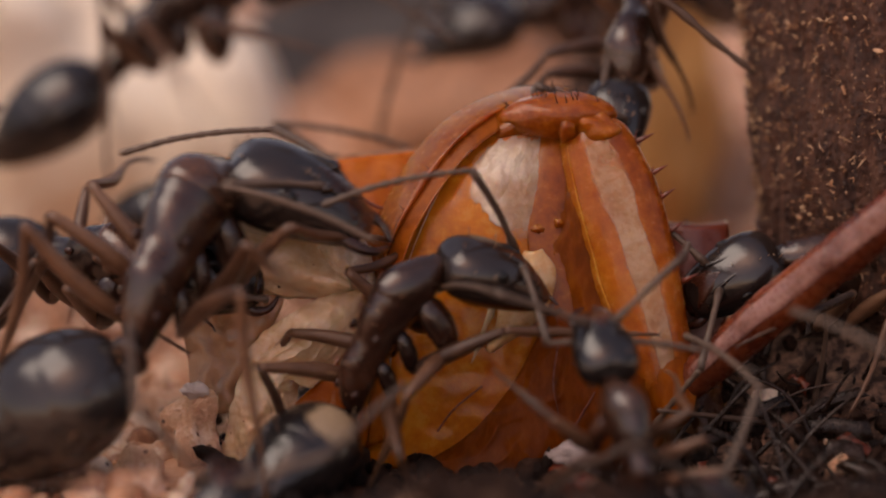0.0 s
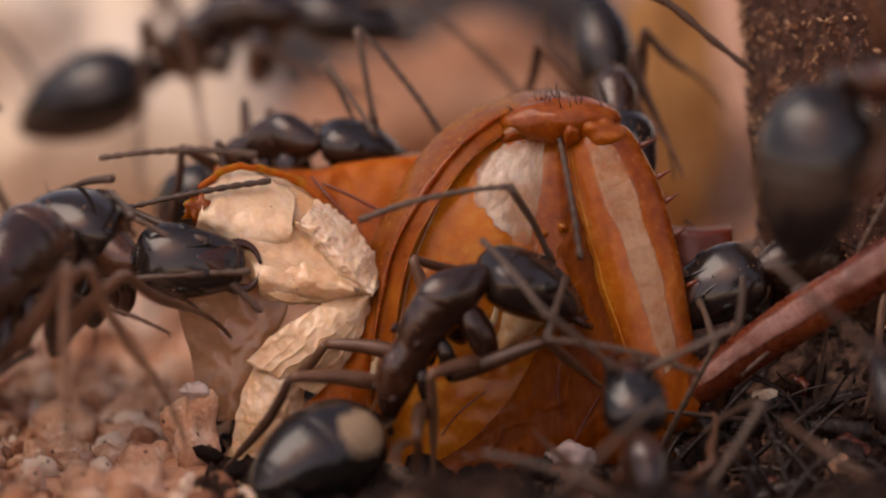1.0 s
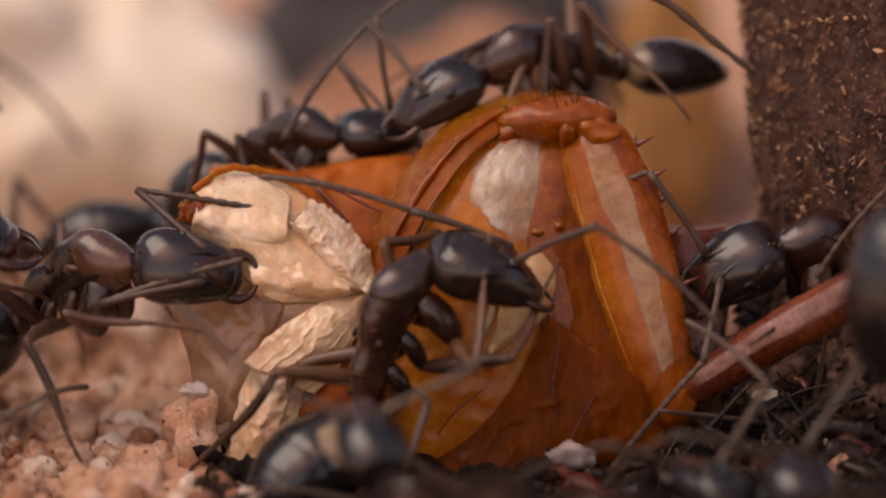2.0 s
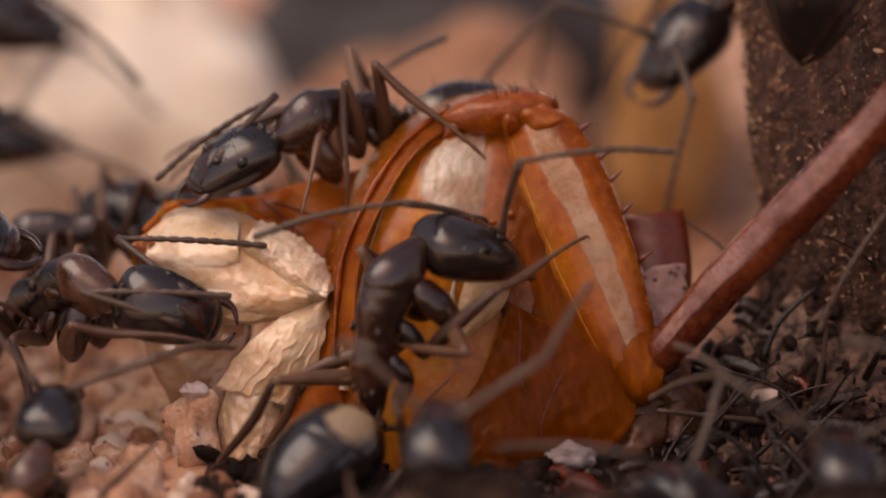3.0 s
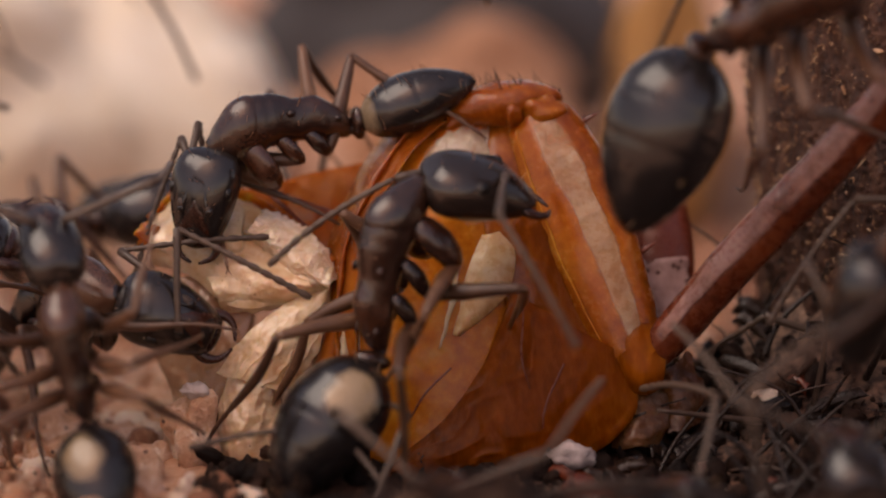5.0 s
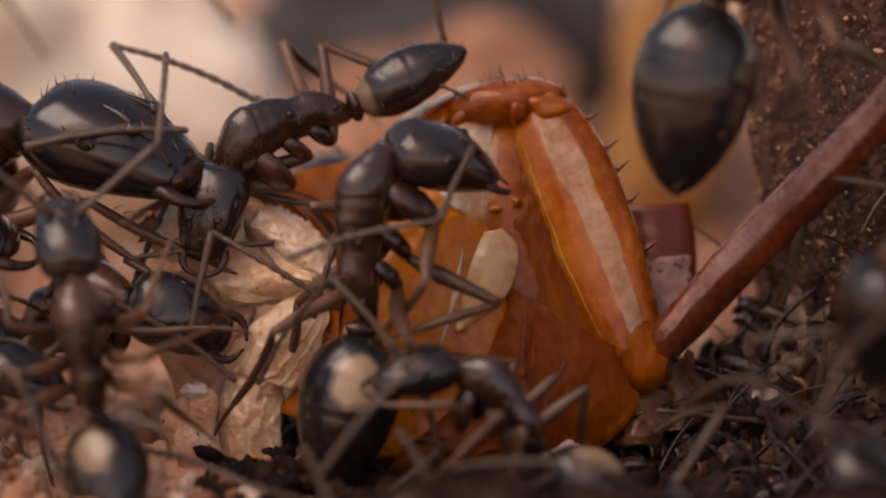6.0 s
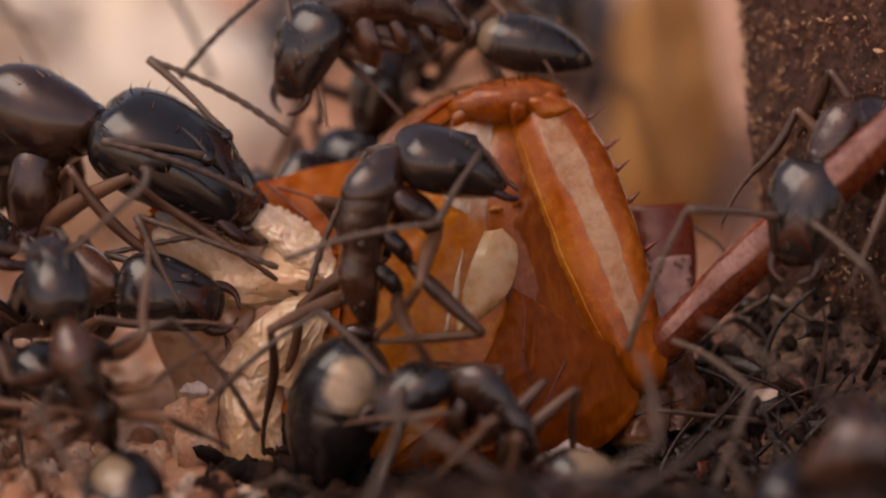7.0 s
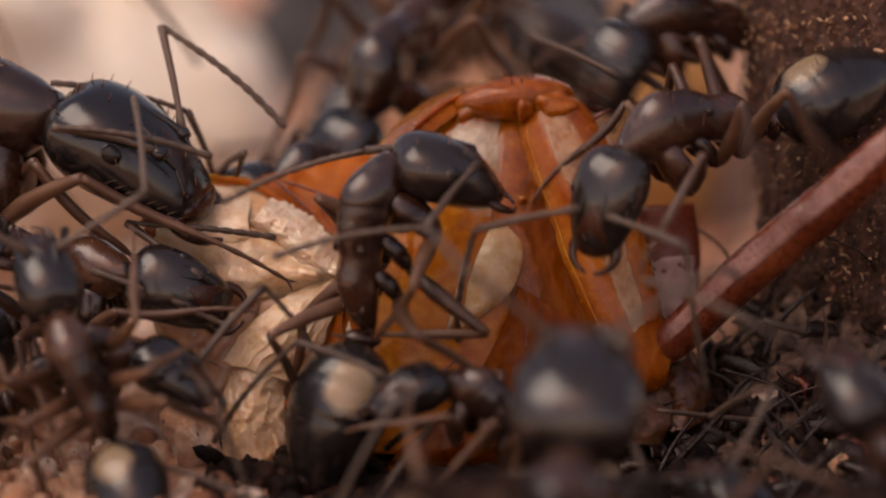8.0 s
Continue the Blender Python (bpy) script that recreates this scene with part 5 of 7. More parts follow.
    key(ant_c, 1.30, (1.75, -0.91, 3.30), (0.16, -1.60, 3.86), (-1.17, -2.18, 1.16), (-2.85, -3.73, 0.54))
    key(ant_c, 1.60, (1.65, -1.00, 3.32), (0.01, -1.56, 4.05), (-1.22, -2.16, 1.26), (-2.80, -3.73, 0.44))
    key(ant_c, 2.00, (1.54, -1.17, 3.31), (-0.29, -1.59, 3.90), (-1.37, -1.81, 1.27), (-3.06, -3.21, 0.21))
    key(ant_c, 2.20, (1.15, -0.86, 3.50), (-0.43, -1.57, 4.00), (-1.42, -1.97, 1.21), (-3.06, -3.47, 0.28))
    key(ant_c, 3.30, (0.95, -0.67, 3.86), (-0.48, -1.53, 4.19), (-1.32, -2.16, 1.26), (-2.66, -3.86, 0.38))
    key(ant_c, 3.50, (0.95, -0.75, 3.83), (-0.58, -1.51, 4.29), (-1.32, -2.16, 1.26), (-2.56, -3.88, 0.28))
    key(ant_c, 4.00, (1.00, -0.85, 4.00), (-0.71, -1.48, 4.43), (-1.32, -2.12, 1.45), (-2.87, -3.39, -0.05))
    key(ant_c, 4.50, (1.20, -0.80, 4.39), (-0.55, -1.41, 4.77), (-1.32, -2.03, 1.84), (-3.09, -2.44, -0.09))
    key(ant_c, 4.70, (1.44, -0.88, 4.61), (-0.43, -1.38, 4.92), (-1.32, -2.01, 1.93), (-3.08, -2.86, 0.22))
    key(ant_c, 5.80, (0.81, -0.50, 5.34), (-0.83, -1.21, 5.72), (-1.37, -1.48, 2.92), (-2.01, -2.09, 0.02))
    key(ant_c, 6.00, (0.67, -0.57, 5.28), (-1.00, -1.20, 5.76), (-1.44, -1.61, 2.85), (-2.06, -2.25, -0.14))
    key(ant_c, 6.50, (0.85, -0.58, 5.26), (-0.85, -1.22, 5.69), (-1.47, -1.63, 2.80), (-2.36, -2.21, 0.05))
    key(ant_c, 7.00, (0.90, -0.69, 5.18), (-0.88, -1.22, 5.69), (-1.47, -1.71, 2.77), (-2.35, -2.28, 0.07))
    key(ant_c, 7.50, (0.95, -0.63, 5.17), (-0.78, -1.23, 5.64), (-1.42, -1.85, 2.70), (-2.20, -2.42, 0.01))
    key(ant_c, 8.00, (0.85, -0.75, 4.99), (-0.92, -1.24, 5.59), (-1.47, -1.71, 2.67), (-2.25, -2.40, 0.31))
    key(ant_d, 0.00, (3.12, 2.52, 5.58), (3.24, 3.16, 6.09), (3.59, 4.61, 6.98), (3.42, 5.84, 8.15))
    key(ant_d, 0.40, (3.62, 1.90, 5.08), (3.34, 2.88, 5.72), (3.21, 5.61, 5.75), (3.12, 6.27, 6.91))
    key(ant_d, 1.00, (3.31, 1.85, 4.88), (3.13, 2.84, 5.52), (3.11, 5.57, 5.54), (2.91, 6.23, 6.71))
    key(ant_d, 1.15, (2.20, 2.19, 5.75), (2.82, 2.81, 6.36), (3.58, 4.14, 6.33), (4.14, 5.32, 6.33))
    key(ant_d, 1.35, (1.18, 2.13, 6.07), (2.31, 2.66, 6.59), (3.57, 3.87, 6.48), (4.65, 4.85, 5.99))
    key(ant_d, 1.60, (0.97, 1.94, 6.15), (2.05, 2.49, 6.78), (3.56, 3.61, 6.53), (4.74, 4.55, 6.04))
    key(ant_d, 2.00, (-0.60, 1.94, 5.80), (0.67, 2.43, 6.48), (2.93, 3.22, 6.49), (4.61, 4.03, 6.24))
    key(ant_d, 2.20, (-1.77, 1.82, 5.09), (-0.50, 2.31, 5.93), (1.40, 3.35, 6.26), (3.37, 4.03, 6.24))
    key(ant_d, 3.30, (-4.57, 0.94, 4.65), (-3.12, 1.36, 5.29), (-1.26, 2.38, 5.40), (0.06, 3.42, 5.83))
    key(ant_d, 3.50, (-4.62, 0.83, 4.78), (-3.17, 1.24, 5.21), (-1.16, 2.19, 5.33), (0.06, 3.27, 5.96))
    key(ant_d, 3.80, (-4.51, 0.40, 3.74), (-4.14, 0.89, 5.48), (-1.74, 1.55, 5.66), (0.57, 1.67, 6.21))
    key(ant_d, 4.50, (-4.51, 0.45, 3.42), (-4.14, 0.90, 5.53), (-1.76, 1.57, 5.61), (0.67, 1.73, 6.35))
    key(ant_d, 5.80, (-4.24, 0.04, 3.81), (-3.96, 0.80, 5.09), (-1.81, 1.66, 5.95), (0.75, 1.94, 7.29))
    key(ant_d, 6.50, (-4.14, 0.08, 3.91), (-3.76, 0.83, 5.19), (-1.68, 1.74, 5.99), (1.05, 2.01, 7.27))
    key(ant_d, 6.65, (-3.89, 1.69, 4.81), (-3.09, 2.29, 5.83), (-1.07, 3.22, 5.87), (1.19, 3.41, 6.77))
    key(ant_d, 6.80, (-3.29, 1.96, 6.00), (-2.28, 2.52, 6.93), (-0.04, 3.29, 6.79), (1.82, 4.01, 6.67))
    key(ant_d, 7.00, (-2.84, 2.18, 6.06), (-2.08, 2.67, 7.62), (0.47, 3.02, 7.15), (3.13, 2.89, 6.55))
    key(ant_d, 7.20, (-2.27, 2.20, 6.68), (-1.47, 2.76, 8.02), (0.78, 3.28, 7.21), (2.84, 3.59, 6.43))
    key(ant_d, 7.50, (-1.47, 2.65, 7.52), (-0.65, 2.78, 8.12), (1.80, 2.96, 7.47), (3.34, 2.84, 5.83))
    key(ant_d, 7.70, (-0.24, 2.24, 7.80), (0.67, 2.80, 8.22), (2.63, 3.60, 7.57), (3.58, 3.88, 5.75))
    key(ant_d, 8.00, (2.95, 1.96, 6.20), (3.37, 2.61, 7.33), (5.30, 3.53, 6.96), (6.89, 4.43, 8.06))
    key(ant_e, 0.00, (-1.73, 5.38, 3.76), (-2.77, 5.11, 3.70), (-4.29, 6.18, 3.27), (-5.71, 6.89, 2.91))
    key(ant_e, 0.50, (-2.17, 3.85, 4.33), (-3.20, 3.71, 4.81), (-4.33, 4.75, 3.88), (-5.63, 5.49, 3.41))
    key(ant_e, 0.70, (-1.48, 3.03, 4.70), (-2.91, 2.90, 4.83), (-4.09, 4.05, 4.24), (-5.48, 4.75, 3.78))
    key(ant_e, 1.00, (-0.97, 3.11, 4.90), (-2.30, 2.95, 5.08), (-3.98, 3.83, 4.39), (-4.85, 5.30, 3.05))
    key(ant_e, 1.50, (-0.56, 3.14, 5.05), (-1.89, 2.97, 5.18), (-3.67, 3.83, 4.60), (-4.85, 5.30, 3.05))
    key(ant_e, 2.00, (-0.61, 3.17, 5.20), (-1.94, 2.97, 5.18), (-3.67, 3.86, 4.59), (-4.85, 5.30, 3.05))
    key(ant_e, 2.20, (-0.45, 3.16, 5.15), (-1.79, 2.96, 5.13), (-3.56, 3.80, 4.50), (-4.85, 5.30, 3.05))
    key(ant_e, 3.20, (-2.33, 4.19, 3.04), (-3.47, 4.00, 3.29), (-5.09, 5.11, 3.28), (-6.40, 5.92, 3.11))
    key(ant_e, 4.70, (-2.33, 4.17, 2.94), (-3.47, 3.98, 3.19), (-5.09, 5.09, 3.23), (-6.40, 5.90, 3.01))
    key(ant_e, 6.60, (-3.76, 3.31, 3.44), (-3.13, 3.11, 3.90), (-1.92, 4.35, 3.86), (-0.88, 5.26, 3.78))
    key(ant_e, 7.30, (-3.74, 3.04, 4.12), (-2.91, 2.80, 4.38), (-1.70, 4.03, 4.24), (-0.57, 4.91, 4.17))
    key(ant_e, 7.50, (-3.85, 2.99, 4.03), (-2.91, 2.82, 4.48), (-1.49, 3.95, 4.26), (-0.25, 4.81, 4.30))
    key(ant_e, 8.00, (-3.95, 3.01, 4.08), (-3.02, 2.80, 4.38), (-1.70, 4.00, 4.25), (-0.25, 4.78, 4.41))
    key(ant_f, 0.00, (-12.71, 3.02, 3.50), (-11.37, 2.98, 3.29), (-9.83, 2.96, 3.19), (-8.08, 2.94, 3.09))
    key(ant_f, 1.10, (-11.74, 3.51, 3.39), (-10.39, 3.47, 3.19), (-8.84, 3.45, 3.09), (-7.08, 3.43, 2.99))
    key(ant_f, 1.60, (-11.2, 6.3, 2.4), (-10.0, 6.3, 2.2), (-7.2, 6.1, 2.5), (-5.40, 6.0, 3.0))
    key(ant_f, 2.20, (-11.2, 6.3, 2.4), (-10.0, 6.3, 2.2), (-7.2, 6.1, 2.5), (-5.40, 6.0, 3.0))
    key(ant_f, 3.30, (-8.95, 3.55, 3.07), (-7.71, 3.50, 2.87), (-6.57, 3.55, 3.07), (-4.81, 3.67, 3.68))
    key(ant_f, 4.70, (-8.95, 3.55, 3.07), (-7.71, 3.50, 2.87), (-6.57, 3.57, 3.17), (-4.91, 3.67, 3.68))
    key(ant_f, 5.80, (-15.20, 5.96, 2.88), (-13.61, 5.96, 2.88), (-12.13, 5.96, 2.88), (-10.22, 6.00, 3.09))
    key(ant_f, 8.00, (-15.20, 5.96, 2.88), (-13.61, 5.96, 2.88), (-12.13, 5.96, 2.88), (-10.22, 6.00, 3.09))
    key(ant_l, 0.00, (-9.06, 2.70, 4.30), (-12.40, 3.24, 4.50), (-15.54, 4.83, 3.87), (-18.68, 4.78, 3.66))
    key(ant_l, 4.90, (-9.06, 2.70, 4.30), (-12.40, 3.24, 4.50), (-15.54, 4.83, 3.87), (-18.68, 4.78, 3.66))
    key(ant_l, 5.80, (-4.89, 0.32, 5.23), (-7.70, 1.28, 5.87), (-10.89, 2.56, 4.32), (-14.17, 2.41, 3.62))
    key(ant_l, 6.00, (-4.62, 0.30, 5.14), (-7.42, 1.26, 5.80), (-10.59, 2.54, 4.22), (-14.17, 2.41, 3.62))
    key(ant_l, 6.50, (-3.94, 0.27, 5.09), (-6.69, 1.26, 5.77), (-9.57, 2.69, 4.40), (-13.16, 2.52, 3.60))
    key(ant_l, 6.80, (-3.35, 0.47, 4.34), (-6.29, 1.26, 5.77), (-9.36, 2.60, 4.32), (-13.15, 2.45, 3.62))
    key(ant_l, 7.00, (-3.16, 0.76, 4.22), (-6.24, 1.27, 5.82), (-9.36, 2.58, 4.32), (-13.15, 2.43, 3.62))
    key(ant_l, 7.50, (-3.75, 0.49, 4.18), (-6.49, 1.31, 6.02), (-9.56, 2.60, 4.42), (-13.15, 2.43, 3.62))
    key(ant_l, 8.00, (-4.11, 0.51, 4.33), (-6.95, 1.31, 6.02), (-10.07, 2.59, 4.42), (-13.35, 2.42, 3.62))
    key(ant_u, 0.00, (-0.87, 5.84, 11.94), (-0.67, 6.08, 13.06), (-0.25, 7.65, 14.36), (0.17, 8.75, 16.37))
    key(ant_u, 6.50, (-0.98, 5.19, 8.89), (-0.67, 5.43, 10.01), (-0.25, 7.00, 11.48), (0.17, 8.10, 13.26))
    key(ant_u, 6.85, (-1.91, 4.17, 4.11), (-1.55, 4.40, 5.17), (-0.52, 5.90, 6.28), (0.38, 6.95, 7.66))
    key(ant_u, 7.00, (-1.81, 4.14, 3.95), (-1.45, 4.37, 5.02), (-0.46, 5.87, 6.18), (0.43, 6.93, 7.55))
    key(ant_u, 7.50, (-1.39, 4.24, 4.41), (-1.19, 4.44, 5.38), (-0.52, 5.98, 6.48), (0.38, 7.03, 7.65))
    key(ant_u, 8.00, (-1.91, 4.24, 4.41), (-1.50, 4.44, 5.38), (-0.57, 5.95, 6.43), (0.49, 6.97, 7.44))
    key(ant_ra, 0.00, (14.83, -6.20, 6.85), (13.29, -7.23, 6.58), (9.97, -6.08, 6.35), (9.50, -6.71, 3.42))
    key(ant_ra, 0.30, (12.72, -5.81, 7.76), (11.21, -6.87, 7.20), (7.82, -5.97, 6.90), (7.44, -6.59, 3.97))
    key(ant_ra, 0.50, (12.78, -5.82, 8.10), (11.34, -6.90, 7.72), (8.00, -5.89, 7.26), (7.54, -6.51, 4.34))
    key(ant_ra, 0.70, (11.46, -5.30, 8.56), (9.94, -6.35, 8.17), (6.51, -5.81, 7.63), (5.95, -6.47, 4.52))
    key(ant_ra, 1.00, (11.39, -5.26, 8.51), (9.88, -6.32, 8.03), (6.41, -5.79, 7.72), (5.76, -6.45, 4.61))
    key(ant_ra, 1.50, (11.47, -5.51, 7.61), (9.96, -6.56, 7.23), (6.51, -5.97, 6.90), (5.85, -6.65, 3.70))
    key(ant_ra, 1.80, (11.65, -5.63, 7.43), (10.14, -6.68, 7.05), (6.69, -5.99, 6.81), (6.04, -6.67, 3.60))
    key(ant_ra, 2.00, (12.63, -5.67, 6.98), (11.37, -6.80, 6.62), (8.00, -6.20, 5.80), (7.16, -6.84, 2.78))
    key(ant_ra, 2.20, (12.05, -5.92, 6.26), (10.72, -7.02, 6.00), (7.35, -6.32, 5.25), (6.41, -6.94, 2.32))
    key(ant_ra, 2.70, (14.93, -6.14, 5.29), (13.38, -7.18, 5.03), (9.97, -6.47, 4.52), (9.03, -7.06, 1.78))
    key(ant_ra, 8.00, (14.93, -6.14, 5.29), (13.38, -7.18, 5.03), (9.97, -6.47, 4.52), (9.03, -7.06, 1.78))
    key(ant_rb, 0.00, (4.18, 0.38, 2.61), (6.05, 0.57, 3.49), (7.89, 1.42, 2.17), (9.42, 2.40, 1.53))
    key(ant_rb, 0.50, (4.13, 0.40, 2.71), (6.05, 0.59, 3.59), (7.89, 1.49, 2.36), (9.42, 2.40, 1.53))
    key(ant_rb, 1.00, (3.83, 0.34, 2.41), (5.69, 0.53, 3.30), (7.69, 1.55, 2.56), (9.41, 2.31, 1.55))
    key(ant_rb, 1.50, (3.83, 0.34, 2.41), (5.64, 0.51, 3.20), (7.69, 1.54, 2.56), (9.41, 2.30, 1.55))
    key(ant_rb, 1.80, (4.08, 0.34, 2.41), (5.79, 0.59, 3.59), (7.69, 1.62, 2.75), (9.41, 2.46, 1.93))
    key(ant_rb, 2.00, (4.13, 0.40, 2.71), (6.05, 0.61, 3.69), (7.90, 1.62, 2.75), (9.42, 2.54, 1.92))
    key(ant_rb, 2.20, (4.49, 0.53, 3.30), (6.30, 0.69, 4.08), (8.10, 1.73, 3.14), (9.63, 2.64, 2.31))
    key(ant_rb, 3.00, (7.27, 0.92, 0.82), (8.69, 1.22, 2.21), (10.93, 2.37, 2.80), (12.60, 3.42, 2.57))
    key(ant_rb, 8.00, (7.27, 0.92, 0.82), (8.69, 1.22, 2.21), (10.93, 2.37, 2.80), (12.60, 3.42, 2.57))
    key(ant_rc, 0.00, (11.70, 3.22, 17.64), (10.16, 2.52, 15.69), (8.24, 2.85, 12.30), (7.26, 2.56, 9.29))
    key(ant_rc, 2.20, (11.61, 2.21, 17.74), (10.07, 1.50, 15.81), (8.16, 1.85, 12.42), (7.19, 1.59, 9.43))
    key(ant_rc, 3.30, (9.46, -1.52, 14.43), (8.04, -2.36, 13.36), (6.27, -1.74, 9.94), (6.00, -1.99, 6.83))
    key(ant_rc, 3.50, (9.32, -2.01, 14.49), (8.01, -2.87, 13.43), (6.23, -2.24, 10.01), (5.92, -2.57, 6.84))
    key(ant_rc, 3.70, (9.49, -2.30, 14.10), (7.99, -3.12, 13.04), (5.94, -2.28, 9.82), (5.67, -2.61, 6.65))
    key(ant_rc, 3.90, (9.20, -2.54, 11.77), (7.60, -3.31, 11.20), (4.64, -2.50, 8.79), (3.93, -2.79, 5.70))
    key(ant_rc, 4.00, (8.87, -2.25, 10.84), (7.27, -3.00, 10.37), (3.92, -2.58, 8.41), (3.34, -3.28, 5.10))
    key(ant_rc, 4.30, (8.69, -3.28, 9.70), (7.20, -4.05, 9.24), (3.92, -2.76, 7.56), (2.67, -3.00, 4.65))
    key(ant_rc, 4.50, (8.75, -3.28, 9.55), (7.15, -4.00, 9.28), (3.92, -2.78, 7.46), (2.91, -3.14, 4.38))
    key(ant_rc, 4.70, (8.76, -3.30, 9.58), (7.26, -4.04, 9.31), (4.06, -2.78, 7.46), (2.96, -3.17, 4.39))
    key(ant_rc, 5.80, (9.15, -2.55, 11.20), (7.55, -3.29, 10.82), (4.50, -2.56, 8.50), (3.79, -2.85, 5.41))
    key(ant_rc, 6.00, (9.12, -2.48, 11.13), (7.61, -3.24, 10.76), (4.50, -2.56, 8.50), (3.93, -3.05, 5.26))
    key(ant_rc, 6.20, (9.19, -2.52, 11.36), (7.68, -3.29, 10.88), (4.55, -2.52, 8.69), (3.97, -3.01, 5.44))
    key(ant_rc, 6.50, (9.42, -3.09, 10.17), (7.82, -3.84, 9.71), (4.69, -2.74, 7.65), (4.30, -3.44, 4.35))
    key(ant_rc, 6.60, (9.51, -1.53, 10.19), (7.98, -2.30, 9.72), (4.96, -1.24, 7.49), (4.48, -1.65, 4.27))
    key(ant_rc, 6.80, (10.00, 3.89, 11.15), (8.50, 3.12, 10.73), (5.11, 4.22, 9.14), (4.20, 4.22, 6.42))
    key(ant_rc, 7.00, (9.87, 4.62, 14.23), (8.37, 3.82, 13.49), (5.11, 4.74, 11.56), (4.21, 5.06, 9.43))
    key(ant_rc, 8.00, (9.87, 4.62, 14.23), (8.37, 3.82, 13.49), (5.11, 4.74, 11.56), (4.21, 5.06, 9.43))
    key(ant_rd, 0.00, (10.46, -6.63, 2.63), (10.84, -7.73, 0.99), (11.21, -8.97, -1.07), (11.11, -10.04, -2.19))
    key(ant_rd, 3.30, (9.54, -6.61, 2.05), (10.19, -7.77, 0.81), (11.22, -8.96, -1.07), (11.12, -10.03, -2.19))
    key(ant_rd, 3.80, (7.29, -6.44, 2.59), (8.05, -7.08, 4.08), (9.83, -8.13, 2.99), (11.61, -8.98, 1.31))
    key(ant_rd, 4.10, (5.97, -6.46, 2.79), (6.47, -6.98, 4.53), (8.63, -7.80, 4.62), (10.96, -8.46, 4.02))
    key(ant_rd, 4.40, (6.49, -6.25, 3.89), (6.98, -6.74, 5.67), (9.37, -7.55, 5.42), (11.61, -8.24, 4.91))
    key(ant_rd, 4.70, (7.01, -6.28, 3.42), (7.50, -6.86, 5.08), (9.83, -7.70, 4.79), (12.07, -8.41, 4.00))
    key(ant_rd, 5.80, (6.16, -6.27, 3.71), (6.38, -6.77, 5.54), (8.63, -7.58, 5.52), (10.97, -8.25, 4.91))
    key(ant_rd, 6.00, (7.10, -6.39, 3.16), (7.31, -6.88, 4.99), (9.36, -7.77, 4.80), (11.13, -8.63, 4.05))
    key(ant_rd, 6.30, (8.03, -6.43, 3.16), (8.52, -6.88, 4.99), (10.28, -7.83, 4.82), (12.03, -8.68, 4.07))
    key(ant_rd, 6.60, (6.07, -6.40, 2.96), (6.66, -6.96, 4.63), (8.91, -7.83, 4.25), (11.15, -8.53, 3.66))
    key(ant_rd, 6.80, (5.60, -6.67, 1.19), (6.19, -7.39, 2.62), (8.92, -8.08, 2.41), (11.16, -8.76, 2.01))
    key(ant_rd, 7.00, (5.32, -6.88, 0.18), (6.01, -7.62, 1.53), (8.93, -8.17, 1.67), (11.17, -8.81, 1.46))
    key(ant_rd, 7.30, (5.32, -7.27, -1.66), (6.01, -8.01, -0.29), (8.93, -8.55, -0.14), (11.17, -9.20, -0.34))
    key(ant_rd, 8.00, (5.32, -7.27, -1.66), (6.01, -8.01, -0.29), (8.93, -8.55, -0.14), (11.17, -9.20, -0.34))
    key(ant_re, 0.00, (9.99, -1.60, 4.26), (11.03, -0.95, 5.03), (12.67, 0.44, 5.26), (14.33, 1.46, 4.86))
    key(ant_re, 6.20, (8.61, -1.56, 4.65), (9.25, -0.84, 5.51), (10.68, 0.60, 5.84), (12.31, 1.57, 5.25))
    key(ant_re, 6.40, (7.53, -1.53, 4.95), (7.96, -0.80, 5.71), (9.47, 0.62, 6.04), (11.28, 1.51, 5.46))
    key(ant_re, 6.60, (6.35, -1.44, 5.13), (6.98, -0.72, 6.09), (8.67, 0.62, 6.24), (10.28, 1.65, 5.85))
    key(ant_re, 6.80, (6.16, -1.55, 4.25), (6.48, -0.82, 5.61), (7.97, 0.61, 6.04), (9.47, 1.66, 5.64))
    key(ant_re, 7.00, (6.16, -1.57, 4.15), (6.53, -0.84, 5.51), (8.17, 0.54, 5.85), (9.67, 1.59, 5.45))
    key(ant_re, 7.40, (5.66, -1.56, 4.45), (6.09, -0.82, 5.61), (7.76, 0.54, 5.95), (9.46, 1.53, 5.56))
    key(ant_re, 7.55, (4.19, -1.35, 5.11), (5.10, -0.68, 6.29), (7.16, 0.44, 5.98), (9.04, 1.31, 5.50))
    key(ant_re, 7.70, (2.81, -1.43, 4.83), (3.42, -0.72, 6.09), (5.55, 0.39, 5.98), (7.81, 1.16, 6.15))
    key(ant_re, 7.80, (2.52, -1.40, 5.02), (3.02, -0.68, 6.29), (5.35, 0.29, 6.00), (7.60, 1.07, 6.37))
    key(ant_re, 8.00, (2.57, -1.41, 3.92), (3.17, -0.81, 5.69), (5.45, 0.28, 5.95), (7.50, 1.19, 6.75))
    key(ant_sa, 0.00, (2.59, -2.71, 3.10), (2.90, -3.90, 2.18), (3.32, -4.77, 0.61), (3.77, -5.84, -0.49))
    key(ant_sa, 0.50, (2.30, -2.90, 2.24), (2.66, -4.08, 1.33), (3.23, -4.94, -0.24), (3.48, -6.01, -1.43))
    key(ant_sa, 1.00, (3.18, -2.92, 2.35), (3.34, -4.08, 1.33), (3.51, -4.97, -0.03), (3.77, -5.99, -1.44))
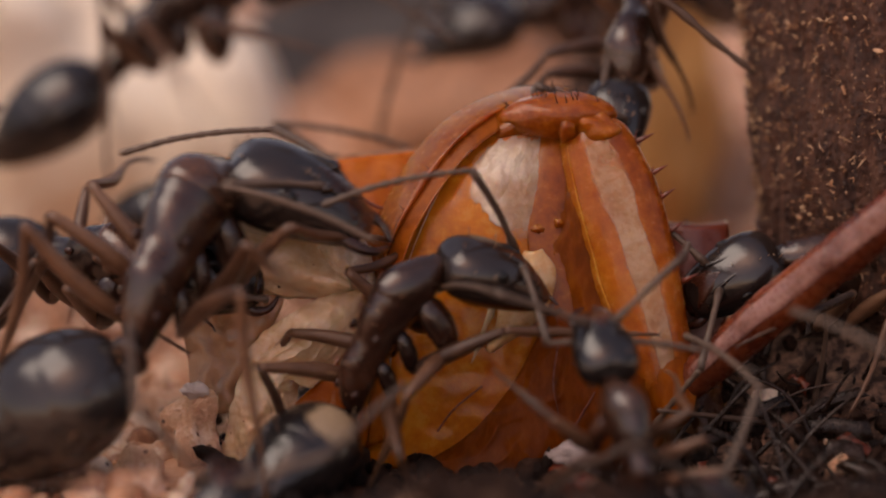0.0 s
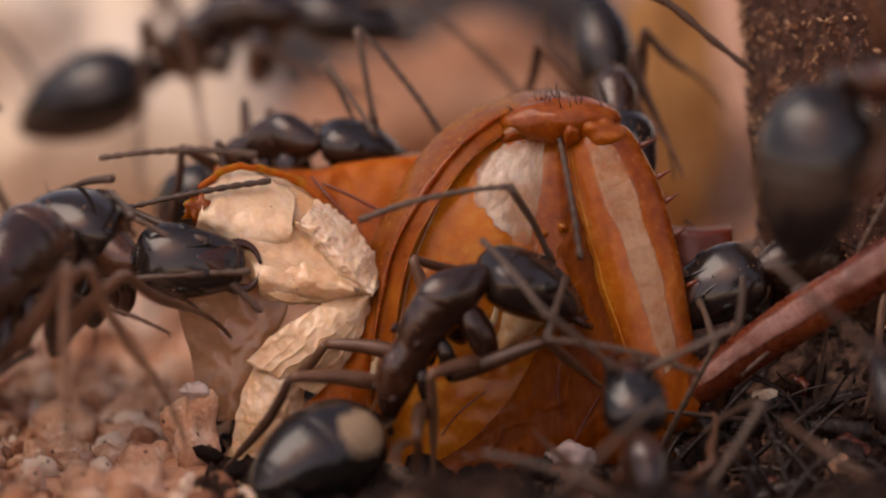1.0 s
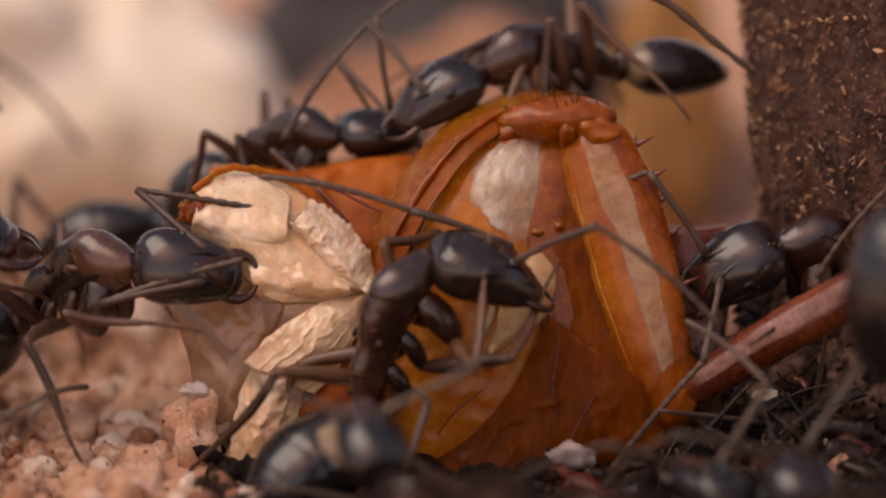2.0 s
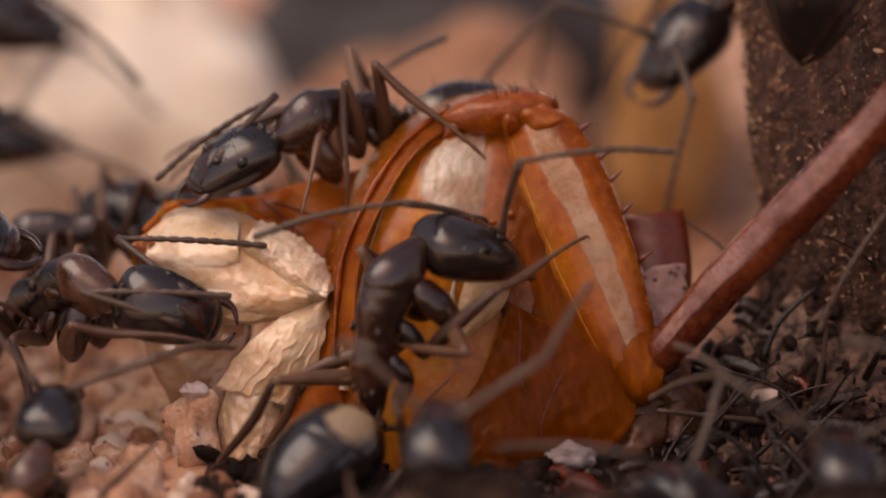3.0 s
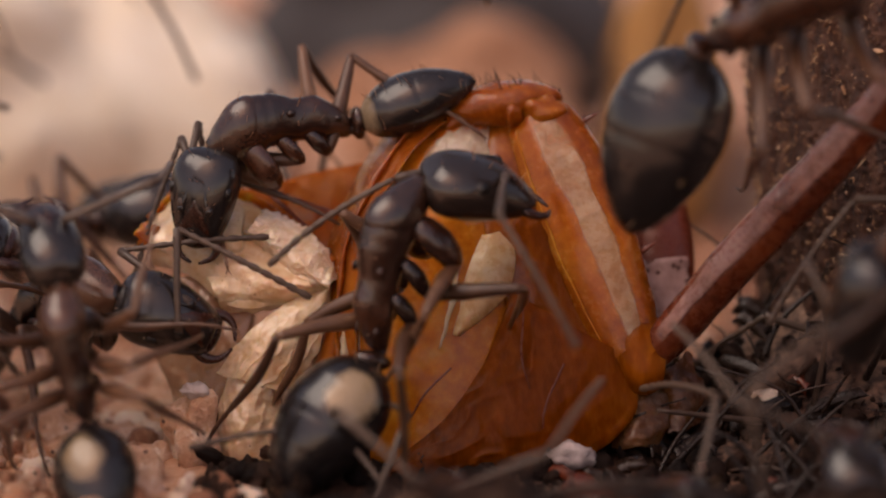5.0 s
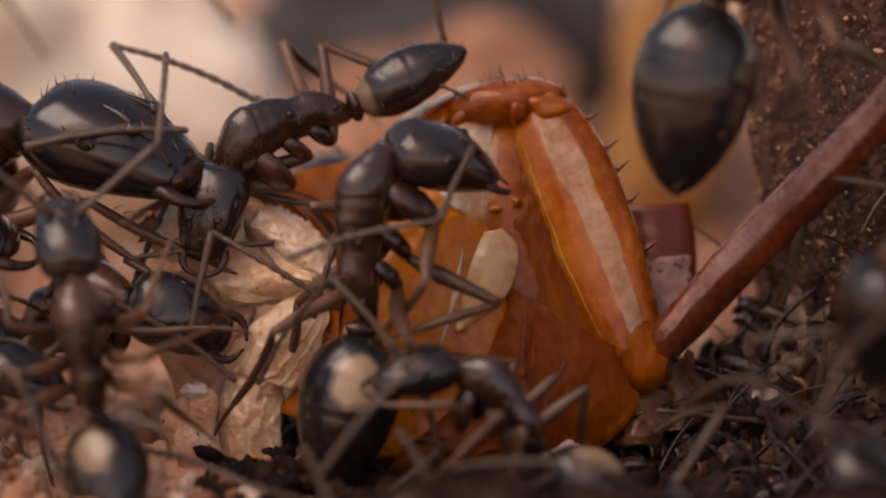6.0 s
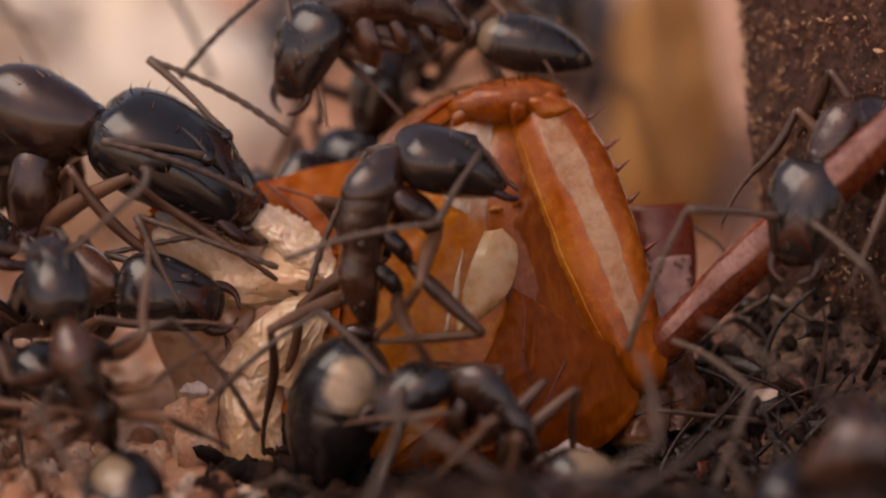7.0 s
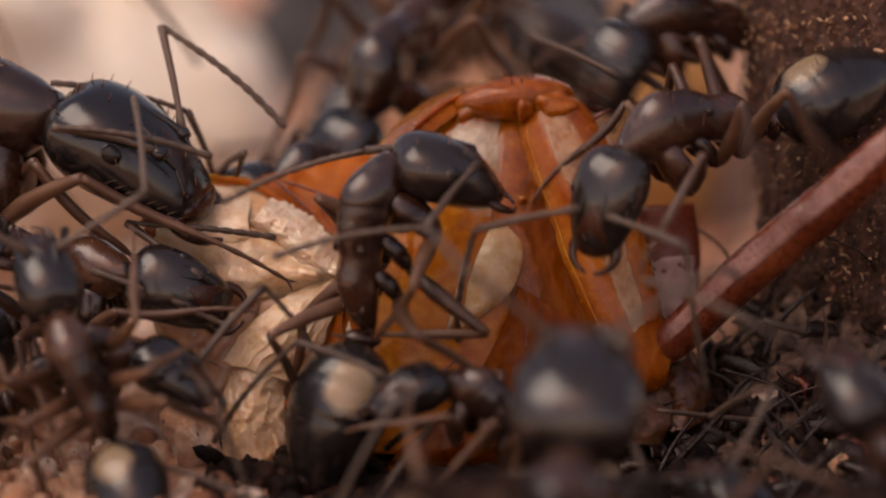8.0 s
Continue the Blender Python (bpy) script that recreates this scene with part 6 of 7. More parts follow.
    key(ant_sa, 1.25, (2.30, -3.01, 1.26), (2.76, -4.24, 0.57), (3.22, -5.12, -0.69), (3.48, -6.19, -1.87))
    key(ant_sa, 1.60, (0.16, -3.28, 0.33), (1.12, -4.38, -0.09), (2.55, -5.11, -1.19), (3.01, -6.15, -2.38))
    key(ant_sa, 2.40, (-1.79, -3.54, -0.11), (-0.81, -4.55, -0.84), (0.63, -5.26, -1.64), (1.10, -6.31, -2.83))
    key(ant_sa, 8.00, (-1.79, -3.54, -0.11), (-0.81, -4.55, -0.84), (0.63, -5.26, -1.64), (1.10, -6.31, -2.83))
    key(ant_sb, 0.00, (-10.08, -3.32, 0.34), (-10.49, -4.17, -0.54), (-11.02, -4.23, -2.44), (-11.39, -5.46, -3.58))
    key(ant_sb, 2.20, (-8.62, -3.15, 0.80), (-8.85, -4.05, 0.03), (-9.36, -4.15, -1.95), (-9.46, -5.41, -3.09))
    key(ant_sb, 3.30, (-6.09, -2.73, 2.30), (-6.23, -3.65, 1.92), (-6.74, -3.74, -0.05), (-6.99, -4.75, -1.78))
    key(ant_sb, 3.60, (-5.70, -2.58, 3.47), (-5.90, -3.49, 2.68), (-6.45, -3.50, 0.89), (-6.59, -4.66, -0.61))
    key(ant_sb, 4.00, (-5.79, -2.61, 3.17), (-5.94, -3.53, 2.49), (-6.45, -3.43, 0.97), (-6.30, -4.64, -0.42))
    key(ant_sb, 4.50, (-7.15, -2.39, 4.72), (-6.86, -3.27, 3.72), (-6.45, -3.40, 1.66), (-6.20, -4.56, 0.16))
    key(ant_sb, 4.70, (-7.06, -2.39, 4.72), (-6.77, -3.27, 3.72), (-6.35, -3.40, 1.66), (-6.10, -4.56, 0.16))
    key(ant_sb, 5.80, (-6.57, -2.37, 4.82), (-6.33, -3.25, 3.81), (-5.96, -3.54, 1.49), (-5.61, -4.77, 0.21))
    key(ant_sb, 6.00, (-6.57, -2.35, 4.81), (-6.33, -3.24, 3.86), (-5.96, -3.50, 1.58), (-5.61, -4.69, 0.19))
    key(ant_sb, 6.30, (-5.89, -2.37, 4.42), (-5.65, -3.29, 3.62), (-5.67, -3.41, 1.56), (-5.62, -4.62, 0.17))
    key(ant_sb, 6.50, (-4.23, -2.42, 4.93), (-4.59, -3.25, 3.81), (-5.28, -3.50, 1.59), (-5.61, -4.72, 0.30))
    key(ant_sb, 6.70, (-6.37, -2.52, 4.35), (-6.04, -3.37, 3.25), (-5.77, -3.37, 1.45), (-5.52, -4.61, 0.17))
    key(ant_sb, 7.00, (-6.81, -2.54, 4.26), (-6.48, -3.39, 3.15), (-5.77, -3.50, 1.18), (-5.47, -4.79, 0.12))
    key(ant_sb, 7.30, (-6.37, -2.46, 4.44), (-6.04, -3.33, 3.43), (-5.67, -3.51, 1.29), (-5.42, -4.78, 0.12))
    key(ant_sb, 7.50, (-5.15, -2.41, 4.83), (-5.22, -3.27, 3.72), (-5.37, -3.54, 1.40), (-5.42, -4.75, 0.01))
    key(ant_sb, 7.60, (-4.81, -2.52, 4.35), (-5.07, -3.37, 3.25), (-5.38, -3.45, 1.27), (-5.42, -4.70, -0.00))
    key(ant_sb, 7.80, (-6.37, -2.55, 4.46), (-6.14, -3.37, 3.25), (-5.67, -3.50, 1.19), (-5.37, -4.80, 0.12))
    key(ant_sb, 8.00, (-7.01, -2.50, 4.25), (-6.62, -3.37, 3.25), (-5.67, -3.61, 1.11), (-5.31, -4.92, 0.15))
    key(ant_sc, 0.00, (-1.20, -4.23, -1.93), (-0.23, -3.92, -2.22), (1.13, -4.35, -2.50), (2.86, -4.86, -2.75))
    key(ant_sc, 4.70, (-1.01, -4.04, -0.98), (-0.04, -3.70, -1.17), (1.32, -4.13, -1.46), (3.05, -4.64, -1.82))
    key(ant_sc, 5.80, (-0.91, -3.29, 2.23), (0.25, -2.95, 2.35), (1.52, -3.49, 1.08), (3.36, -3.70, 0.13))
    key(ant_sc, 6.50, (-0.91, -3.39, 1.86), (0.16, -2.99, 2.16), (1.52, -3.51, 0.99), (3.36, -3.70, 0.13))
    key(ant_sc, 7.00, (-0.82, -3.45, 1.77), (0.06, -2.99, 2.16), (1.42, -3.51, 0.99), (3.36, -3.72, 0.04))
    key(ant_sc, 8.00, (-0.91, -3.43, 1.77), (0.06, -3.01, 2.07), (1.42, -3.53, 0.99), (3.26, -3.73, 0.04))
    key(ant_sd, 0.00, (2.03, -7.23, -1.57), (1.99, -9.47, -2.36), (1.98, -10.55, -4.89), (1.96, -11.66, -7.37))
    key(ant_sd, 7.60, (2.03, -6.91, 0.77), (1.99, -9.05, -0.38), (1.97, -10.10, -2.17), (1.96, -11.28, -3.70))
    key(ant_sd, 7.80, (1.84, -6.56, 2.42), (1.85, -8.70, 1.24), (1.97, -9.77, -0.84), (1.96, -10.95, -2.85))
    key(ant_sd, 8.00, (2.31, -6.20, 3.22), (2.10, -8.42, 2.02), (1.88, -9.50, 0.03), (1.60, -10.67, -1.99))
    key(ant_se, 0.00, (9.15, -5.65, 2.59), (9.55, -6.57, 1.65), (9.96, -7.51, -0.03), (10.38, -8.30, -1.75))
    key(ant_se, 1.30, (7.07, -5.54, 2.96), (7.29, -6.49, 2.02), (7.81, -7.44, 0.43), (8.51, -8.23, -0.80))
    key(ant_se, 2.00, (5.84, -5.80, 1.07), (6.17, -6.77, 0.73), (7.24, -7.63, -0.00), (8.50, -8.32, -0.78))
    key(ant_se, 3.50, (6.98, -5.74, 1.45), (7.11, -6.73, 0.92), (7.61, -7.66, 0.00), (8.50, -8.43, -1.23))
    key(ant_se, 4.60, (6.79, -5.80, 1.46), (7.01, -6.77, 0.73), (7.62, -7.71, -0.47), (8.50, -8.47, -1.22))
    key(ant_se, 6.50, (6.98, -5.75, 1.55), (7.11, -6.73, 0.92), (7.62, -7.68, -0.47), (8.50, -8.44, -1.22))
    key(ant_se, 7.50, (6.88, -5.63, 2.49), (7.29, -6.57, 1.65), (7.99, -7.50, 0.35), (8.70, -8.27, -1.27))
    key(ant_se, 8.00, (6.69, -5.61, 2.88), (7.20, -6.51, 1.93), (8.00, -7.43, 0.43), (8.71, -8.18, -1.30))
    key(ant_sf, 0.00, (-3.63, -6.06, 1.04), (-3.80, -6.92, -0.00), (-3.97, -7.78, -1.90), (-4.04, -8.57, -3.12))
    key(ant_sf, 0.50, (-0.89, -5.99, 1.02), (-1.17, -6.88, 0.18), (-1.53, -7.77, -1.42), (-1.71, -8.56, -2.64))
    key(ant_sf, 1.00, (1.10, -6.22, 0.40), (0.71, -7.06, -0.65), (0.15, -7.95, -1.85), (0.15, -8.74, -3.07))
    key(ant_sf, 1.50, (-0.80, -5.87, 1.57), (-0.60, -6.77, 0.73), (0.15, -7.64, -0.48), (1.08, -8.35, -1.73))
    key(ant_sf, 2.00, (-1.36, -5.77, 1.94), (-0.98, -6.67, 1.19), (-0.04, -7.52, -0.03), (1.08, -8.19, -1.30))
    key(ant_sf, 3.50, (0.72, -5.81, 1.76), (0.34, -6.71, 1.01), (-0.22, -7.59, -0.50), (-0.78, -8.35, -1.73))
    key(ant_sf, 4.00, (0.91, -5.87, 1.48), (0.53, -6.77, 0.73), (-0.04, -7.66, -0.48), (-0.78, -8.40, -1.72))
    key(ant_sf, 4.70, (0.44, -5.90, 1.29), (0.15, -6.81, 0.55), (-0.32, -7.70, -0.95), (-0.78, -8.47, -2.18))
    key(ant_sf, 5.60, (-0.80, -6.24, -0.38), (-0.79, -7.16, -1.10), (-0.79, -8.05, -2.79), (-0.78, -8.84, -4.00))
    key(ant_sf, 6.90, (2.04, -6.26, 0.60), (2.03, -7.06, -0.65), (2.02, -7.84, -2.85), (2.01, -8.63, -4.07))
    key(ant_sf, 7.10, (1.48, -6.10, 1.15), (2.22, -6.88, 0.18), (2.95, -7.74, -1.43), (2.94, -8.53, -2.65))
    key(ant_sf, 7.50, (2.05, -6.28, -0.37), (2.50, -7.16, -1.10), (2.95, -8.03, -2.80), (2.94, -8.82, -4.01))
    key(ant_sf, 8.00, (2.05, -6.28, -0.37), (2.50, -7.16, -1.10), (2.95, -8.03, -2.80), (2.94, -8.82, -4.01))
    key(ant_sg, 0.00, (4.46, -5.16, 0.51), (5.19, -5.92, -0.08), (6.95, -6.62, -0.67), (8.80, -7.12, -1.12))
    key(ant_sg, 1.00, (4.17, -5.22, 0.33), (5.00, -5.96, -0.26), (6.76, -6.66, -0.85), (8.61, -7.13, -1.11))
    key(ant_sg, 2.00, (4.36, -5.12, 0.80), (5.19, -5.86, 0.20), (6.95, -6.55, -0.30), (8.80, -7.04, -0.65))
    key(ant_sg, 3.30, (3.78, -5.17, 0.71), (4.71, -5.88, 0.11), (6.48, -6.58, -0.48), (8.23, -7.11, -0.92))
    key(ant_sg, 4.70, (4.17, -5.17, 0.51), (5.00, -5.90, 0.02), (6.76, -6.60, -0.58), (8.61, -7.10, -1.02))
    key(ant_sg, 5.80, (3.59, -5.21, 0.33), (4.52, -5.92, -0.08), (6.19, -6.65, -0.66), (8.05, -7.14, -1.11))
    key(ant_sg, 7.00, (4.26, -5.22, 0.33), (5.09, -5.96, -0.26), (6.76, -6.69, -0.85), (8.61, -7.16, -1.10))
    key(ant_sg, 8.00, (4.55, -5.14, 0.71), (5.38, -5.88, 0.11), (7.04, -6.61, -0.48), (8.80, -7.14, -0.92))
    key(ant_sh, 0.00, (-11.58, -2.77, 1.10), (-12.90, -2.41, 1.02), (-15.12, -2.11, 0.54), (-16.69, -1.67, 0.22))
    key(ant_sh, 4.70, (-10.61, -2.68, 1.49), (-11.92, -2.33, 1.40), (-14.14, -2.03, 0.92), (-16.16, -1.83, 0.47))
    key(ant_sh, 5.80, (-6.79, -2.60, 1.87), (-7.99, -2.15, 2.27), (-9.52, -1.78, 1.27), (-11.25, -1.51, 0.59))
    key(ant_sh, 6.50, (-7.08, -2.65, 1.78), (-8.19, -2.17, 2.17), (-9.72, -1.76, 1.26), (-11.45, -1.50, 0.59))
    key(ant_sh, 7.00, (-6.40, -2.66, 1.78), (-7.40, -2.15, 2.27), (-8.73, -1.81, 1.07), (-10.26, -1.55, 0.19))
    key(ant_sh, 7.50, (-5.81, -2.67, 1.68), (-6.86, -2.17, 2.17), (-7.75, -1.87, 0.68), (-8.68, -1.56, -0.42))
    key(ant_sh, 8.00, (-4.10, -2.56, 1.66), (-5.39, -2.13, 2.36), (-7.15, -1.75, 1.57), (-8.77, -1.49, 0.79))
    key(ant_za, 0.00, (-1.99, 8.95, 7.34), (-3.82, 8.88, 7.02), (-6.33, 8.96, 5.47), (-8.61, 8.60, 3.77))
    key(ant_za, 0.50, (-2.10, 8.84, 6.81), (-3.82, 8.82, 6.70), (-6.44, 8.95, 5.36), (-8.53, 9.07, 4.01))
    key(ant_za, 0.90, (-1.88, 8.75, 6.39), (-3.61, 8.79, 6.60), (-6.22, 8.98, 5.36), (-8.53, 9.14, 4.33))
    key(ant_za, 1.10, (-0.04, 8.73, 6.28), (-1.77, 8.75, 6.39), (-3.96, 9.32, 5.74), (-6.26, 9.53, 4.82))
    key(ant_za, 1.25, (0.50, 8.68, 6.07), (-1.34, 8.68, 6.07), (-3.63, 9.27, 5.64), (-6.04, 9.61, 5.24))
    key(ant_za, 1.40, (0.90, 7.50, 5.00), (-0.70, 7.45, 4.90), (-2.30, 8.10, 4.60), (-3.90, 8.70, 4.50))
    key(ant_za, 1.80, (0.60, 7.30, 3.20), (-1.00, 7.20, 3.00), (-2.60, 7.90, 2.80), (-4.00, 8.60, 2.60))
    key(ant_za, 2.40, (0.20, 8.00, 2.60), (-1.20, 8.00, 2.40), (-2.70, 8.80, 2.20), (-4.30, 9.40, 2.10))
    key(ant_za, 3.30, (-10.73, 9.35, 4.41), (-12.36, 9.35, 4.41), (-14.10, 10.16, 4.25), (-16.37, 10.66, 4.16))
    key(ant_za, 8.00, (-10.73, 9.35, 4.41), (-12.36, 9.35, 4.41), (-14.10, 10.16, 4.25), (-16.37, 10.66, 4.16))
    key(ant_zb, 0.00, (-0.26, 10.63, 5.62), (1.61, 10.72, 6.05), (3.83, 11.55, 6.36), (6.08, 12.14, 6.37))
    key(ant_zb, 0.20, (0.40, 10.54, 5.19), (1.94, 10.65, 5.73), (4.05, 11.51, 6.03), (6.08, 12.17, 6.03))
    key(ant_zb, 0.40, (1.50, 10.36, 4.33), (0.18, 10.54, 5.19), (-1.49, 11.50, 5.58), (-3.72, 12.14, 5.92))
    key(ant_zb, 0.60, (1.50, 10.58, 5.40), (0.18, 10.72, 6.05), (-1.49, 11.69, 6.45), (-3.72, 12.33, 6.79))
    key(ant_zb, 0.80, (1.28, 11.02, 7.45), (0.18, 11.16, 8.09), (-1.49, 12.18, 8.95), (-3.72, 12.84, 9.42))
    key(ant_zb, 6.60, (5.68, 11.25, 8.52), (5.68, 11.48, 9.60), (5.72, 12.69, 11.11), (5.76, 13.76, 12.66))
    key(ant_zb, 7.40, (-1.80, 10.06, 2.93), (-1.58, 10.33, 4.22), (-1.15, 11.54, 6.02), (-0.71, 12.58, 7.77))
    key(ant_zb, 7.70, (-2.02, 10.10, 3.14), (-1.58, 10.40, 4.54), (-0.04, 11.44, 5.37), (1.96, 11.83, 4.39))
    key(ant_zb, 8.00, (-2.13, 10.15, 3.36), (-1.58, 10.45, 4.76), (0.18, 11.44, 5.48), (1.96, 11.81, 4.28))
    key(ant_zc, 0.00, (-11.27, 9.58, 5.47), (-12.91, 9.62, 5.68), (-15.19, 10.44, 5.88), (-17.48, 11.07, 6.10))
    key(ant_zc, 1.30, (-9.64, 9.39, 4.62), (-11.27, 9.67, 5.90), (-13.01, 10.65, 6.40), (-15.28, 11.32, 6.95))
    key(ant_zc, 1.55, (-7.89, 9.26, 3.98), (-8.87, 9.60, 5.58), (-11.34, 10.44, 6.43), (-13.60, 11.11, 6.99))
    key(ant_zc, 1.70, (-8.00, 9.21, 3.77), (-9.31, 9.46, 4.94), (-11.88, 10.24, 5.58), (-14.14, 10.93, 6.35))
    key(ant_zc, 2.00, (-9.42, 9.12, 3.34), (-11.05, 9.24, 3.87), (-13.22, 10.11, 4.26), (-15.28, 10.84, 4.69))
    key(ant_zc, 3.30, (-7.35, 9.78, 6.43), (-9.09, 9.83, 6.64), (-11.35, 10.68, 7.06), (-13.61, 11.33, 7.40))
    key(ant_zc, 3.60, (-7.13, 9.76, 6.32), (-8.87, 9.83, 6.64), (-11.34, 10.62, 7.07), (-13.60, 11.27, 7.41))
    key(ant_zc, 3.90, (-5.28, 9.46, 4.94), (-6.37, 9.78, 6.43), (-8.39, 10.51, 5.97), (-10.75, 10.99, 5.67))
    key(ant_zc, 4.10, (-5.17, 9.44, 4.83), (-6.26, 9.76, 6.32), (-8.28, 10.52, 5.97), (-10.64, 11.00, 5.67))
    key(ant_zc, 4.30, (-6.37, 9.98, 7.39), (-7.89, 10.07, 7.82), (-10.25, 10.88, 8.14), (-12.51, 11.53, 8.48))
    key(ant_zc, 8.00, (-6.37, 9.98, 7.39), (-7.89, 10.07, 7.82), (-10.25, 10.88, 8.14), (-12.51, 11.53, 8.48))
    key(ant_t, 0.00, (7.24, 5.51, 10.41), (6.61, 5.73, 11.43), (5.95, 7.13, 12.84), (5.46, 8.13, 14.31))
    key(ant_t, 2.20, (6.82, 5.08, 8.38), (6.20, 5.30, 9.40), (5.42, 6.68, 10.57), (4.93, 7.67, 12.25))
    key(ant_t, 3.30, (2.95, 5.50, 5.55), (4.92, 6.00, 6.60), (6.42, 7.00, 7.15), (8.10, 7.60, 8.30))
    key(ant_t, 3.60, (2.98, 5.50, 5.50), (4.92, 6.00, 6.50), (6.42, 7.00, 7.15), (8.10, 7.60, 8.30))
    key(ant_t, 3.80, (2.90, 5.33, 4.73), (3.95, 5.55, 5.76), (4.94, 6.91, 7.24), (5.71, 7.86, 9.02))
    key(ant_t, 4.10, (6.47, 5.72, 6.58), (6.47, 5.98, 7.81), (6.84, 7.37, 9.73), (7.10, 8.38, 11.10))
    key(ant_t, 7.50, (6.41, 5.30, 9.40), (6.61, 5.51, 10.41), (7.00, 6.94, 11.91), (7.26, 7.95, 13.28))
    key(ant_t, 7.80, (8.07, 4.52, 5.73), (7.45, 4.78, 6.95), (7.52, 6.19, 8.74), (7.56, 7.17, 10.72))
    key(ant_t, 8.00, (8.49, 4.48, 5.53), (7.45, 4.67, 6.45), (7.31, 6.08, 8.22), (7.33, 6.89, 10.76))
    reach(ant_c, "fr", 0.0, (-0.43, -2.64, 1.88), (-0.83, -2.16, 0.75))
    reach(ant_c, "fr", 0.5, (0.21, -2.61, 2.02), (0.65, -2.12, 0.95))
    reach(ant_c, "fr", 1.0, (0.11, -2.59, 2.12), (0.16, -2.16, 0.75))
    reach(ant_c, "fr", 1.5, (0.43, -2.77, 2.23), (0.99, -1.94, 3.23))
    reach(ant_c, "fr", 2.0, (0.47, -2.75, 2.31), (0.60, -1.94, 3.23))
    reach(ant_c, "fr", 3.5, (0.25, -2.66, 2.74), (-0.83, -1.78, 2.08))
    reach(ant_c, "fr", 4.0, (-0.06, -2.65, 2.78), (-0.83, -1.78, 2.08))
    reach(ant_c, "fr", 4.5, (-0.35, -2.61, 2.97), (-0.93, -1.75, 1.26))
    reach(ant_c, "fr", 6.0, (-0.28, -2.44, 3.79), (-0.93, -1.61, 2.85))
    reach(ant_c, "fr", 8.0, (-0.43, -2.45, 3.74), (-0.93, -1.61, 2.85))
    reach(ant_c, "mr", 0.0, (1.43, -2.22, 2.89), (4.42, -1.26, 2.59))
    reach(ant_c, "mr", 1.0, (2.12, -2.26, 2.69), (2.73, -1.39, 1.99))
    reach(ant_c, "mr", 2.0, (0.74, -2.36, 2.22), (1.15, -1.22, 2.76))
    reach(ant_c, "mr", 3.5, (0.65, -2.02, 3.84), (1.64, -0.96, 4.02))
    reach(ant_c, "mr", 4.0, (0.94, -2.05, 3.70), (-0.43, -1.57, 3.55))
    reach(ant_c, "mr", 4.5, (0.74, -2.06, 3.65), (1.54, -1.31, 3.34))
    reach(ant_c, "mr", 6.0, (1.14, -2.17, 3.13), (-0.53, -1.79, 2.49))
    reach(ant_c, "mr", 7.0, (0.76, -2.27, 2.63), (-0.63, -1.81, 2.41))
    reach(ant_c, "mr", 8.0, (0.86, -2.28, 2.62), (-0.53, -1.79, 2.49))
    reach(ant_c, "hl", 0.0, (-3.90, -2.56, 2.26), (-3.49, -2.10, 1.04))
    reach(ant_c, "hl", 0.6, (-3.85, -2.60, 2.07), (-5.29, -1.84, -0.14))
    reach(ant_c, "hl", 1.0, (-3.76, -2.59, 2.12), (-5.19, -1.86, -0.24))
    reach(ant_c, "hl", 2.0, (-3.56, -2.58, 2.17), (-5.44, -1.88, -0.34))
    reach(ant_c, "hl", 3.5, (-3.97, -2.66, 1.78), (-4.89, -1.82, -0.05))
    reach(ant_c, "hl", 4.5, (-3.95, -2.57, 2.21), (-4.79, -1.72, 0.44))
    reach(ant_c, "hl", 6.0, (-3.76, -2.53, 2.40), (-4.49, -1.63, 0.83))
    reach(ant_c, "hl", 8.0, (-3.90, -2.54, 2.36), (-3.21, -1.70, 0.54))
    reach(ant_c, "fl", 0.0, (-1.43, -0.90, 3.30), (-0.84, -0.28, 3.37))
    reach(ant_c, "fl", 1.0, (-0.49, -0.83, 3.64), (0.16, -0.28, 3.37))
    reach(ant_c, "fl", 2.0, (-0.83, -0.84, 3.59), (-0.24, -0.24, 3.56))
    reach(ant_c, "fl", 4.0, (-1.63, -0.80, 3.79), (-1.24, -0.36, 2.98))
    reach(ant_c, "fl", 6.0, (-1.92, -0.64, 4.56), (-1.44, -0.19, 3.76))
    reach(ant_c, "fl", 8.0, (-1.92, -0.62, 4.66), (-1.34, -0.19, 3.76))
    reach(ant_c, "ml", 0.0, (-2.23, -0.92, 2.29), (-2.64, -0.51, 1.78))
    reach(ant_c, "ml", 2.0, (-1.83, -1.00, 1.90), (-2.24, -0.64, 1.20))
    reach(ant_c, "ml", 8.0, (-1.83, -0.75, 3.06), (-2.04, -0.47, 1.98))
    reach(ant_c, "hr", 0.0, (-0.77, -3.64, 1.02), (-0.53, -2.85, -0.09))
    reach(ant_c, "hr", 1.5, (-0.67, -3.50, 1.68), (-0.48, -2.81, 0.11))
    reach(ant_c, "hr", 3.5, (-0.62, -3.46, 1.87), (-0.53, -2.69, 0.68))
    reach(ant_c, "hr", 4.5, (-0.86, -3.42, 2.06), (-0.82, -2.67, 0.78))
    reach(ant_c, "hr", 5.8, (-0.62, -3.26, 2.82), (-0.24, -2.65, 0.87))
    reach(ant_c, "hr", 8.0, (-0.52, -3.21, 3.01), (0.45, -2.36, 2.22))
    reach(ant_d, "fl", 3.3, (-2.26, 1.57, 6.28), (-2.84, 0.09, 4.11))
    reach(ant_d, "fl", 3.6, (-2.36, 1.56, 6.23), (-2.89, 0.06, 4.01))
    reach(ant_d, "fl", 3.9, (-3.47, 1.27, 4.89), (-3.56, 0.57, 4.01))
    reach(ant_d, "fl", 6.5, (-3.32, 1.21, 4.60), (-2.65, 0.60, 4.10))
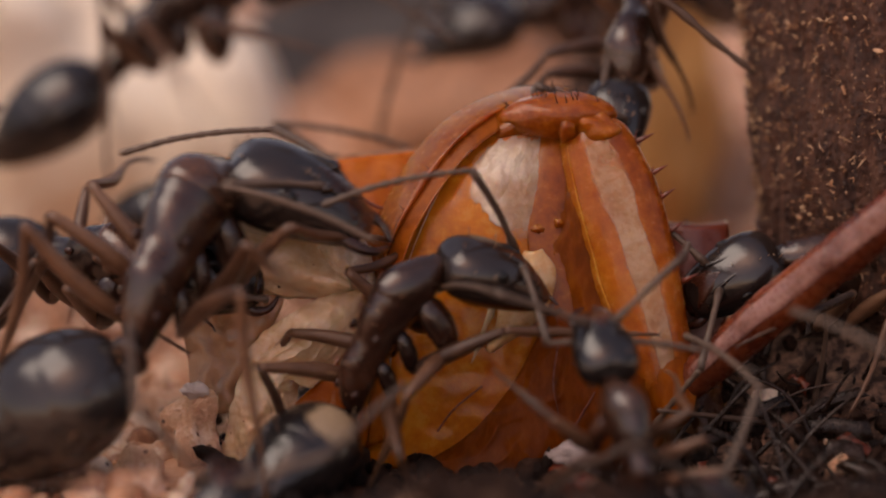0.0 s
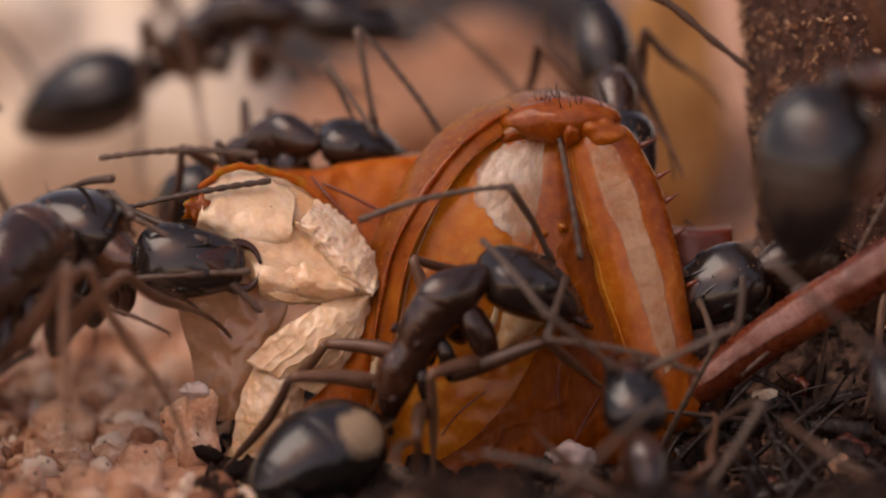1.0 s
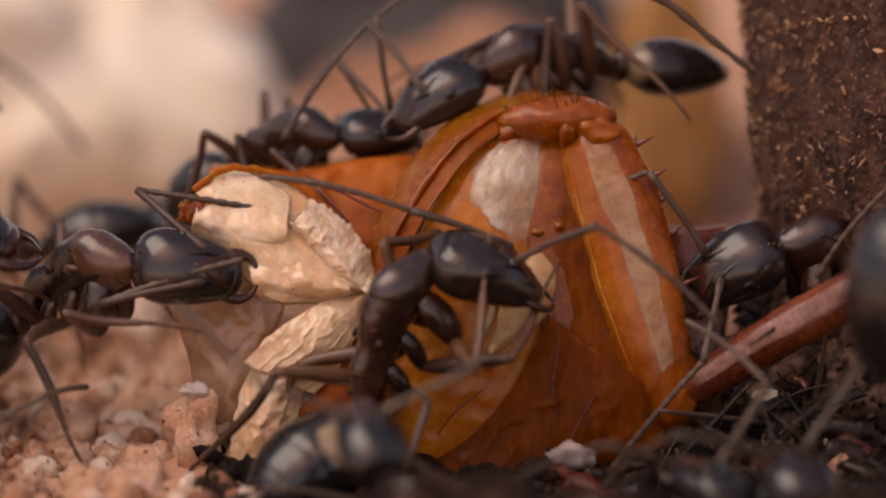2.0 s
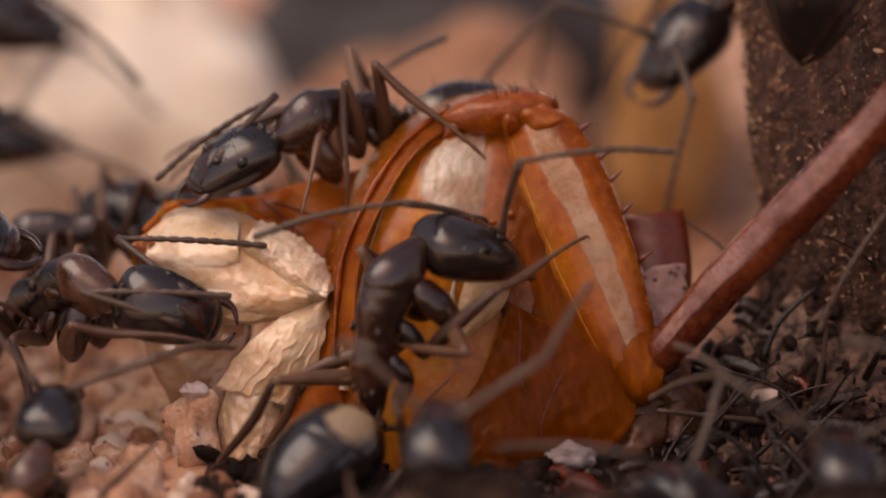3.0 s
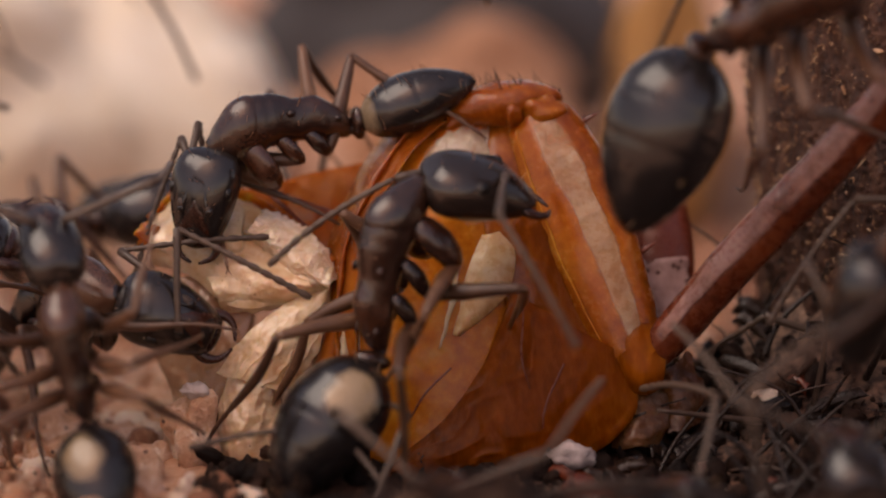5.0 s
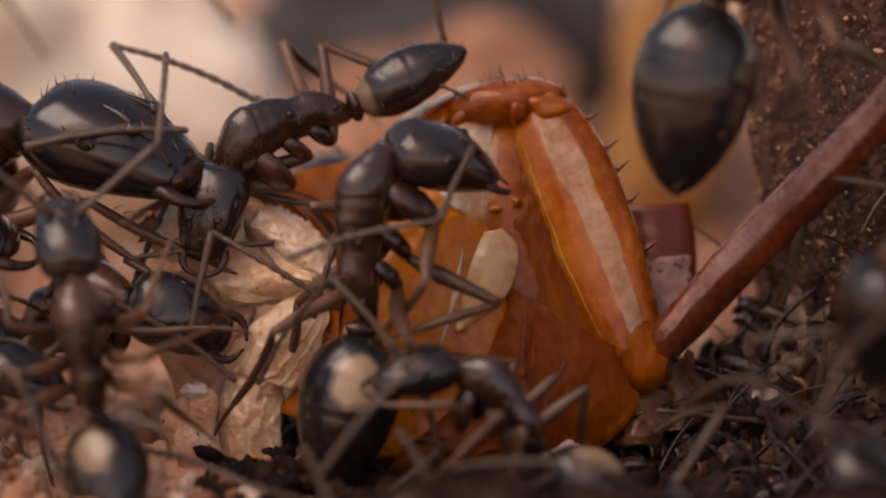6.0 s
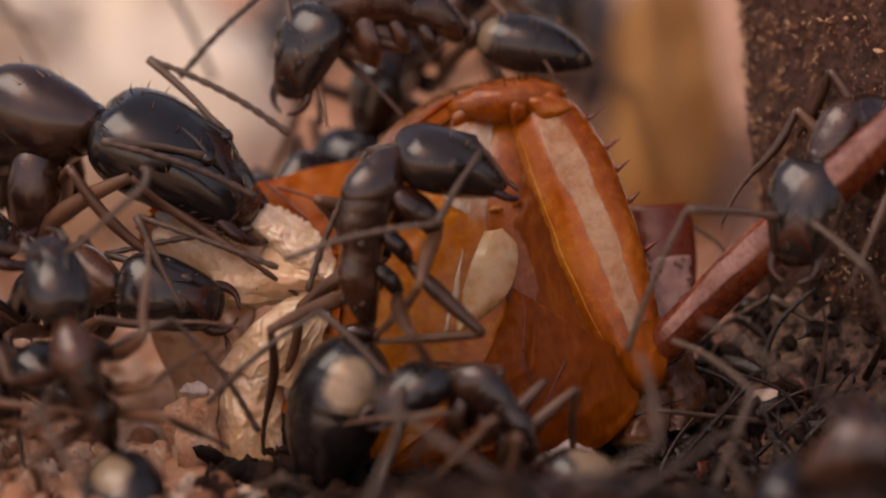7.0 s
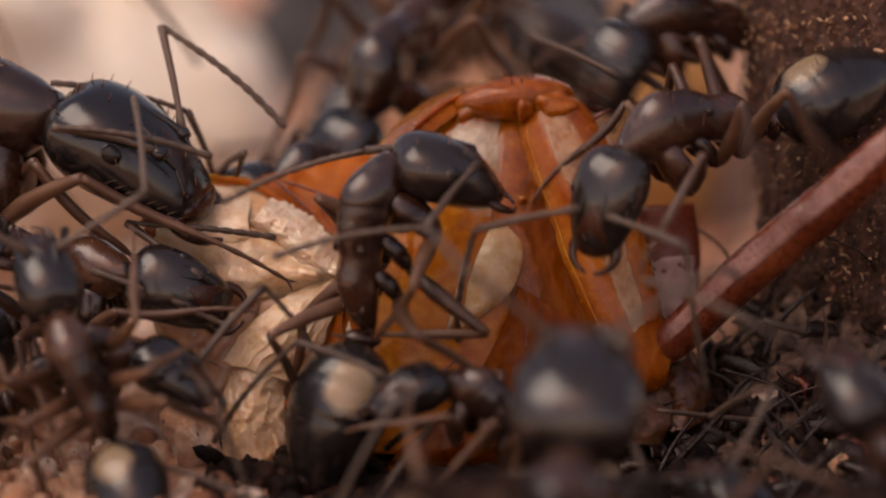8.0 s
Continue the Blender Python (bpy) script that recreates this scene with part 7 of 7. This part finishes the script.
    reach(ant_d, "fr", 3.3, (-3.73, 2.93, 5.45), (-4.47, 3.32, 4.91))
    reach(ant_d, "fr", 3.9, (-3.99, 3.00, 5.80), (-4.57, 3.30, 4.81))
    reach(ant_d, "fr", 6.5, (-3.94, 2.94, 5.50), (-4.47, 3.28, 4.71))
    reach(ant_d, "ml", 3.3, (-1.86, 1.53, 6.08), (-1.86, 1.21, 4.60))
    reach(ant_d, "ml", 3.9, (-3.17, 1.32, 5.09), (-2.26, 1.21, 4.60))
    reach(ant_d, "ml", 6.5, (-3.07, 1.27, 4.89), (-2.36, 1.23, 4.69))
    reach(ant_d, "mr", 3.3, (-3.22, 3.04, 5.48), (-3.96, 3.36, 5.11))
    reach(ant_d, "mr", 3.9, (-3.14, 3.22, 6.34), (-2.82, 3.53, 5.86))
    reach(ant_d, "mr", 6.5, (-3.32, 3.13, 5.94), (-2.93, 3.47, 5.61))
    reach(ant_d, "hl", 3.3, (-1.31, 1.72, 6.04), (-0.65, 1.60, 5.45))
    reach(ant_d, "hl", 3.9, (-1.74, 1.71, 5.99), (-0.65, 1.36, 5.29))
    reach(ant_d, "hl", 6.5, (-1.86, 1.66, 5.74), (-0.85, 1.38, 5.39))
    reach(ant_b, "fl", 1.5, (-6.41, -0.42, 4.11), (-3.42, -0.57, 3.43))
    reach(ant_b, "fl", 2.0, (-7.05, -0.48, 3.87), (-5.71, -0.46, 3.97))
    reach(ant_b, "fl", 3.5, (-7.40, -0.55, 3.53), (-5.91, -0.57, 3.43))
    reach(ant_b, "fl", 6.0, (-7.60, -0.61, 3.24), (-6.31, -0.65, 3.04))
    reach(ant_b, "fl", 8.0, (-7.50, -0.55, 3.53), (-6.01, -0.49, 3.82))
    reach(ant_b, "fr", 1.5, (-6.29, -0.92, 3.20), (-3.41, -1.03, 2.72))
    reach(ant_b, "fr", 2.0, (-6.39, -1.05, 2.62), (-5.00, -1.09, 2.43))
    reach(ant_b, "fr", 4.0, (-6.19, -1.05, 2.62), (-4.01, -1.09, 2.43))
    reach(ant_b, "fr", 8.0, (-5.89, -1.05, 2.62), (-3.71, -1.05, 2.62))
    reach(ant_b, "mr", 1.5, (-7.18, -0.84, 3.59), (-7.58, -1.15, 2.14))
    reach(ant_b, "mr", 2.0, (-7.18, -1.11, 2.33), (-6.08, -1.78, 0.15))
    reach(ant_b, "mr", 4.0, (-7.28, -1.03, 2.72), (-6.87, -1.68, 0.63))
    reach(ant_b, "mr", 8.0, (-7.38, -1.11, 2.33), (-7.07, -1.63, 0.83))
    reach(ant_l, "fl", 5.8, (-7.24, 0.31, 5.18), (-5.84, 0.04, 3.91))
    reach(ant_l, "fl", 6.5, (-7.14, 0.29, 5.09), (-5.94, 0.00, 3.72))
    reach(ant_l, "fl", 8.0, (-7.24, 0.31, 5.18), (-5.87, 0.51, 3.71))
    reach(ant_l, "fr", 5.8, (-5.52, -0.10, 4.66), (-3.84, 0.04, 3.91))
    reach(ant_l, "fr", 6.5, (-5.82, -0.00, 5.14), (-4.34, 0.02, 3.81))
    reach(ant_l, "fr", 8.0, (-6.62, -0.06, 4.85), (-4.84, 0.04, 3.91))
    feel(ant_c, "l", 0.0, (0.95, -1.25, 4.54), (-0.93, -1.33, 4.20))
    feel(ant_c, "l", 0.5, (1.14, -1.26, 4.49), (-0.19, -1.26, 4.49))
    feel(ant_c, "l", 1.0, (1.44, -1.25, 4.57), (0.16, -1.30, 4.35))
    feel(ant_c, "l", 1.5, (0.73, -1.18, 4.90), (-0.93, -1.21, 4.73))
    feel(ant_c, "l", 2.0, (-0.24, -1.25, 4.54), (-1.32, -1.19, 4.83))
    feel(ant_c, "l", 3.5, (-0.43, -1.57, 4.96), (-2.10, -1.65, 4.59))
    feel(ant_c, "l", 4.5, (-0.63, -1.50, 5.32), (-1.91, -1.56, 5.00))
    feel(ant_c, "l", 6.0, (-1.82, -0.75, 4.99), (-2.22, -0.96, 4.02))
    feel(ant_c, "l", 6.5, (-2.07, -0.79, 4.80), (-2.90, -1.77, 2.58))
    feel(ant_c, "l", 7.0, (-1.92, -0.64, 5.52), (-2.22, -0.77, 4.89))
    feel(ant_c, "l", 7.5, (-2.02, -0.73, 5.09), (-2.80, -1.57, 3.55))
    feel(ant_c, "l", 8.0, (-1.92, -0.62, 5.59), (-2.61, -0.67, 5.38))
    feel(ant_c, "r", 0.0, (1.62, -2.36, 3.17), (2.11, -2.36, 3.17))
    feel(ant_c, "r", 1.0, (1.92, -2.39, 3.03), (2.50, -2.41, 2.93))
    feel(ant_c, "r", 1.5, (1.72, -2.16, 4.13), (3.04, -2.25, 3.70))
    feel(ant_c, "r", 2.0, (1.97, -2.13, 4.25), (2.41, -2.20, 3.93))
    feel(ant_c, "r", 3.5, (0.74, -1.93, 5.23), (2.21, -1.88, 5.47))
    feel(ant_c, "r", 4.0, (1.13, -1.98, 4.99), (1.72, -2.07, 4.56))
    feel(ant_c, "r", 4.5, (1.13, -1.97, 5.03), (1.97, -2.04, 4.70))
    feel(ant_c, "r", 6.0, (0.16, -1.95, 5.13), (-0.82, -1.99, 4.94))
    feel(ant_c, "r", 8.0, (0.16, -1.96, 5.08), (-0.82, -1.99, 4.94))
    feel(ant_d, "l", 2.0, (-0.85, 2.19, 6.78), (-1.77, 1.94, 5.64))
    feel(ant_d, "l", 3.3, (-2.78, 2.03, 6.04), (-4.10, 1.89, 5.39))
    feel(ant_d, "l", 3.7, (-5.01, 2.05, 6.14), (-5.78, 1.56, 3.85))
    feel(ant_d, "l", 4.7, (-4.91, 2.01, 5.94), (-5.57, 1.57, 3.90))
    feel(ant_d, "l", 6.5, (-4.41, 1.91, 5.49), (-5.52, 1.49, 3.50))
    feel(ant_d, "l", 7.0, (-2.68, 2.27, 7.18), (-3.69, 2.08, 6.28))
    feel(ant_d, "l", 8.0, (1.55, 2.26, 7.15), (1.30, 2.07, 6.23))
    feel(ant_d, "r", 3.3, (-3.47, 1.42, 5.58), (-4.59, 1.27, 4.89))
    feel(ant_d, "r", 3.7, (-4.28, 1.34, 5.19), (-4.18, 0.90, 3.11))
    feel(ant_d, "r", 6.5, (-3.88, 1.38, 5.39), (-3.98, 0.90, 3.11))
    feel(ant_e, "l", 0.0, (-3.13, 3.32, 4.91), (-2.00, 3.28, 4.71))
    feel(ant_e, "l", 0.5, (-4.01, 3.56, 6.04), (-2.00, 3.53, 5.86))
    feel(ant_e, "l", 0.75, (-1.90, 3.61, 6.27), (-0.81, 3.30, 4.83))
    feel(ant_e, "r", 0.5, (-2.72, 3.51, 5.81), (-1.90, 3.39, 5.21))
    feel(ant_e, "r", 0.75, (-2.77, 3.62, 6.32), (-2.00, 3.31, 4.86))
    feel(ant_a, "l", 0.0, (-3.07, 1.43, 5.63), (-4.28, 1.40, 5.50))
    feel(ant_a, "l", 0.2, (-4.59, 1.44, 5.66), (-6.20, 1.43, 5.60))
    feel(ant_a, "l", 0.5, (-4.20, 1.45, 5.70), (-5.19, 1.45, 5.74))
    feel(ant_a, "l", 0.7, (-4.89, 1.35, 5.23), (-6.25, 1.33, 5.17))
    feel(ant_a, "l", 0.9, (-5.39, 1.21, 4.60), (-3.88, 1.21, 4.60))
    feel(ant_a, "r", 0.0, (-2.79, -1.34, 5.11), (-0.92, -1.46, 4.53))
    feel(ant_a, "r", 0.2, (-1.91, -1.33, 5.16), (-0.83, -1.45, 4.58))
    feel(ant_a, "r", 0.5, (-2.20, -1.73, 3.28), (-1.42, -1.99, 2.03))
    feel(ant_a, "r", 0.7, (-2.40, -1.50, 4.34), (-1.76, -1.68, 3.52))
    feel(ant_a, "r", 0.9, (-4.76, -1.48, 4.43), (-3.58, -1.69, 3.47))
    feel(ant_b, "l", 1.0, (-5.96, 0.57, 4.47), (-3.45, 0.69, 5.01))
    feel(ant_b, "l", 1.5, (-6.11, 0.63, 4.76), (-3.25, 0.76, 5.35))
    feel(ant_b, "l", 2.0, (-5.71, 0.71, 5.14), (-2.95, 0.59, 4.57))
    feel(ant_b, "l", 3.5, (-6.16, 0.41, 3.73), (-4.96, 0.48, 4.03))
    feel(ant_b, "l", 4.0, (-5.81, 0.47, 3.98), (-3.05, 0.51, 4.17))
    feel(ant_b, "l", 6.0, (-5.96, 0.39, 3.63), (-3.30, 0.47, 3.98))
    feel(ant_b, "l", 7.0, (-6.26, 0.37, 3.54), (-4.86, 0.44, 3.83))
    feel(ant_b, "l", 8.0, (-6.06, 0.56, 4.40), (-3.15, 0.51, 4.17))
    feel(ant_b, "r", 1.0, (-5.50, -0.89, 3.35), (-4.50, -0.88, 3.40))
    feel(ant_b, "r", 1.5, (-5.99, -0.88, 3.40), (-4.21, -0.75, 4.03))
    feel(ant_b, "r", 2.0, (-6.19, -1.02, 2.77), (-4.31, -0.86, 3.49))
    feel(ant_b, "r", 4.0, (-4.80, -0.86, 3.49), (-3.11, -1.03, 2.72))
    feel(ant_b, "r", 6.0, (-4.31, -0.99, 2.91), (-3.02, -1.15, 2.14))
    feel(ant_b, "r", 8.0, (-4.80, -0.97, 3.01), (-3.81, -1.05, 2.62))
    feel(ant_e, "l", 1.0, (-1.66, 3.15, 6.49), (-0.19, 2.85, 5.10))
    feel(ant_e, "l", 2.0, (-1.07, 3.17, 6.61), (-0.66, 3.26, 7.01))
    feel(ant_l, "l", 5.8, (-5.60, 1.61, 6.47), (-3.88, 1.51, 5.98))
    feel(ant_l, "l", 6.0, (-5.54, 1.63, 6.55), (-3.83, 1.51, 5.98))
    feel(ant_l, "l", 6.5, (-4.99, 1.65, 6.67), (-3.27, 1.48, 5.88))
    feel(ant_l, "l", 7.0, (-4.69, 1.58, 6.32), (-2.87, 1.36, 5.29))
    feel(ant_l, "l", 7.5, (-5.68, 1.68, 6.82), (-2.92, 1.47, 5.83))
    feel(ant_l, "l", 8.0, (-5.01, 1.78, 7.28), (-2.87, 1.45, 5.73))
    feel(ant_l, "r", 6.0, (-6.77, -0.59, 5.76), (-5.09, -0.53, 6.01))
    feel(ant_l, "r", 7.0, (-6.43, -0.59, 5.76), (-4.49, -0.75, 4.99))
    feel(ant_l, "r", 7.5, (-6.77, -0.46, 6.35), (-5.09, -0.48, 6.25))
    feel(ant_l, "r", 8.0, (-7.51, -0.50, 6.15), (-5.48, -0.56, 5.88))
    for a in (ant_a, ant_b, ant_c, ant_d, ant_e, ant_f, ant_l, ant_u, ant_ra, ant_rb, ant_rc, ant_rd, ant_re, ant_sa, ant_sb, ant_sc, ant_sd, ant_se, ant_sf, ant_sg, ant_sh, ant_za, ant_zb, ant_zc, ant_t):
        perform(a)


motions()
